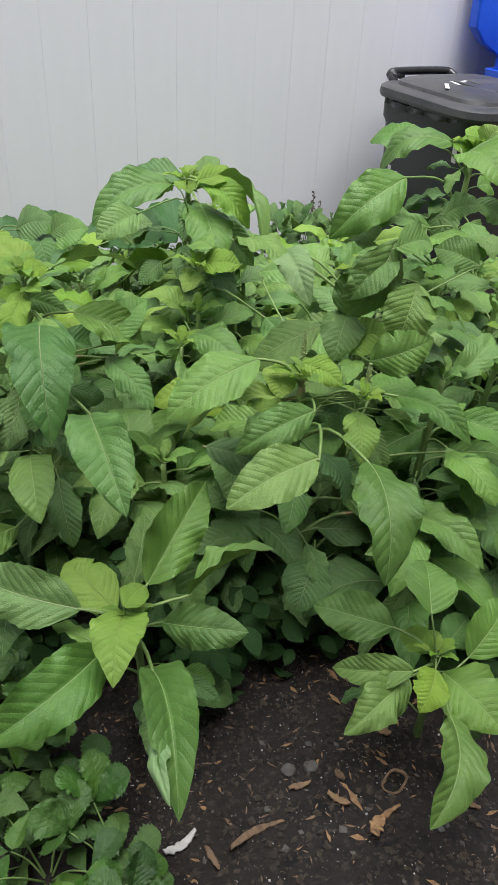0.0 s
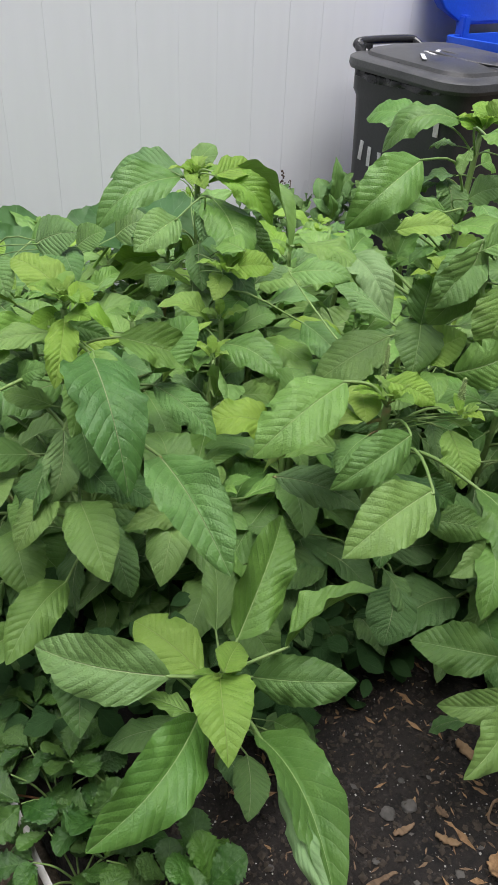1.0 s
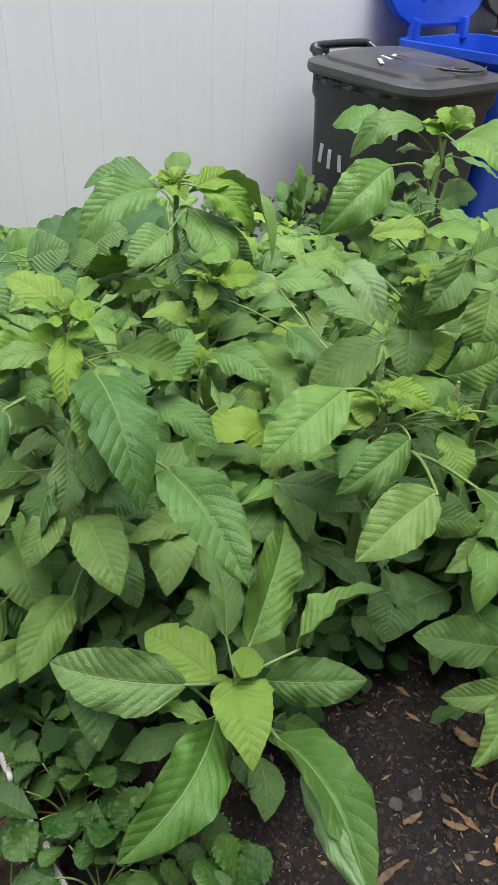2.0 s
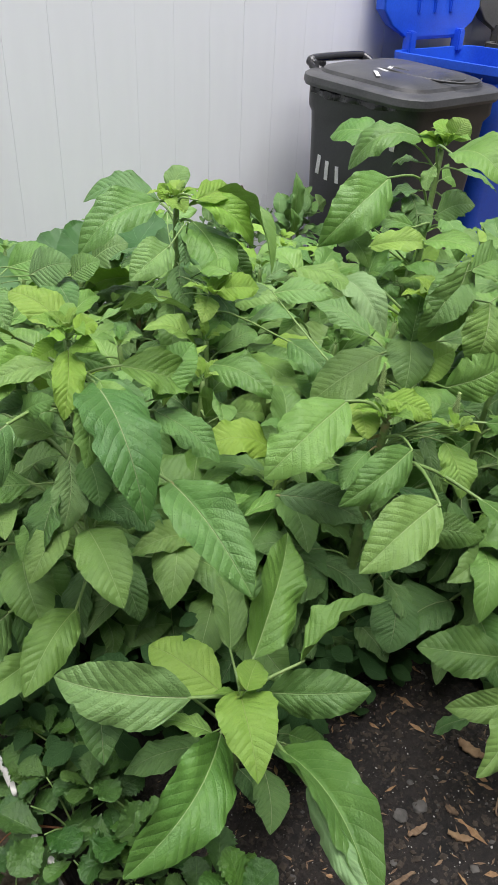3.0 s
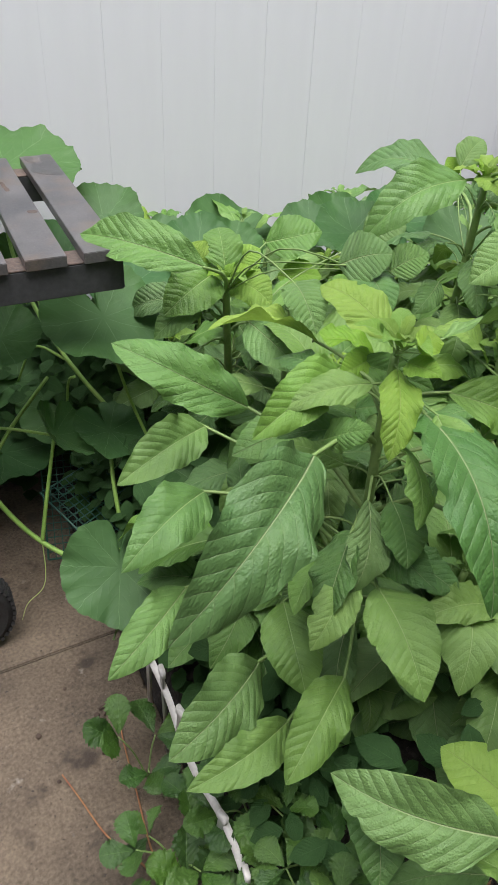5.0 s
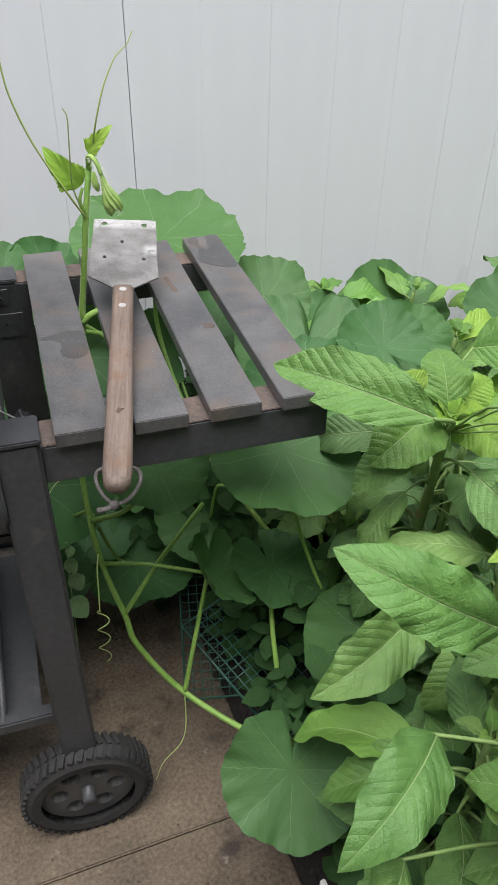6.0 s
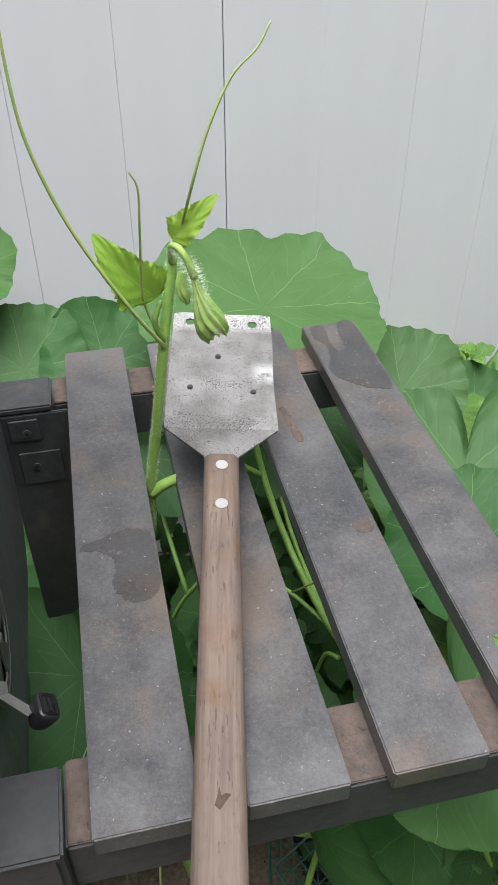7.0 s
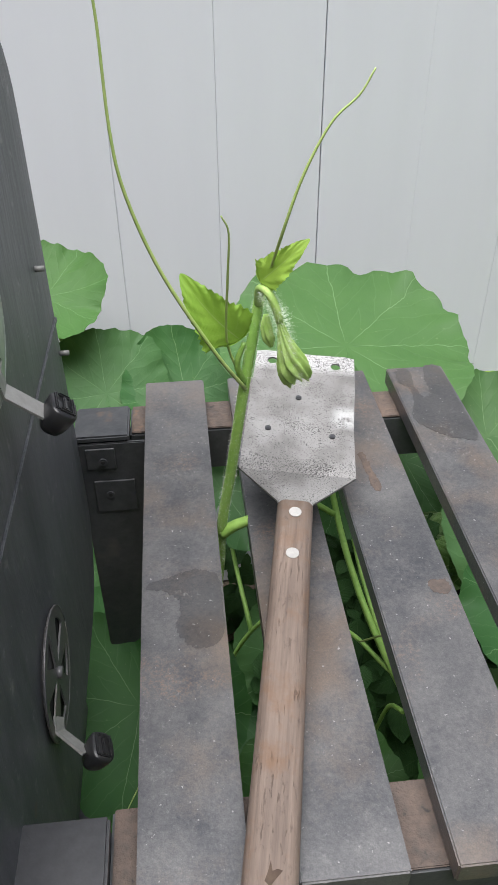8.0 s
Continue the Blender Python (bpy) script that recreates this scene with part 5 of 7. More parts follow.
plant_h = plant()
leaf(plant_h, (0.566, -0.110, 0.970), (0.612, -0.250, 0.932), 0.070, "mid", 0.2, 0.15, face=(0.1, 0.2, 0.95))
leaf(plant_h, (0.638, -0.177, 0.963), (0.622, -0.303, 0.903), 0.066, "pale", 0.25, 0.15, face=(-0.45, -0.78, 0.45))
leaf(plant_h, (0.763, -0.347, 1.020), (0.688, -0.331, 0.882), 0.098, "mid", 0.12, 0.15, face=(-0.35, -0.85, 0.45))
leaf(plant_h, (0.797, -0.382, 0.948), (0.752, -0.399, 0.842), 0.095, "mid", 0.2, 0.2, face=(-0.45, -0.78, 0.45))
leaf(plant_h, (1.208, -0.059, 0.672), (1.263, -0.089, 0.720), 0.075, "young", 0.15, 0.15)
leaf(plant_h, (1.237, -0.052, 0.656), (1.237, -0.204, 0.572), 0.085, "young", 0.2, 0.15)
leaf(plant_h, (1.003, -0.324, 0.934), (0.942, -0.254, 0.954), 0.070, "mid", 0.2, 0.15, face=(-0.45, -0.78, 0.45))
leaf(plant_h, (0.742, -0.265, 0.863), (0.668, -0.330, 0.792), 0.085, "mid", 0.2, 0.15, face=(-0.45, -0.78, 0.45))
leaf(plant_h, (0.711, -0.384, 0.809), (0.807, -0.439, 0.860), 0.085, "mid", 0.2, 0.15, face=(-0.45, -0.78, 0.45))
leaf(plant_h, (0.765, 0.132, 0.796), (0.858, 0.037, 0.801), 0.075, "mid", 0.2, 0.15)
leaf(plant_h, (0.698, -0.301, 0.809), (0.779, -0.345, 0.848), 0.077, "young", 0.1, 0.15)
leaf(plant_h, (0.719, -0.289, 0.859), (0.751, -0.271, 0.949), 0.066, "mid", 0.2, 0.15, face=(-0.45, -0.78, 0.45))
leaf(plant_h, (0.753, -0.358, 1.008), (0.827, -0.367, 1.012), 0.063, "mid", 0.2, 0.3)
leaf(plant_h, (0.777, -0.329, 0.996), (0.681, -0.341, 0.918), 0.075, "mid", 0.2, 0.2, face=(-0.45, -0.78, 0.45))
tuft(plant_h, (0.745, -0.300, 0.930), 0.055, 9, 72)
fill(plant_h, [(0.800, -0.220, 0.090), (0.780, -0.250, 0.500), (0.740, -0.290, 0.930)], 24, 0.25, 0.88, 216)
spike(plant_h, (0.715, -0.270, 0.860), 0.08, 7)
spike(plant_h, (0.752, -0.290, 0.880), 0.08, 8)
grow_stem(plant_h, [(0.800, -0.220, 0.090), (0.780, -0.250, 0.500), (0.740, -0.290, 0.930)], 0.013, 0.007, "tall amaranth plant with flower buds among its neighbours", "plant", group=GROUP)

plant_e = plant()
leaf(plant_e, (1.498, 0.510, 0.989), (1.447, 0.654, 0.965), 0.125, "mid", 0.15, 0.15)
leaf(plant_e, (1.547, 0.383, 0.997), (1.375, 0.500, 0.906), 0.110, "mid", 0.35, 0.2)
leaf(plant_e, (1.300, 0.282, 0.942), (1.083, 0.309, 0.791), 0.140, "mid", 0.22, 0.15)
leaf(plant_e, (1.587, 0.324, 1.014), (1.563, 0.366, 1.039), 0.072, "young", 0.1, 0.15)
leaf(plant_e, (1.593, 0.310, 1.001), (1.619, 0.289, 1.055), 0.079, "young", 0.1, 0.15)
leaf(plant_e, (1.558, 0.318, 0.980), (1.554, 0.401, 1.003), 0.072, "young", 0.1, 0.15)
leaf(plant_e, (1.343, 0.132, 1.028), (1.327, -0.051, 0.991), 0.125, "mid", 0.25, 0.15)
leaf(plant_e, (1.523, 0.381, 0.844), (1.475, 0.314, 0.718), 0.100, "dark", 0.2, 0.15)
leaf(plant_e, (1.153, 0.200, 0.806), (1.250, 0.082, 0.830), 0.077, "young", 0.15, 0.15)
leaf(plant_e, (1.363, 0.224, 0.814), (1.198, 0.368, 0.826), 0.076, "mid", 0.15, 0.15)
leaf(plant_e, (1.307, 0.121, 0.882), (1.365, 0.051, 0.919), 0.079, "mid", 0.15, 0.15)
leaf(plant_e, (1.227, 0.085, 0.840), (1.251, -0.066, 0.845), 0.095, "mid", 0.15, 0.15)
leaf(plant_e, (1.188, 0.355, 0.808), (1.204, 0.231, 0.732), 0.095, "mid", 0.2, 0.15)
tuft(plant_e, (1.580, 0.325, 0.980), 0.07, 10, 69)
fill(plant_e, [(1.520, 0.330, 0.090), (1.540, 0.330, 0.500), (1.575, 0.330, 0.970)], 34, 0.3, 0.93, 207)
grow_stem(plant_e, [(1.520, 0.330, 0.090), (1.540, 0.330, 0.500), (1.575, 0.330, 0.970)], 0.014, 0.008, "tall amaranth plant with pinkish stalks in front of the black bin", "plant", group=GROUP)

plant_f = plant()
leaf(plant_f, (0.659, -0.709, 0.480), (0.716, -0.614, 0.510), 0.095, "mid", 0.1, 0.15)
leaf(plant_f, (0.626, -0.663, 0.419), (0.518, -0.556, 0.427), 0.085, "mid", 0.12, 0.15)
leaf(plant_f, (0.629, -0.718, 0.343), (0.473, -0.748, 0.311), 0.086, "mid", 0.15, 0.15)
leaf(plant_f, (0.621, -0.735, 0.382), (0.513, -0.640, 0.348), 0.060, "mid", 0.12, 0.15)
leaf(plant_f, (0.650, -0.754, 0.392), (0.581, -0.802, 0.371), 0.065, "young", 0.15, 0.15)
leaf(plant_f, (0.641, -0.811, 0.346), (0.495, -0.951, 0.319), 0.096, "mid", 0.2, 0.15)
leaf(plant_f, (0.707, -0.726, 0.325), (0.722, -0.873, 0.314), 0.110, "mid", 0.15, 0.15)
leaf(plant_f, (0.687, -0.715, 0.373), (0.681, -0.633, 0.365), 0.069, "young", 0.12, 0.15)
leaf(plant_f, (0.803, -0.699, 0.288), (0.925, -0.660, 0.361), 0.095, "mid", 0.15, 0.15)
leaf(plant_f, (0.721, -0.750, 0.266), (0.730, -0.825, 0.235), 0.081, "dark", 0.15, 0.15)
leaf(plant_f, (0.795, -0.646, 0.272), (0.875, -0.618, 0.297), 0.074, "dark", 0.1, 0.15)
tuft(plant_f, (0.675, -0.730, 0.385), 0.04, 7, 70)
fill(plant_f, [(0.710, -0.700, 0.090), (0.700, -0.710, 0.250), (0.675, -0.725, 0.375)], 3, 0.15, 0.28, 210)
grow_stem(plant_f, [(0.710, -0.700, 0.090), (0.700, -0.710, 0.250), (0.675, -0.725, 0.375)], 0.009, 0.006, "small amaranth plant with spreading leaves on bare soil", "plant", group=GROUP)

plant_k = plant()
leaf(plant_k, (0.126, 0.449, 0.848), (-0.044, 0.614, 0.876), 0.090, "dark", 0.12, 0.15)
leaf(plant_k, (0.176, 0.556, 0.796), (0.149, 0.587, 0.837), 0.066, "young", 0.1, 0.3)
leaf(plant_k, (0.198, 0.554, 0.788), (0.070, 0.512, 0.739), 0.097, "mid", 0.15, 0.15)
leaf(plant_k, (0.204, 0.530, 0.796), (0.227, 0.616, 0.850), 0.077, "mid", 0.2, 0.15)
leaf(plant_k, (0.220, 0.549, 0.775), (0.280, 0.541, 0.825), 0.066, "young", 0.1, 0.15)
leaf(plant_k, (0.219, 0.534, 0.769), (0.260, 0.451, 0.752), 0.076, "young", 0.15, 0.15)
leaf(plant_k, (0.144, 0.193, 0.927), (0.130, 0.103, 0.893), 0.064, "dark", 0.2, 0.15)
leaf(plant_k, (0.425, 0.774, 0.728), (0.537, 0.718, 0.758), 0.106, "mid", 0.15, 0.15)
leaf(plant_k, (0.437, 0.735, 0.660), (0.525, 0.682, 0.667), 0.066, "young", 0.1, 0.15)
leaf(plant_k, (0.608, 0.661, 0.743), (0.690, 0.615, 0.786), 0.106, "mid", 0.15, 0.15)
leaf(plant_k, (0.226, 0.204, 0.935), (0.294, 0.163, 0.957), 0.077, "dark", 0.15, 0.15)
leaf(plant_k, (0.285, 0.158, 0.934), (0.332, 0.133, 0.963), 0.052, "dark", 0.15, 0.15)
leaf(plant_k, (0.269, 0.204, 0.918), (0.259, 0.111, 0.889), 0.069, "dark", 0.2, 0.15)
tuft(plant_k, (0.200, 0.520, 0.775), 0.055, 9, 75)
fill(plant_k, [(0.270, 0.660, 0.090), (0.260, 0.620, 0.450), (0.200, 0.520, 0.760)], 26, 0.2, 0.74, 225)
grow_stem(plant_k, [(0.270, 0.660, 0.090), (0.260, 0.620, 0.450), (0.200, 0.520, 0.760)], 0.013, 0.007, "amaranth plant with a leaf lying over the shelf edge", "plant", group=GROUP)

low = plant('broadleaf_weed')
leaf(low, (0.584, -0.452, 0.431), (0.523, -0.498, 0.353), 0.097, "dark", 0.1, 0.15, kind="round")
leaf(low, (0.657, -0.331, 0.094), (0.672, -0.389, 0.058), 0.069, "dark", 0.1, 0.15, kind="round")
leaf(low, (0.645, -0.184, 0.139), (0.575, -0.233, 0.059), 0.085, "dark", 0.1, 0.15, kind="round")
leaf(low, (0.621, -0.199, 0.341), (0.661, -0.275, 0.324), 0.076, "dark", 0.1, 0.15, kind="round")
leaf(low, (0.770, -0.338, 0.311), (0.691, -0.302, 0.260), 0.092, "dark", 0.1, 0.15, kind="round")
leaf(low, (0.869, -0.410, 0.220), (0.816, -0.360, 0.194), 0.083, "dark", 0.1, 0.15, kind="round")
leaf(low, (0.941, -0.507, 0.237), (0.969, -0.552, 0.231), 0.067, "pale", 0.1, 0.15, kind="round")
grow_stem(low, [(0.700, -0.300, 0.09), (0.690, -0.320, 0.22), (0.660, -0.340, 0.34)], 0.006, 0.003, "low round-leaved weed in the shade of taller plants", "weed")


# ---------------------------------------------------------------- the rest of the bed, fuller and darker towards the fence
def bed_plant(x, y, tall, seed):
    rnd = random.Random(seed)
    p = plant()
    z0 = soil_height(x, y) - 0.015
    lean = Vector((rnd.uniform(-0.05, 0.05), rnd.uniform(-0.06, 0.03), 0))
    foot, head = Vector((x, y, z0)), Vector((x, y, tall)) + lean
    n = rnd.randint(18, 23)
    for k in range(n):
        f = 0.14 + 0.84 * k / n
        c = foot.lerp(head, f)
        a = k * 2.39996 + rnd.uniform(-0.4, 0.4)
        long = rnd.uniform(0.12, 0.21) * (1.05 - 0.45 * max(0, f - 0.60))
        out = Vector((math.cos(a), math.sin(a), 0))
        stalk = rnd.uniform(0.03, 0.09) * (1.25 - 0.8 * f)
        b = c + out * stalk + Vector((0, 0, stalk * rnd.uniform(0.2, 0.7)))
        dip = rnd.uniform(-0.75, 0.05) if f < 0.8 else rnd.uniform(-0.2, 0.5)
        d = (out + Vector((0, 0, dip))).normalized()
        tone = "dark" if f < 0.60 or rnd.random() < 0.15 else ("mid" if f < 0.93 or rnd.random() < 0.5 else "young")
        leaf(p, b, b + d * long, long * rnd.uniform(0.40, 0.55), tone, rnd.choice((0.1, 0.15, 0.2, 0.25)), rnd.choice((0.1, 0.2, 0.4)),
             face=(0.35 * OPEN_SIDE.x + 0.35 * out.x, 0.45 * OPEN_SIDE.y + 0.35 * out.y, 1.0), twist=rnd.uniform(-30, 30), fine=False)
    tuft(p, head, rnd.uniform(0.035, 0.055), 5, seed, rnd.choice(("young", "mid", "mid")))
    grow_stem(p, [foot, foot.lerp(head, 0.5) + Vector((rnd.uniform(-0.02, 0.02), 0, 0)), head], 0.011, 0.006, AMARANTH, "plant", group=GROUP)


rnd = random.Random(11)
count = 0
for i in range(8):
    for j in range(7):
        x = 0.30 + 0.235 * i + rnd.uniform(-0.08, 0.08)
        y = -0.05 + 0.225 * j + rnd.uniform(-0.08, 0.08)
        if y > 1.42 or (x > 1.35 and y > 1.05) or (x < 0.45 and y < 0.18) or (x > 1.75 and y > 0.6):
            continue
        tall = 0.69 + rnd.uniform(-0.07, 0.05) - 0.14 * min(1.0, max(0.0, (y - 0.45) / 0.4)) - 0.08 * max(0.0, x - 1.2)
        bed_plant(x, y, tall, 100 + count)
        count += 1
for x, y, tall in ((0.42, -0.16, 0.52), (0.55, -0.18, 0.58), (0.95, -0.32, 0.70), (1.12, -0.25, 0.75), (1.05, -0.50, 0.55), (1.3, -0.1, 0.8), (1.25, -0.45, 0.5),
                   (0.30, 0.30, 0.70), (0.10, 0.22, 0.55), (0.33, -0.02, 0.50), (0.88, -0.45, 0.45)):
    bed_plant(x, y, tall, 200 + count)
    count += 1


# ---------------------------------------------------------------- low growth under the canopy: one sheet of small leaves
def undergrowth(name, label, areas, seed, mat):
    rnd = np.random.RandomState(seed)
    verts, faces, uvs = [], [], []
    prof = ((0.0, 0.02), (0.22, 0.25), (0.48, 0.33), (0.78, 0.22), (1.0, 0.01))
    for x0, x1, y0, y1, z1, n, s0, s1 in areas:
        for _ in range(n):
            x, y = rnd.uniform(x0, x1), rnd.uniform(y0, y1)
            z = 0.10 * (x > -0.08) + 0.015 + (z1 - 0.1) * rnd.uniform() ** 1.3
            a, size = rnd.uniform(0, 6.283), rnd.uniform(s0, s1)
            d = Vector((math.cos(a), math.sin(a), rnd.uniform(-0.6, 0.4))).normalized()
            n_ = Vector((rnd.uniform(-0.5, 0.3), rnd.uniform(-0.8, 0.1), 1.0))
            n_ = (n_ - d * n_.dot(d)).normalized()
            sd = d.cross(n_)
            s = len(verts)
            for u, w in prof:
                for v in (-1, 0, 1):
                    q = Vector((x, y, z)) + size * (d * u + sd * (v * w) + n_ * (0.10 * abs(v) * w - 0.25 * u * u))
                    verts.append(q[:])
            for r in range(4):
                for c in range(2):
                    k = s + 3 * r + c
                    faces.append((k, k + 1, k + 4, k + 3))
                    for rr, cc in ((r, c), (r, c + 1), (r + 1, c + 1), (r + 1, c)):
                        uvs.append((prof[rr][0], 0.5 * cc))
    me = bpy.data.meshes.new(name)
    me.from_pydata(verts, [], faces)
    layer = me.uv_layers.new(name="UVMap")
    layer.data.foreach_set("uv", np.array(uvs, dtype=np.float32).ravel())
    me.materials.append(mat)
    me.shade_smooth()
    tagged(new(name, me), label, "weeds", kind="stuff")


# Leaves below the canopy, with its shade already in their green.
undergrowth("undergrowth", "dense small weed leaves under the plants, coloured dark for the shade there", (
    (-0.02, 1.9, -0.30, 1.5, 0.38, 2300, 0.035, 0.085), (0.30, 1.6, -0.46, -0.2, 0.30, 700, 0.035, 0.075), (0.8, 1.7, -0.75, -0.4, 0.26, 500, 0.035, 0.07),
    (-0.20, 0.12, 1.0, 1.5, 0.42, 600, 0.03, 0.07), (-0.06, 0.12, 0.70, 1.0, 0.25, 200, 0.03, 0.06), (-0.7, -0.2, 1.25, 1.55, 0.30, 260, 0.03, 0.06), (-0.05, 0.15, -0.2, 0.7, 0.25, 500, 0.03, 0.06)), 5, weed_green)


# ---------------------------------------------------------------- strawberries by the edging
def strawberry(x, y, z, count, reach, seed, low=0.05, high=0.14):
    rnd = random.Random(seed)
    p = plant("strawberry_plant")
    c = Vector((x, y, z))
    stalks = None
    for k in range(count):
        a = k * 2.39996 + rnd.uniform(-0.35, 0.35)
        r = reach * rnd.uniform(0.45, 1.0)
        e = c + Vector((r * math.cos(a), r * math.sin(a), rnd.uniform(low, high)))
        e.x = min(e.x, (0.10 if e.y < -0.45 else 0.03) - rnd.uniform(0, 0.06))
        stalks = tube([c, c.lerp(e, 0.5) + Vector((0, 0, 0.02)), e], 0.0022, 0.0014, 5, 4, bm=stalks)
        size = rnd.uniform(0.052, 0.086)
        lift, tip_x, tip_y = rnd.uniform(-0.45, 0.9), rnd.uniform(-0.7, 0.5), rnd.uniform(-0.8, 0.4)
        for turn in (-82, 0, 82):
            b = a + radians(turn + rnd.uniform(-10, 10))
            d = Vector((math.cos(b), math.sin(b), lift + rnd.uniform(-0.15, 0.15))).normalized()
            leaf(p, e + d * 0.004, e + d * size, size * rnd.uniform(0.62, 0.76), berry_green, rnd.choice((0.05, 0.1)), rnd.choice((0.3, 0.5, 0.7)), kind="toothed", face=(tip_x, tip_y, 1.0), twist=rnd.uniform(-15, 15), name="leaflet")
    part("stalk", stalks, stem_green, p)
    tagged(p, "low strawberry plant with toothed green leaflets by the white edging", "strawberry", group="strawberry plants along the edging")


for k, (x, y, z, n, r) in enumerate(((-0.045, -0.30, 0.09, 11, 0.11), (0.02, -0.22, 0.10, 9, 0.11), (-0.17, -0.08, 0.0, 8, 0.08), (-0.20, -0.20, 0.0, 7, 0.08), (-0.07, -0.44, 0.09, 10, 0.11),
                                     (0.03, -0.52, 0.10, 12, 0.12), (-0.03, -0.64, 0.09, 12, 0.12), (0.08, -0.70, 0.10, 11, 0.11), (-0.10, -0.80, 0.02, 9, 0.11), (0.02, -0.84, 0.10, 10, 0.11),
                                     (-0.19, -0.33, 0.0, 8, 0.09), (0.06, -0.38, 0.10, 8, 0.10), (-0.155, 0.10, 0.0, 5, 0.05), (0.19, -0.80, 0.10, 7, 0.07), (-0.04, -0.10, 0.09, 8, 0.10), (-0.15, -0.55, 0.0, 8, 0.09))):
    strawberry(x, y, z, round(n * 0.66), r, 40 + k)

for pts in (((-0.20, -0.10, 0.012), (-0.235, -0.02, 0.006), (-0.262, 0.03, 0.005), (-0.285, 0.12, 0.006), (-0.30, 0.17, 0.012)),
            ((-0.19, -0.20, 0.012), (-0.20, -0.05, 0.008), (-0.185, 0.08, 0.006), (-0.17, 0.20, 0.008), (-0.150, 0.27, 0.02)),
            ((-0.05, -0.30, 0.12), (-0.12, -0.22, 0.09), (-0.19, -0.20, 0.03))):
    ob = part("strawberry_runner", tube(pts, 0.0022, 0.0014, 6, 6), runner_red)
    tagged(ob, "thin reddish strawberry runner creeping over the concrete", "runner", group="strawberry runners")


# ---------------------------------------------------------------- white edging
def edging():
    e = new("garden_edging")
    band = [(-0.100, 0.205, 0.205), (-0.100, 0.12, 0.195), (-0.108, 0.00, 0.168), (-0.105, -0.12, 0.185), (-0.108, -0.20, 0.165), (-0.112, -0.28, 0.12), (-0.118, -0.38, 0.13), (-0.115, -0.52, 0.11), (-0.125, -0.70, 0.12)]
    bm = tube(band, 0.0075, 0.0070, 8, 8, flat=0.4)
    sharp(part("band", bm, edging_mat, e, "thin white plastic band"))
    for x, y, z, lean in ((-0.104, 0.203, 0.228, 4), (-0.100, 0.145, 0.248, -6), (-0.106, 0.045, 0.262, 9), (-0.108, -0.125, 0.212, 14), (-0.112, -0.212, 0.204, -12), (-0.114, -0.358, 0.176, 18), (-0.115, -0.50, 0.14, -8), (-0.122, -0.66, 0.15, 8)):
        stake = moved(loft([ring(-0.003, 0.003, -0.007, 0.007, 0.002, -z + 0.003), ring(-0.003, 0.003, -0.0075, 0.0075, 0.002, -0.022), ring(-0.0045, 0.0045, -0.011, 0.011, 0.003, -0.018), ring(-0.0045, 0.0045, -0.0105, 0.0105, 0.003, 0.0)]), pose(x, y, z, lean * 0.5, 0, lean))
        part("stake", stake, edging_mat, e)
    return tagged(e, "low bent white plastic edging with short stakes between bed and concrete", "edging")


edging()


# ---------------------------------------------------------------- squash vine
SQUASH = {}


def squash_mesh(seed, cup):
    key = (seed % 5, cup)
    if key in SQUASH:
        return SQUASH[key]
    rnd = random.Random(60 + seed % 5)
    ph = [rnd.uniform(0, 6) for _ in range(4)]
    bm = bmesh.new()
    uvl = bm.loops.layers.uv.new("UVMap")
    nr, na = 14, 112
    rows = []
    centre = bm.verts.new((0, 0, 0))
    for i in range(1, nr + 1):
        row = []
        for k in range(na):
            a = -math.pi + 2 * math.pi * (k + 0.5) / na
            edge = 0.54 * (1 + 0.026 * math.cos(5 * a + 0.4 * ph[0]) + 0.03 * math.sin(3 * a + ph[0]) + 0.012 * math.cos(7.85 * a))
            edge *= 1 + 0.009 * math.sin(23 * a + ph[1]) + 0.010 * abs(math.sin(17 * a + ph[2])) + (0.004 if k % 2 else -0.004)
            edge *= 1 - 0.72 * math.exp(-((abs(a) - math.pi) / 0.16) ** 2)
            edge *= 0.90 + 0.10 * math.cos(a * 0.5)
            f = i / nr
            r = edge * f
            z = cup * r * r - 0.034 * f ** 3 * math.sin(4 * a + ph[2]) - 0.020 * f ** 4 * math.sin(9 * a + ph[3]) - 0.012 * f ** 6 * math.sin(21 * a + ph[0])
            z += 0.015 * (abs(math.sin(math.pi * a / 0.8)) - 0.5) * f * (1.15 - f)
            z += 0.006 * math.sin(26 * f - 3 * abs(math.sin(math.pi * a / 0.8)) + ph[1]) * f * (1 - 0.5 * f)
            row.append(bm.verts.new((r * math.sin(a), r * math.cos(a), z)))
        rows.append(row)
    for k in range(na):
        bm.faces.new((centre, rows[0][(k + 1) % na], rows[0][k]))
        for a, b in zip(rows, rows[1:]):
            bm.faces.new((a[k], a[(k + 1) % na], b[(k + 1) % na], b[k]))
    for f in bm.faces:
        for lp in f.loops:
            lp[uvl].uv = (0.5 + 0.85 * lp.vert.co.x, 0.42 + 0.85 * lp.vert.co.y)
    me = bpy.data.meshes.new("squash_leaf")
    bmesh.ops.recalc_face_normals(bm, faces=bm.faces)
    bm.to_mesh(me)
    bm.free()
    me.materials.append(squash_green)
    me.shade_smooth()
    SQUASH[key] = me
    return me


def squash_leaf(vine, at, size, face, point, seed, cup=0.35):
    """A round lobed leaf: where its stalk joins, how wide, which way it faces and points."""
    n = Vector(face).normalized()
    y = Vector(point) - n * Vector(point).dot(n)
    y.normalize()
    x = y.cross(n)
    ob = new("leaf", squash_mesh(seed, cup))
    m = Matrix((x * size, y * size, n * size)).transposed().to_4x4()
    m.translation = Vector(at) + n * 0.007
    ob.parent = vine
    ob.matrix_world = m
    return ob


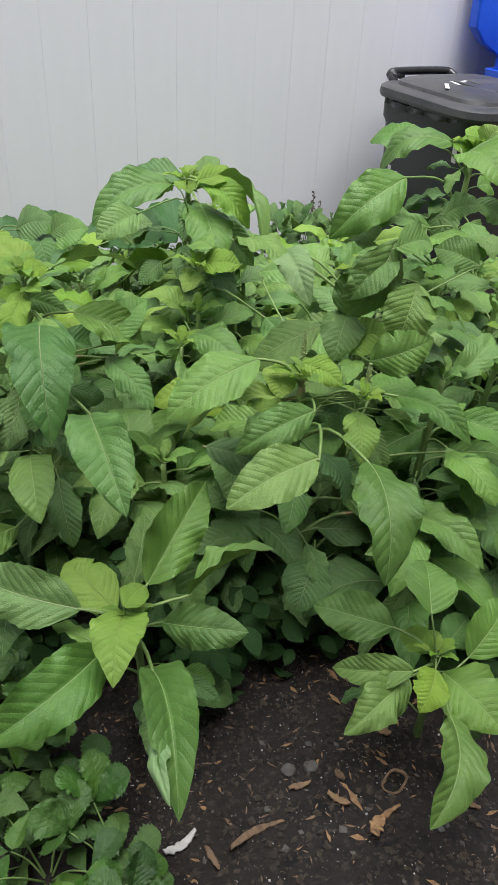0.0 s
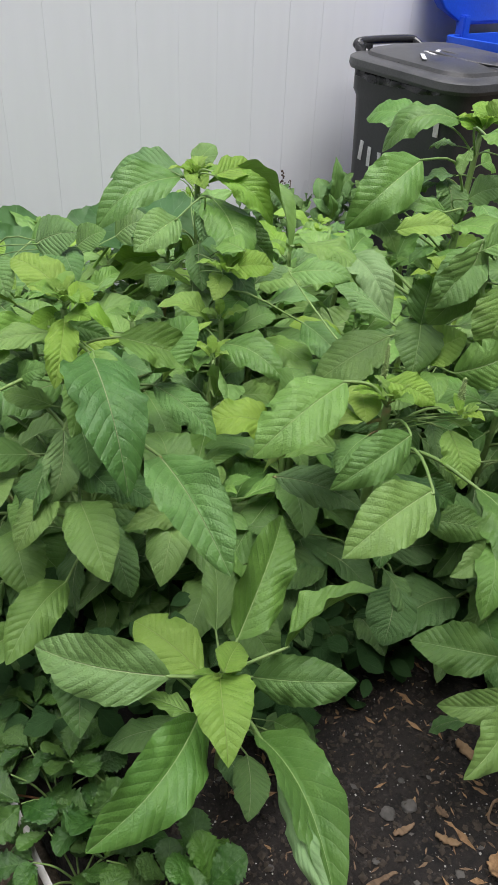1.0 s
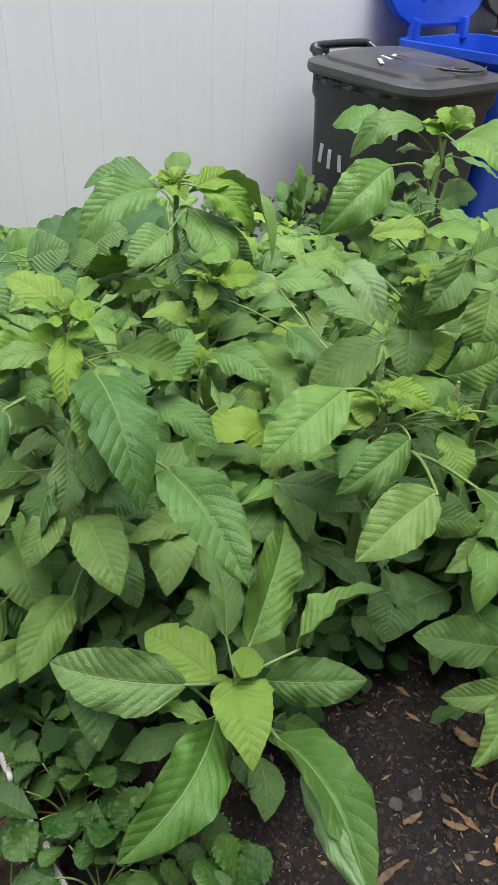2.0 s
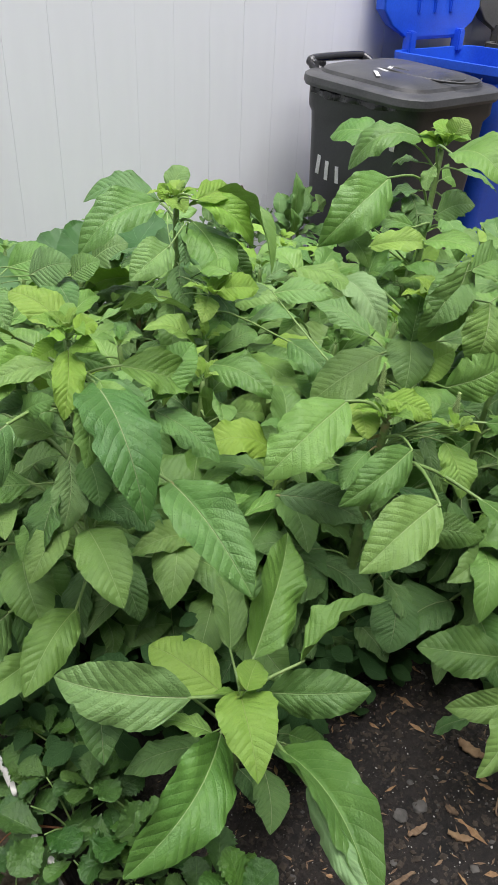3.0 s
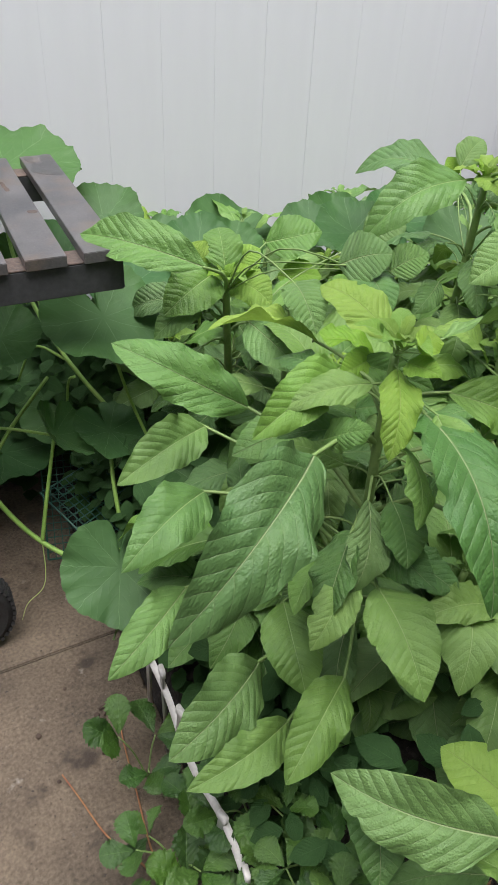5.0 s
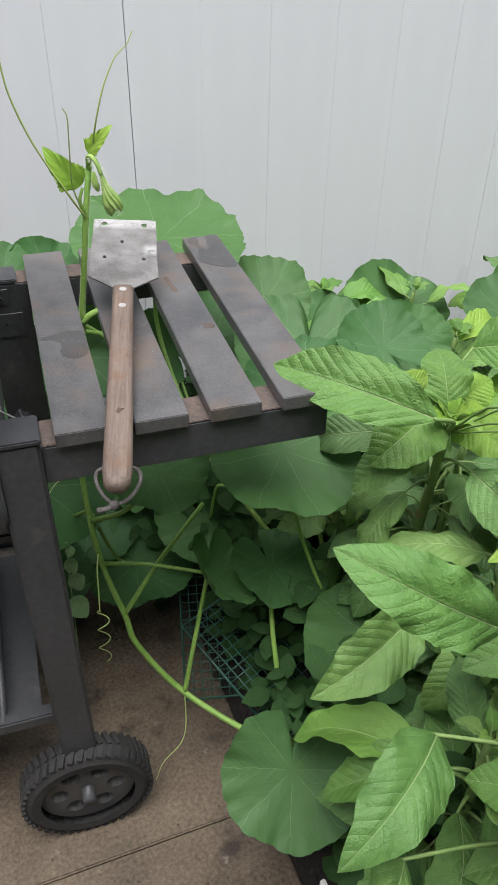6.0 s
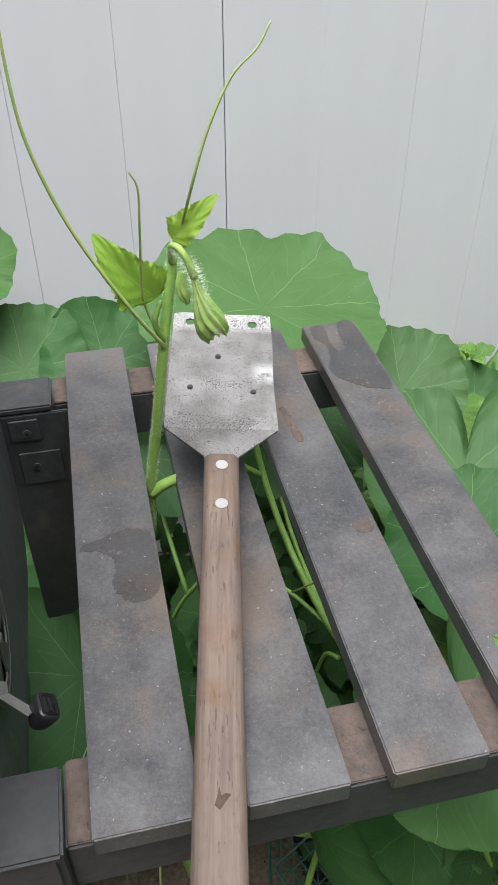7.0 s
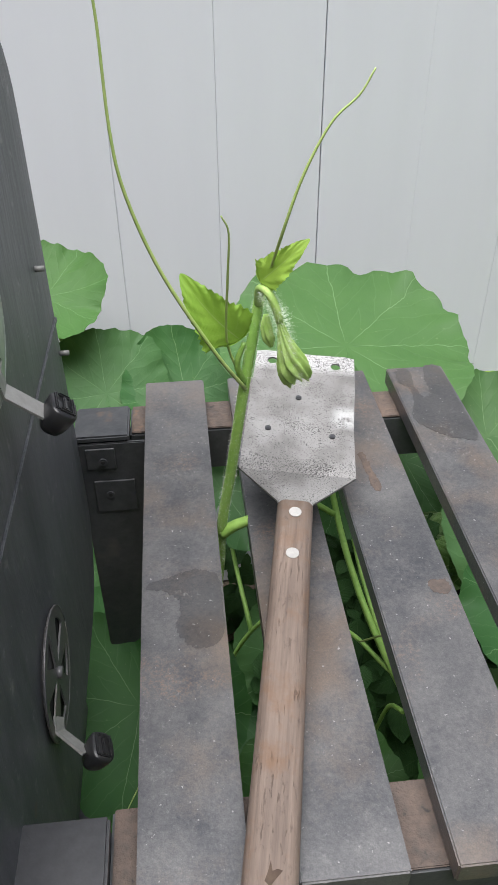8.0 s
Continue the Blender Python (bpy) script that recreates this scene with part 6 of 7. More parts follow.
vine = new("squash_vine")
squash_leaf(vine, (-0.030, 1.275, 0.803), 0.345, (0.02, -0.20, 0.97), (0.05, 0.9, 0.2), 0, 0.1)
squash_leaf(vine, (0.225, 1.06, 0.600), 0.30, (-0.05, -0.45, 0.9), (-0.3, -0.8, 0), 1)
squash_leaf(vine, (0.190, 1.22, 0.655), 0.20, (-0.1, -0.5, 0.85), (0.1, 0.9, 0.2), 2)
squash_leaf(vine, (0.600, 1.34, 0.480), 0.28, (-0.1, -0.6, 0.8), (0.2, 0.9, 0.3), 3)
squash_leaf(vine, (-0.000, 0.664, 0.675), 0.235, (0.0, -0.45, 0.9), (0.1, -1, -0.2), 4)
squash_leaf(vine, (-0.195, 0.705, 0.650), 0.155, (-0.05, -0.3, 0.95), (0.1, -1, -0.2), 0)
squash_leaf(vine, (-0.262, 1.35, 0.705), 0.19, (-0.05, -0.65, 0.75), (-0.1, 0.9, 0.3), 1)
squash_leaf(vine, (-0.385, 1.35, 0.715), 0.19, (0.05, -0.65, 0.75), (-0.1, 0.9, 0.3), 2)
squash_leaf(vine, (-0.460, 1.42, 0.850), 0.17, (0.05, -0.5, 0.85), (0.9, 0.1, 0.1), 3)
squash_leaf(vine, (-0.104, 0.340, 0.324), 0.205, (-0.15, -0.68, 0.70), (-0.25, -0.5, -0.8), 4)
squash_leaf(vine, (-0.120, 0.700, 0.400), 0.15, (0.6, -0.25, 0.6), (0.4, -0.8, 0.0), 1, 0.9)
squash_leaf(vine, (0.000, 0.690, 0.380), 0.16, (0.2, -0.3, 0.9), (0.3, -0.9, -0.2), 2)
squash_leaf(vine, (0.141, 0.518, 0.308), 0.26, (-0.15, -0.5, 0.85), (-0.1, -0.9, -0.3), 3)
squash_leaf(vine, (0.740, 1.08, 0.600), 0.18, (-0.1, -0.35, 0.9), (0.3, 0.7, 0.5), 0)
squash_leaf(vine, (0.450, 1.02, 0.600), 0.18, (-0.1, -0.6, 0.7), (-0.1, 0.8, 0.4), 1)
squash_leaf(vine, (0.330, 0.93, 0.660), 0.18, (-0.1, -0.5, 0.8), (-0.3, 0.6, 0.3), 2)
squash_leaf(vine, (0.900, 1.20, 0.560), 0.18, (-0.2, -0.6, 0.7), (-0.2, 0.8, 0.4), 3)
squash_leaf(vine, (0.400, 1.30, 0.480), 0.22, (-0.1, -0.6, 0.7), (0.2, 0.8, 0.4), 4)
squash_leaf(vine, (-0.200, 0.980, 0.180), 0.23, (0.0, -0.2, 0.95), (0.4, -0.6, -0.1), 4)
squash_leaf(vine, (-0.020, 1.000, 0.240), 0.24, (0.0, -0.3, 0.95), (0.3, -0.7, -0.1), 0)
squash_leaf(vine, (-0.110, 1.140, 0.280), 0.22, (0.0, -0.3, 0.95), (0.2, 0.7, -0.1), 1)
squash_leaf(vine, (-0.280, 1.100, 0.220), 0.22, (0.0, -0.3, 0.95), (-0.2, -0.7, -0.1), 2)
squash_leaf(vine, (0.115, 1.345, 0.520), 0.22, (0.0, -0.4, 0.9), (0.3, 0.6, -0.1), 4)
squash_leaf(vine, (-0.360, 1.380, 0.330), 0.24, (0.0, -0.4, 0.9), (0.3, 0.6, -0.1), 3)
squash_leaf(vine, (-0.440, 0.960, 0.230), 0.26, (0.1, -0.3, 0.95), (-0.3, 0.6, -0.1), 0)
squash_leaf(vine, (-0.470, 1.180, 0.260), 0.26, (0.1, -0.4, 0.9), (0.3, 0.6, -0.1), 1)
squash_leaf(vine, (-0.370, 1.200, 0.210), 0.24, (0.1, -0.4, 0.9), (-0.3, -0.6, -0.1), 2)
squash_leaf(vine, (0.864, 0.840, 0.685), 0.21, (-0.1, -0.35, 0.9), (0.2, 0.8, 0.2), 0)
squash_leaf(vine, (0.702, 0.826, 0.688), 0.19, (-0.1, -0.35, 0.9), (0.2, 0.8, 0.2), 0)
squash_leaf(vine, (0.933, 0.694, 0.681), 0.19, (-0.1, -0.35, 0.9), (0.2, 0.8, 0.2), 0)
squash_leaf(vine, (0.150, 0.900, 0.620), 0.24, (0.0, -0.35, 0.95), (0.3, -0.7, -0.1), 2)
squash_leaf(vine, (-0.372, 0.949, 0.480), 0.27, (0.05, -0.40, 0.9), (-0.2, -0.9, -0.1), 3)
squash_leaf(vine, (-0.015, 1.286, 0.534), 0.20, (0.0, -0.5, 0.85), (-0.2, 0.8, 0.1), 2)
squash_leaf(vine, (-0.218, 1.295, 0.545), 0.24, (0.0, -0.5, 0.85), (0.2, 0.8, 0.1), 1)

stems = tube([(0.12, 0.44, 0.13), (0.14, 0.50, 0.2), (0.141, 0.518, 0.308)], 0.005, 0.004, 7, 6)
stems = tube([(0.05, 0.40, 0.125), (-0.08, 0.515, 0.13), (-0.193, 0.632, 0.171), (-0.262, 0.690, 0.270), (-0.275, 0.720, 0.330), (-0.300, 0.780, 0.440), (-0.300, 0.850, 0.60), (-0.268, 0.880, 0.77), (-0.262, 0.872, 0.861), (-0.252, 0.868, 0.93), (-0.239, 0.867, 1.019), (-0.221, 0.894, 1.088)], 0.0060, 0.0046, 8, 6, bm=stems)
for pts, r in ((((-0.193, 0.632, 0.171), (-0.165, 0.655, 0.27), (-0.120, 0.700, 0.400)), 0.005), (((-0.275, 0.720, 0.33), (-0.20, 0.74, 0.42), (-0.10, 0.78, 0.50)), 0.005),
               (((-0.295, 0.77, 0.42), (-0.22, 0.73, 0.43), (-0.12, 0.70, 0.402)), 0.004), (((-0.03, 0.52, 0.13), (-0.02, 0.62, 0.28), (0.0, 0.69, 0.378)), 0.0055),
               (((-0.03, 0.48, 0.13), (-0.07, 0.46, 0.25), (-0.104, 0.340, 0.324)), 0.005), (((0.02, 0.42, 0.125), (0.2, 0.6, 0.14), (0.3, 0.9, 0.16), (0.5, 1.25, 0.2)), 0.007),
               (((0.25, 0.75, 0.15), (0.22, 0.95, 0.4), (0.225, 1.06, 0.60)), 0.006), (((0.28, 0.85, 0.16), (0.2, 1.1, 0.4), (0.19, 1.22, 0.655)), 0.006), (((0.4, 1.1, 0.18), (0.55, 1.3, 0.33), (0.6, 1.34, 0.48)), 0.006),
               (((0.15, 0.55, 0.14), (0.05, 0.65, 0.45), (-0.000, 0.664, 0.675)), 0.004), (((-0.30, 0.80, 0.5), (-0.25, 0.74, 0.56), (-0.195, 0.705, 0.650)), 0.005),
               (((0.2, 0.62, 0.14), (0.0, 1.0, 0.4), (-0.05, 1.25, 0.60), (-0.030, 1.275, 0.803)), 0.006), (((-0.05, 1.2, 0.55), (-0.2, 1.30, 0.62), (-0.262, 1.35, 0.705)), 0.005), (((-0.15, 1.28, 0.6), (-0.3, 1.31, 0.64), (-0.385, 1.35, 0.715)), 0.005),
               (((-0.3, 1.33, 0.66), (-0.42, 1.38, 0.74), (-0.46, 1.42, 0.85)), 0.004), (((0.45, 1.2, 0.2), (0.68, 1.12, 0.45), (0.74, 1.08, 0.600)), 0.005), (((0.4, 1.1, 0.18), (0.45, 1.05, 0.4), (0.45, 1.02, 0.60)), 0.005),
               (((0.3, 0.9, 0.16), (0.33, 0.93, 0.45), (0.33, 0.93, 0.66)), 0.005), (((0.5, 1.25, 0.2), (0.85, 1.22, 0.38), (0.90, 1.2, 0.56)), 0.005), (((0.4, 1.1, 0.18), (0.4, 1.28, 0.35), (0.4, 1.30, 0.48)), 0.005),
               (((-0.3, 0.83, 0.5), (-0.34, 0.90, 0.44), (-0.372, 0.949, 0.48)), 0.004), (((-0.2, 1.1, 0.42), (-0.21, 1.2, 0.47), (-0.218, 1.295, 0.545)), 0.004), (((0.0, 1.0, 0.4), (-0.01, 1.15, 0.45), (-0.015, 1.286, 0.534)), 0.004), (((-0.3, 0.83, 0.5), (-0.25, 0.92, 0.28), (-0.20, 0.98, 0.18)), 0.004), (((0.0, 0.95, 0.38), (-0.01, 0.98, 0.35), (-0.02, 1.0, 0.24)), 0.004),
               (((0.0, 1.0, 0.4), (-0.06, 1.1, 0.40), (-0.11, 1.14, 0.28)), 0.004), (((-0.08, 1.1, 0.5), (-0.2, 1.1, 0.42), (-0.28, 1.10, 0.22)), 0.004), (((0.4, 1.1, 0.18), (0.632, 0.970, 0.420), (0.864, 0.840, 0.685)), 0.005), (((0.4, 1.1, 0.18), (0.551, 0.963, 0.420), (0.702, 0.826, 0.688)), 0.005), (((0.4, 1.1, 0.18), (0.667, 0.897, 0.420), (0.933, 0.694, 0.681)), 0.005), (((0.15, 0.7, 0.2), (0.15, 0.85, 0.45), (0.15, 0.90, 0.62)), 0.005)):
    stems = tube(pts, r, r * 0.8, 7, 6, bm=stems)
part("stem", stems, vine_green, vine, "green bristly hollow vine stem")


def tendril(points, r=0.0016, curl=None):
    pts = [Vector(q) for q in points]
    if curl:
        turns, rad = curl
        end, d = pts[-1], (pts[-1] - pts[-2]).normalized()
        s = d.orthogonal().normalized()
        o = d.cross(s)
        for k in range(turns * 8):
            a = k * math.pi / 4
            pts.append(end + d * (0.004 * k) + rad * (math.cos(a) - 1) * s + rad * math.sin(a) * o)
    part("tendril", tube(pts, r, r * 0.45, 5, 6), tendril_mat, vine)


tendril([(-0.239, 0.862, 1.019), (-0.263, 0.846, 1.062), (-0.299, 0.845, 1.130), (-0.319, 0.845, 1.187), (-0.325, 0.845, 1.230), (-0.326, 0.845, 1.300), (-0.333, 0.845, 1.345)], 0.0018)
tendril([(-0.221, 0.890, 1.085), (-0.214, 0.850, 1.150), (-0.203, 0.845, 1.188), (-0.191, 0.845, 1.214), (-0.180, 0.845, 1.231), (-0.165, 0.845, 1.244), (-0.156, 0.845, 1.259)], 0.0014)
tendril([(-0.243, 0.866, 1.03), (-0.254, 0.855, 1.07), (-0.2545, 0.835, 1.13), (-0.254, 0.827, 1.165), (-0.259, 0.825, 1.178)], 0.0013)
tendril([(-0.300, 0.780, 0.44), (-0.31, 0.74, 0.44), (-0.315, 0.72, 0.41), (-0.32, 0.70, 0.38)], 0.0014, (3, 0.010))
tendril([(-0.193, 0.632, 0.171), (-0.20, 0.61, 0.10), (-0.215, 0.60, 0.06), (-0.255, 0.58, 0.05), (-0.275, 0.57, 0.015)], 0.0013)
tendril([(-0.30, 0.84, 0.58), (-0.35, 0.80, 0.60), (-0.39, 0.76, 0.565)], 0.0014)
tendril([(-0.10, 0.9, 0.62), (-0.08, 0.86, 0.68), (-0.07, 0.84, 0.70)], 0.0013, (2, 0.009))
# shoot tip above the shelf: two young leaves, a folded bud leaf, a side stub
leaf(vine, (-0.243, 0.860, 1.066), (-0.286, 0.868, 1.121), 0.052, vine_young, 0.1, 0.5, kind="jagged", face=(-0.3, -0.85, 0.45))
leaf(vine, (-0.225, 0.872, 1.108), (-0.190, 0.860, 1.144), 0.032, vine_young, 0.1, 0.4, kind="jagged", face=(-0.3, -0.9, 0.35))


def folded_bud(points, radii, ridges, name, label, fringe=0.0):
    """A young leaf still folded like a fan: sharp pleats along points, its toothed margin hanging free at the end."""
    line = smooth_path(points, 4)
    rows, n, last = [], 8 * ridges, len(line) - 1
    for i, q in enumerate(line):
        f = i / last * (len(radii) - 1)
        k0 = min(int(f), len(radii) - 2)
        r = radii[k0] + (radii[k0 + 1] - radii[k0]) * (f - k0)
        d = (line[min(i + 1, last)] - line[max(i - 1, 0)]).normalized()
        s = (Vector((1, 0, 0)) - d * d.x).normalized()
        o = d.cross(s)
        row = []
        for k in range(n):
            a = 2 * math.pi * k / n
            saw = abs(((k + 0.6 * i) % 8) / 4 - 1)
            rr = r * (0.66 + 0.50 * saw)
            hang = fringe * (i / last) ** 3 * (saw + 0.5 * math.sin(2.3 * a + 1))
            row.append(q + rr * math.cos(a) * s + 0.55 * rr * math.sin(a) * o + hang * d)
        rows.append(row)
    part(name, loft(rows), vine_bud, vine, label)


folded_bud([(-0.213, 0.858, 1.084), (-0.211, 0.857, 1.076), (-0.209, 0.856, 1.067), (-0.206, 0.855, 1.056), (-0.203, 0.855, 1.046), (-0.201, 0.855, 1.040), (-0.199, 0.856, 1.034), (-0.197, 0.857, 1.029)],
           (0.0024, 0.0030, 0.0046, 0.0080, 0.0112, 0.0122, 0.0118, 0.0085), 9, "folded_leaf", "pale furry young leaf still folded and hanging", 0.006)
folded_bud([(-0.221, 0.868, 1.082), (-0.221, 0.866, 1.073), (-0.219, 0.865, 1.062), (-0.217, 0.865, 1.054)], (0.002, 0.0045, 0.005, 0.0015), 5, "flower_bud", "tiny green flower bud")
part("young_stalk", tube([(-0.239, 0.866, 1.022), (-0.246, 0.858, 1.045), (-0.240, 0.858, 1.064)], 0.0032, 0.002, 6, 5), vine_green, vine)
part("bud", tube([(-0.224, 0.888, 1.082), (-0.225, 0.876, 1.100), (-0.221, 0.864, 1.103), (-0.216, 0.859, 1.094), (-0.212, 0.858, 1.080)], 0.0034, 0.0032, 8, 5), vine_bud, vine, "furry bent shoot tip")
part("side_shoot", tube([(-0.262, 0.872, 0.850), (-0.250, 0.868, 0.862), (-0.236, 0.866, 0.869)], 0.0062, 0.0050, 7, 5), vine_green, vine)
hair = bmesh.new()
hr = random.Random(3)
shoot = smooth_path([(-0.268, 0.880, 0.77), (-0.262, 0.872, 0.861), (-0.252, 0.868, 0.93), (-0.239, 0.867, 1.019), (-0.221, 0.894, 1.088)], 40)
pod = smooth_path([(-0.221, 0.866, 1.100), (-0.213, 0.858, 1.085), (-0.207, 0.855, 1.060), (-0.200, 0.855, 1.036), (-0.194, 0.857, 1.022)], 12)
for k in range(4200):
    on_pod = k % 3 == 0
    q = pod[hr.randrange(len(pod))] if on_pod else shoot[hr.randrange(len(shoot))]
    a = hr.uniform(0, 6.283)
    d = Vector((math.cos(a), math.sin(a), hr.uniform(-0.3, 0.3))).normalized()
    s0 = d.orthogonal().normalized() * 0.00006
    e = q + d * (hr.uniform(0.0075, 0.0125) if on_pod else hr.uniform(0.0058, 0.0078))
    hair.faces.new([hair.verts.new(v) for v in (q + d * 0.004 - s0, q + d * 0.004 + s0, e)])
tagged(part("bristle", hair, hair_mat, vine, "fine pale hairs along the shoot"), kind="stuff")
tagged(vine, "squash vine with round lobed leaves and tendrils climbing through the shelf", "vine")


# ---------------------------------------------------------------- green netting under the shelf
def netting():
    e = new("garden_netting")
    cell, n, m = 0.0185, 15, 16
    for x0, y0, z0, tilt, turn in ((-0.175, 0.70, 0.045, 28, -14), (-0.045, 0.50, 0.115, 18, 24)):
        bm = bmesh.new()
        base = pose(x0, y0, z0, tilt, 0, turn)
        for k in range(n + 1):
            bm = tube([(k * cell, 0, 0), (k * cell, m * cell / 2, 0.004 * math.sin(k)), (k * cell, m * cell, 0)], 0.0014, 0.0014, 4, 3, bm=bm)
        for k in range(m + 1):
            bm = tube([(0, k * cell, 0), (n * cell / 2, k * cell, 0.004 * math.sin(k)), (n * cell, k * cell, 0)], 0.0014, 0.0014, 4, 3, bm=bm)
        piece = part("net_panel", moved(bm, base), net_mat, e)
        border = tube([(0, 0, 0), (n * cell, 0, 0), (n * cell, m * cell, 0), (0, m * cell, 0), (0, 0, 0)], 0.0028, 0.0028, 5, 1)
        part("border", moved(border, base), net_mat, piece)
    return tagged(e, "green plastic garden netting half hidden under squash leaves", "netting")


netting()


# ---------------------------------------------------------------- chips, grit and litter on the soil
def litter(name, label, category, mat, n, s0, s1, long, area, seed):
    rnd = random.Random(seed)
    verts, faces = [], []
    for _ in range(n):
        x, y = rnd.uniform(area[0], area[1]), rnd.uniform(area[2], area[3])
        s = rnd.uniform(s0, s1) * (0.6 + 0.8 * rnd.random() ** 3)
        turn = Matrix.Rotation(rnd.uniform(0, 6.28), 3, "Z") @ Matrix.Rotation(rnd.uniform(-0.5, 0.5), 3, "X")
        c = Vector((x, y, soil_height(x, y) + 0.25 * s))
        k0 = len(verts)
        for dx, dy, dz in ((-1, 0, 0), (0, -1, 0), (1, 0, 0), (0, 1, 0), (0.1, 0, 0.75), (0, 0.1, -0.75)):
            q = turn @ Vector((dx * s * long * rnd.uniform(0.7, 1.2), dy * s * rnd.uniform(0.5, 1.1), dz * s * rnd.uniform(0.5, 1.0) / max(1, long * 0.7)))
            verts.append((c + q)[:])
        for a, b in ((0, 1), (1, 2), (2, 3), (3, 0)):
            faces.append((k0 + a, k0 + b, k0 + 4))
            faces.append((k0 + b, k0 + a, k0 + 5))
    me = bpy.data.meshes.new(name)
    me.from_pydata(verts, [], faces)
    me.materials.append(mat)
    tagged(new(name, me), label, category, kind="stuff")


FRONT = (0.10, 1.4, -1.1, -0.30)
litter("grit", "pale grit and perlite specks scattered on the soil", "grit", perlite_mat, 2800, 0.0006, 0.0024, 1.0, FRONT, 1)
litter("crumbs", "dark soil crumbs lying on the bed", "soil", crumb_mat, 7000, 0.0020, 0.0085, 1.1, FRONT, 2)
litter("gravel", "small grey pebbles on the soil", "gravel", stone_mat, 420, 0.002, 0.008, 1.3, FRONT, 3)
litter("splinters", "pale wood splinters strewn over the soil", "wood chips", pale_bark, 420, 0.0020, 0.0075, 2.6, FRONT, 6)
litter("bark", "thin brown wood shreds strewn over the soil", "wood chips", chip_mat, 900, 0.0012, 0.0040, 3.6, FRONT, 4)


def chip(x, y, long, wide, turn, mat, name, label, category, seed, curl=0.2):
    rnd = random.Random(seed)
    rows = []
    z = soil_height(x, y)
    lean = rnd.uniform(-0.12, 0.12) * long
    for k in range(17):
        f = k / 16
        w = wide * (0.35 + 0.65 * math.sin(math.pi * min(1, 0.12 + f * 0.86))) * rnd.uniform(0.62, 1.15) / 2
        h = 0.0024 * rnd.uniform(0.6, 1.4)
        zz = 0.006 + curl * long * (f - 0.5) ** 2
        side = lean * math.sin(3 * f) + rnd.uniform(-0.06, 0.06) * wide
        rows.append([Vector((q.x + side, (f - 0.5) * long + rnd.uniform(-0.3, 0.3) * long / 16, q.y + zz + rnd.uniform(-0.0008, 0.0008))) for q in ring(-w, w, -h, h, h * 0.6, 0, 2)][::-1])
    bm = moved(loft(rows), pose(x, y, z, rnd.uniform(-4, 4), rnd.uniform(-8, 8), turn))
    tagged(part(name, bm, mat), label, category, group="wood pieces on the soil")


chip(0.321, -0.736, 0.110, 0.014, -89, chip_mat, "wood_stick", "split tan wood stick lying on dark soil", "stick", 1, 0.05)
chip(0.193, -0.681, 0.065, 0.018, -79, edging_mat, "plastic_scrap", "torn white plastic scrap lying on dark soil", "scrap", 2, 0.1)
chip(0.515, -0.828, 0.045, 0.026, -60, pale_bark, "curled_bark", "crumbled pale orange bark piece on the soil", "bark", 3, 0.7)
chip(0.550, -0.818, 0.050, 0.011, -82, pale_bark, "wood_chip", "pale orange wood chip on dark soil", "wood chip", 4, 0.3)
ring_pts = [(0.600 + 0.026 * math.cos(a) + 0.0015 * math.cos(3 * a), -0.768 + (0.017 + 0.003 * math.sin(2 * a)) * math.sin(a), soil_height(0.6, -0.768) + 0.010 + 0.006 * math.sin(a)) for a in [2 * math.pi * k / 14 for k in range(14)]]
tagged(part("curled_shaving", tube(ring_pts + ring_pts[:2], 0.0040, 0.0030, 6, 3, flat=0.5), chip_mat), "curled ring of brown wood shaving on the soil", "shaving")
chip(0.436, -0.690, 0.045, 0.012, -99, chip_mat, "wood_chip", "brown wood chip on dark soil", "wood chip", 5)
chip(0.485, -0.748, 0.045, 0.016, -145, dead_leaf, "wood_chip", "pale brown wood chip on dark soil", "wood chip", 6)
chip(0.649, -0.655, 0.058, 0.026, -172, dead_leaf, "dead_leaf", "shrivelled brown dead leaf on the soil", "leaf", 7, 0.8)
chip(0.548, -0.383, 0.039, 0.026, -136, dead_leaf, "dead_leaf", "shrivelled brown dead leaf in the shade", "leaf", 8, 0.6)
chip(0.233, -0.731, 0.046, 0.012, -175, chip_mat, "wood_chip", "brown wood chip on dark soil", "wood chip", 9)
chip(0.517, -0.707, 0.026, 0.014, -171, chip_mat, "wood_chip", "small brown wood chip on dark soil", "wood chip", 10)
chip(0.70, -0.86, 0.050, 0.012, 30, chip_mat, "wood_chip", "brown wood chip on dark soil", "wood chip", 11)
for x, y, r in ((0.434, -0.652, 0.014), (0.479, -0.662, 0.014), (0.208, -0.602, 0.006), (0.36, -0.70, 0.006), (0.46, -0.80, 0.008), (0.62, -0.88, 0.007), (0.50, -0.62, 0.006)):
    tagged(crumpled(x, y, soil_height(x, y) + r * 0.15, r, x * 50, stone_mat, "pebble", 0.25), "flat grey pebble lying on dark soil", "stone", group="pebbles")


def succulent(x, y, z, r, seed):
    rnd = random.Random(seed)
    p = plant("weed_clump")
    for k in range(34):
        a, up = k * 2.4, 0.15 + 1.6 * (k / 34)
        d = Vector((math.cos(a), math.sin(a), up)).normalized()
        b = Vector((x, y, z)) + Vector((0, 0, 0.12 * k / 34)) + d * 0.02 + Vector((rnd.uniform(-1, 1), rnd.uniform(-1, 1), 0)) * r * 0.5
        s = r * rnd.uniform(0.35, 0.6)
        leaf(p, b, b + d * s, s * 0.6, "dark", 0.1, 0.3, kind="round", face=(-0.3, -0.5, 1))
    grow_stem(p, [(x, y, 0.05), (x, y, z * 0.6), (x, y, z + 0.12)], 0.012, 0.006, "bushy dark green weed clump at the foot of the fence", "weed")


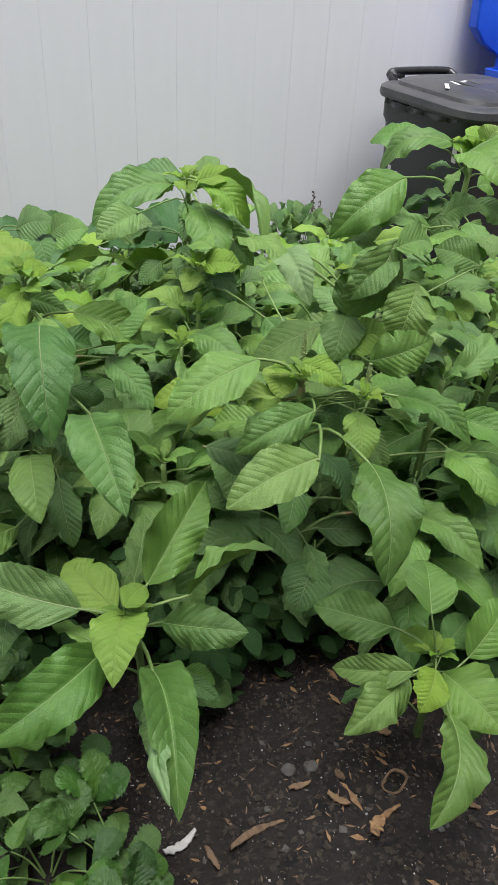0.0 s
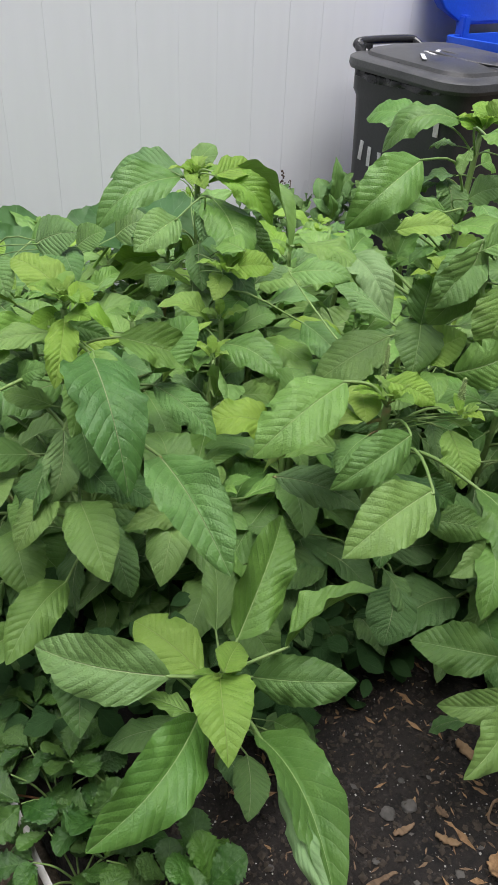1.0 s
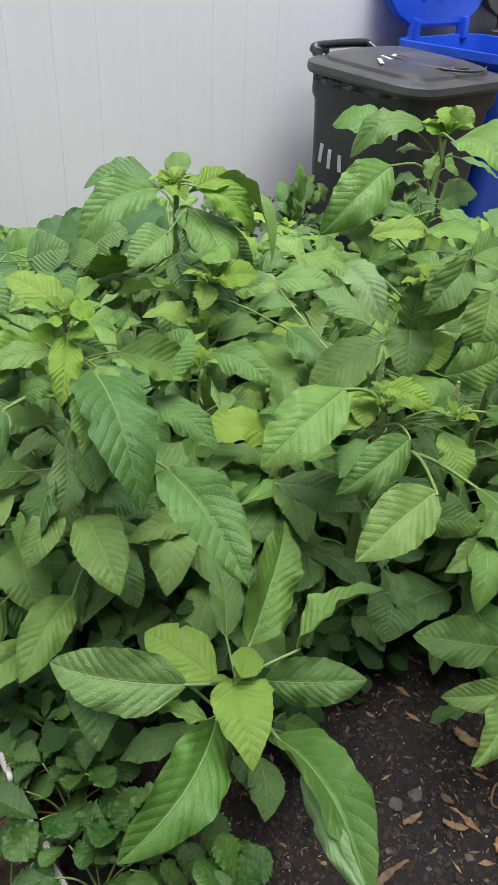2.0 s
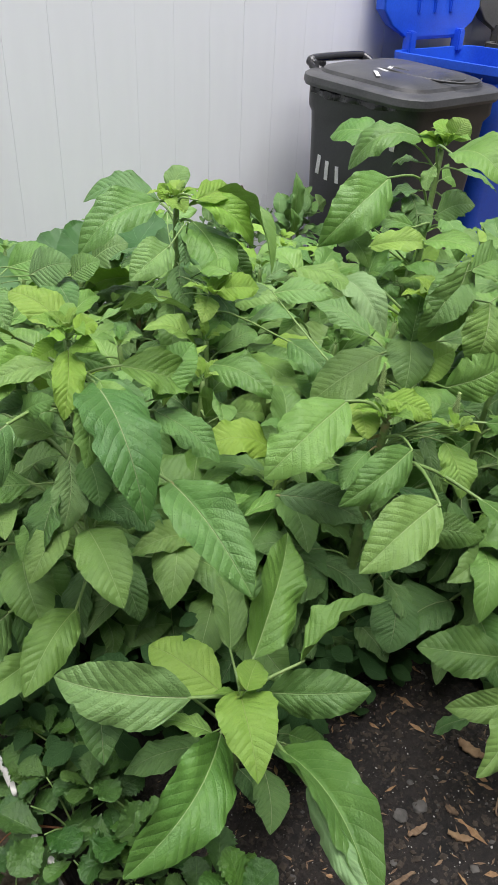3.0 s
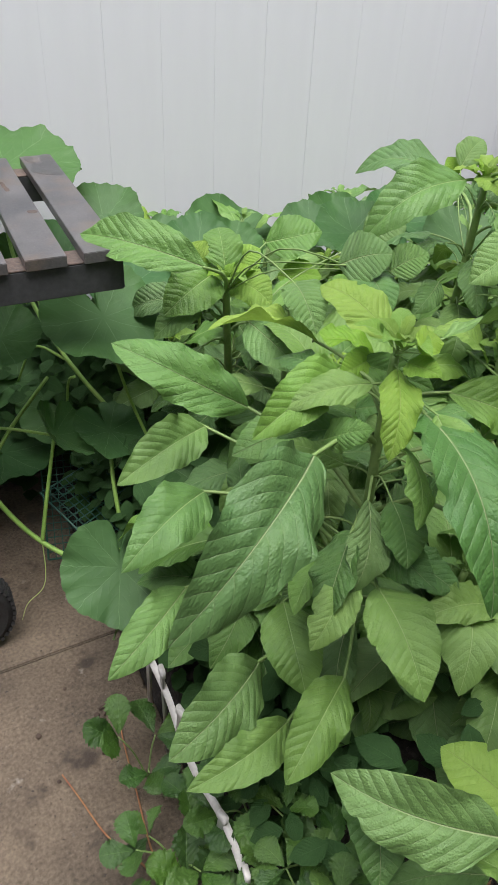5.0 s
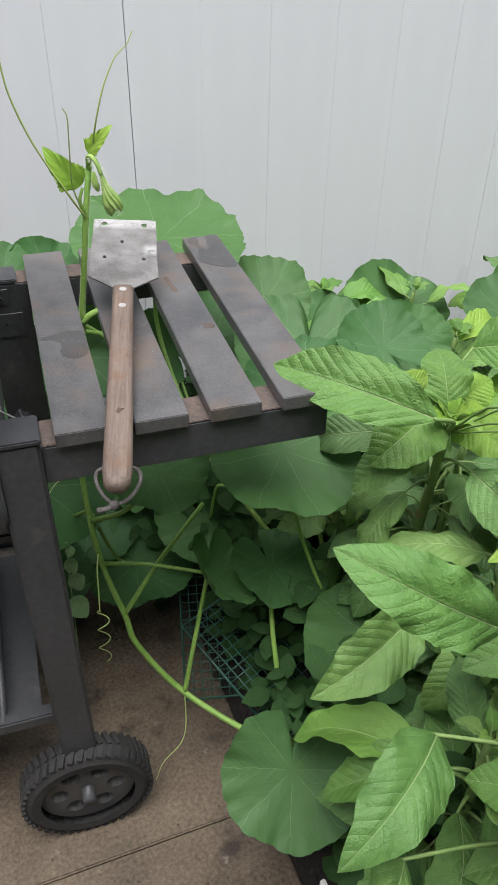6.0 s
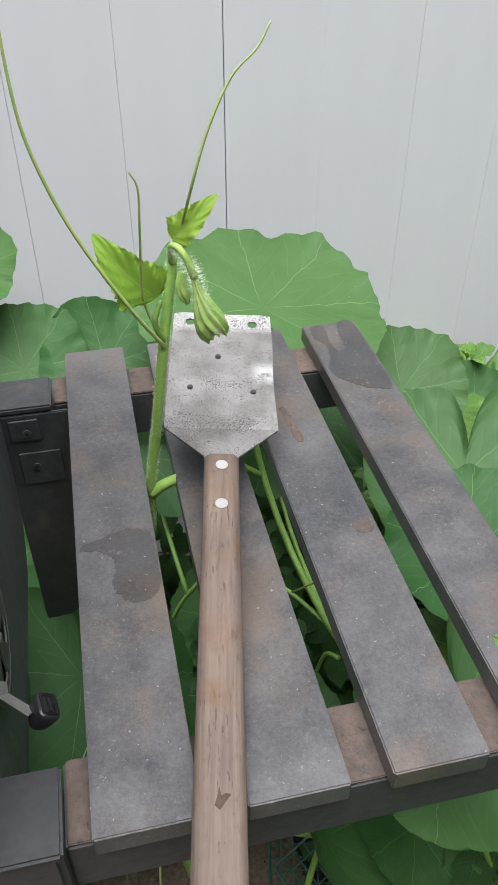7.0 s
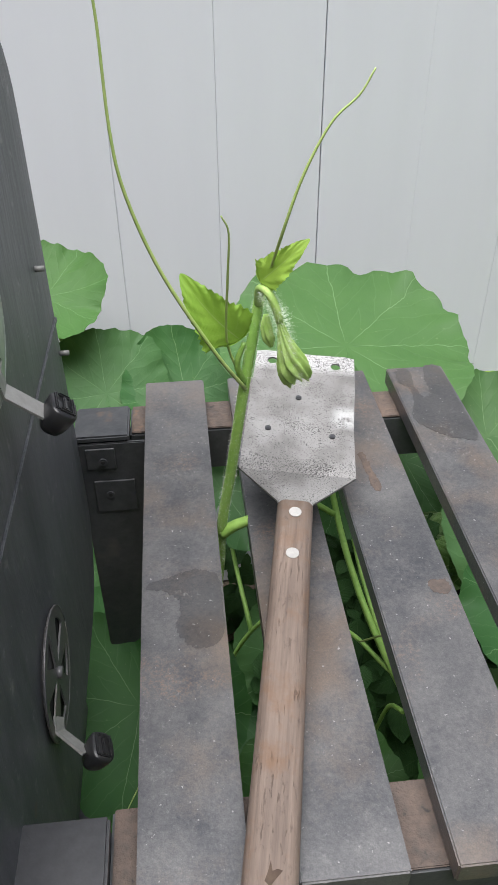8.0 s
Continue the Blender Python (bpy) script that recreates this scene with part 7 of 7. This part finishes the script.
succulent(1.90, 1.22, 0.40, 0.16, 1)
succulent(1.74, 1.34, 0.36, 0.14, 2)
succulent(1.55, 1.30, 0.40, 0.15, 3)


# a narrow-leaved weed by the black bin, dry seed heads at the fence, a small creeper by the cart's leg
dock = plant("narrow_weed")
leaf(dock, (1.800, 1.150, 0.525), (1.800, 1.150, 0.702), 0.046, "mid", 0.1, 0.3)
leaf(dock, (1.780, 1.140, 0.460), (1.740, 1.100, 0.580), 0.040, "mid", 0.15, 0.3)
leaf(dock, (1.805, 1.160, 0.440), (1.880, 1.180, 0.540), 0.042, "dark", 0.15, 0.3)
grow_stem(dock, [(1.80, 1.16, 0.08), (1.795, 1.155, 0.3), (1.80, 1.15, 0.525)], 0.006, 0.003, "narrow upright green weed beside the black bin", "weed")

heads = plant("seed_heads")
bm = None
hr = random.Random(21)
for k in range(9):
    x = 1.68 + 0.017 * k + hr.uniform(-0.01, 0.01)
    top = (x + hr.uniform(-0.03, 0.03), 1.45 + hr.uniform(-0.04, 0.04), 0.525 + hr.uniform(-0.05, 0.05))
    bm = tube([(x, 1.46, 0.09), (x, 1.455, 0.32), top], 0.0022, 0.0014, 5, 5, bm=bm)
    for j in range(10):
        knob = bmesh.new()
        bmesh.ops.create_icosphere(knob, subdivisions=1, radius=hr.uniform(0.003, 0.006))
        bm = joined(bm, moved(knob, Matrix.Translation((top[0] + hr.uniform(-0.008, 0.008), top[1] + hr.uniform(-0.008, 0.008), top[2] - 0.008 * j))))
part("stalk", bm, twig_mat, heads)
tagged(heads, "thin dark dry seed heads standing at the fence", "weed")

creeper = plant("small_creeper")
for b, t, w in (((-0.352, 0.800, 0.425), (-0.345, 0.780, 0.402), 0.026), ((-0.350, 0.800, 0.385), (-0.340, 0.778, 0.358), 0.032), ((-0.355, 0.800, 0.325), (-0.340, 0.775, 0.285), 0.042), ((-0.345, 0.800, 0.455), (-0.352, 0.785, 0.440), 0.018)):
    leaf(creeper, b, t, w, "pale", 0.05, 0.1, kind="round", face=(-0.2, -0.8, 0.5))
grow_stem(creeper, [(-0.37, 0.82, 0.0), (-0.362, 0.815, 0.2), (-0.352, 0.805, 0.46)], 0.0016, 0.0010, "small round-leaved creeper hanging beside the cart leg", "creeper", petiole=0.001)


# twigs and crumbs on the concrete
for pts in (((-0.188, 0.262, 0.005), (-0.165, 0.285, 0.010), (-0.148, 0.300, 0.006)), ((-0.192, 0.280, 0.005), (-0.172, 0.282, 0.009), (-0.140, 0.292, 0.005)), ((-0.215, 0.180, 0.004), (-0.200, 0.225, 0.005), (-0.188, 0.262, 0.004))):
    tagged(part("twig", tube(pts, 0.0034, 0.0018, 6, 5), twig_mat), "short dark dead twig lying on the concrete", "twig", group="twigs on the concrete")
for x, y, r in ((-0.200, 0.270, 0.006), (-0.318, 0.275, 0.006), (-0.308, 0.165, 0.004), (-0.24, 0.36, 0.004)):
    tagged(crumpled(x, y, r * 0.4, r, x * 90, twig_mat, "dirt_clod", 0.6), "small dark clod of dirt on the concrete", "dirt", group="dirt clods on the concrete")
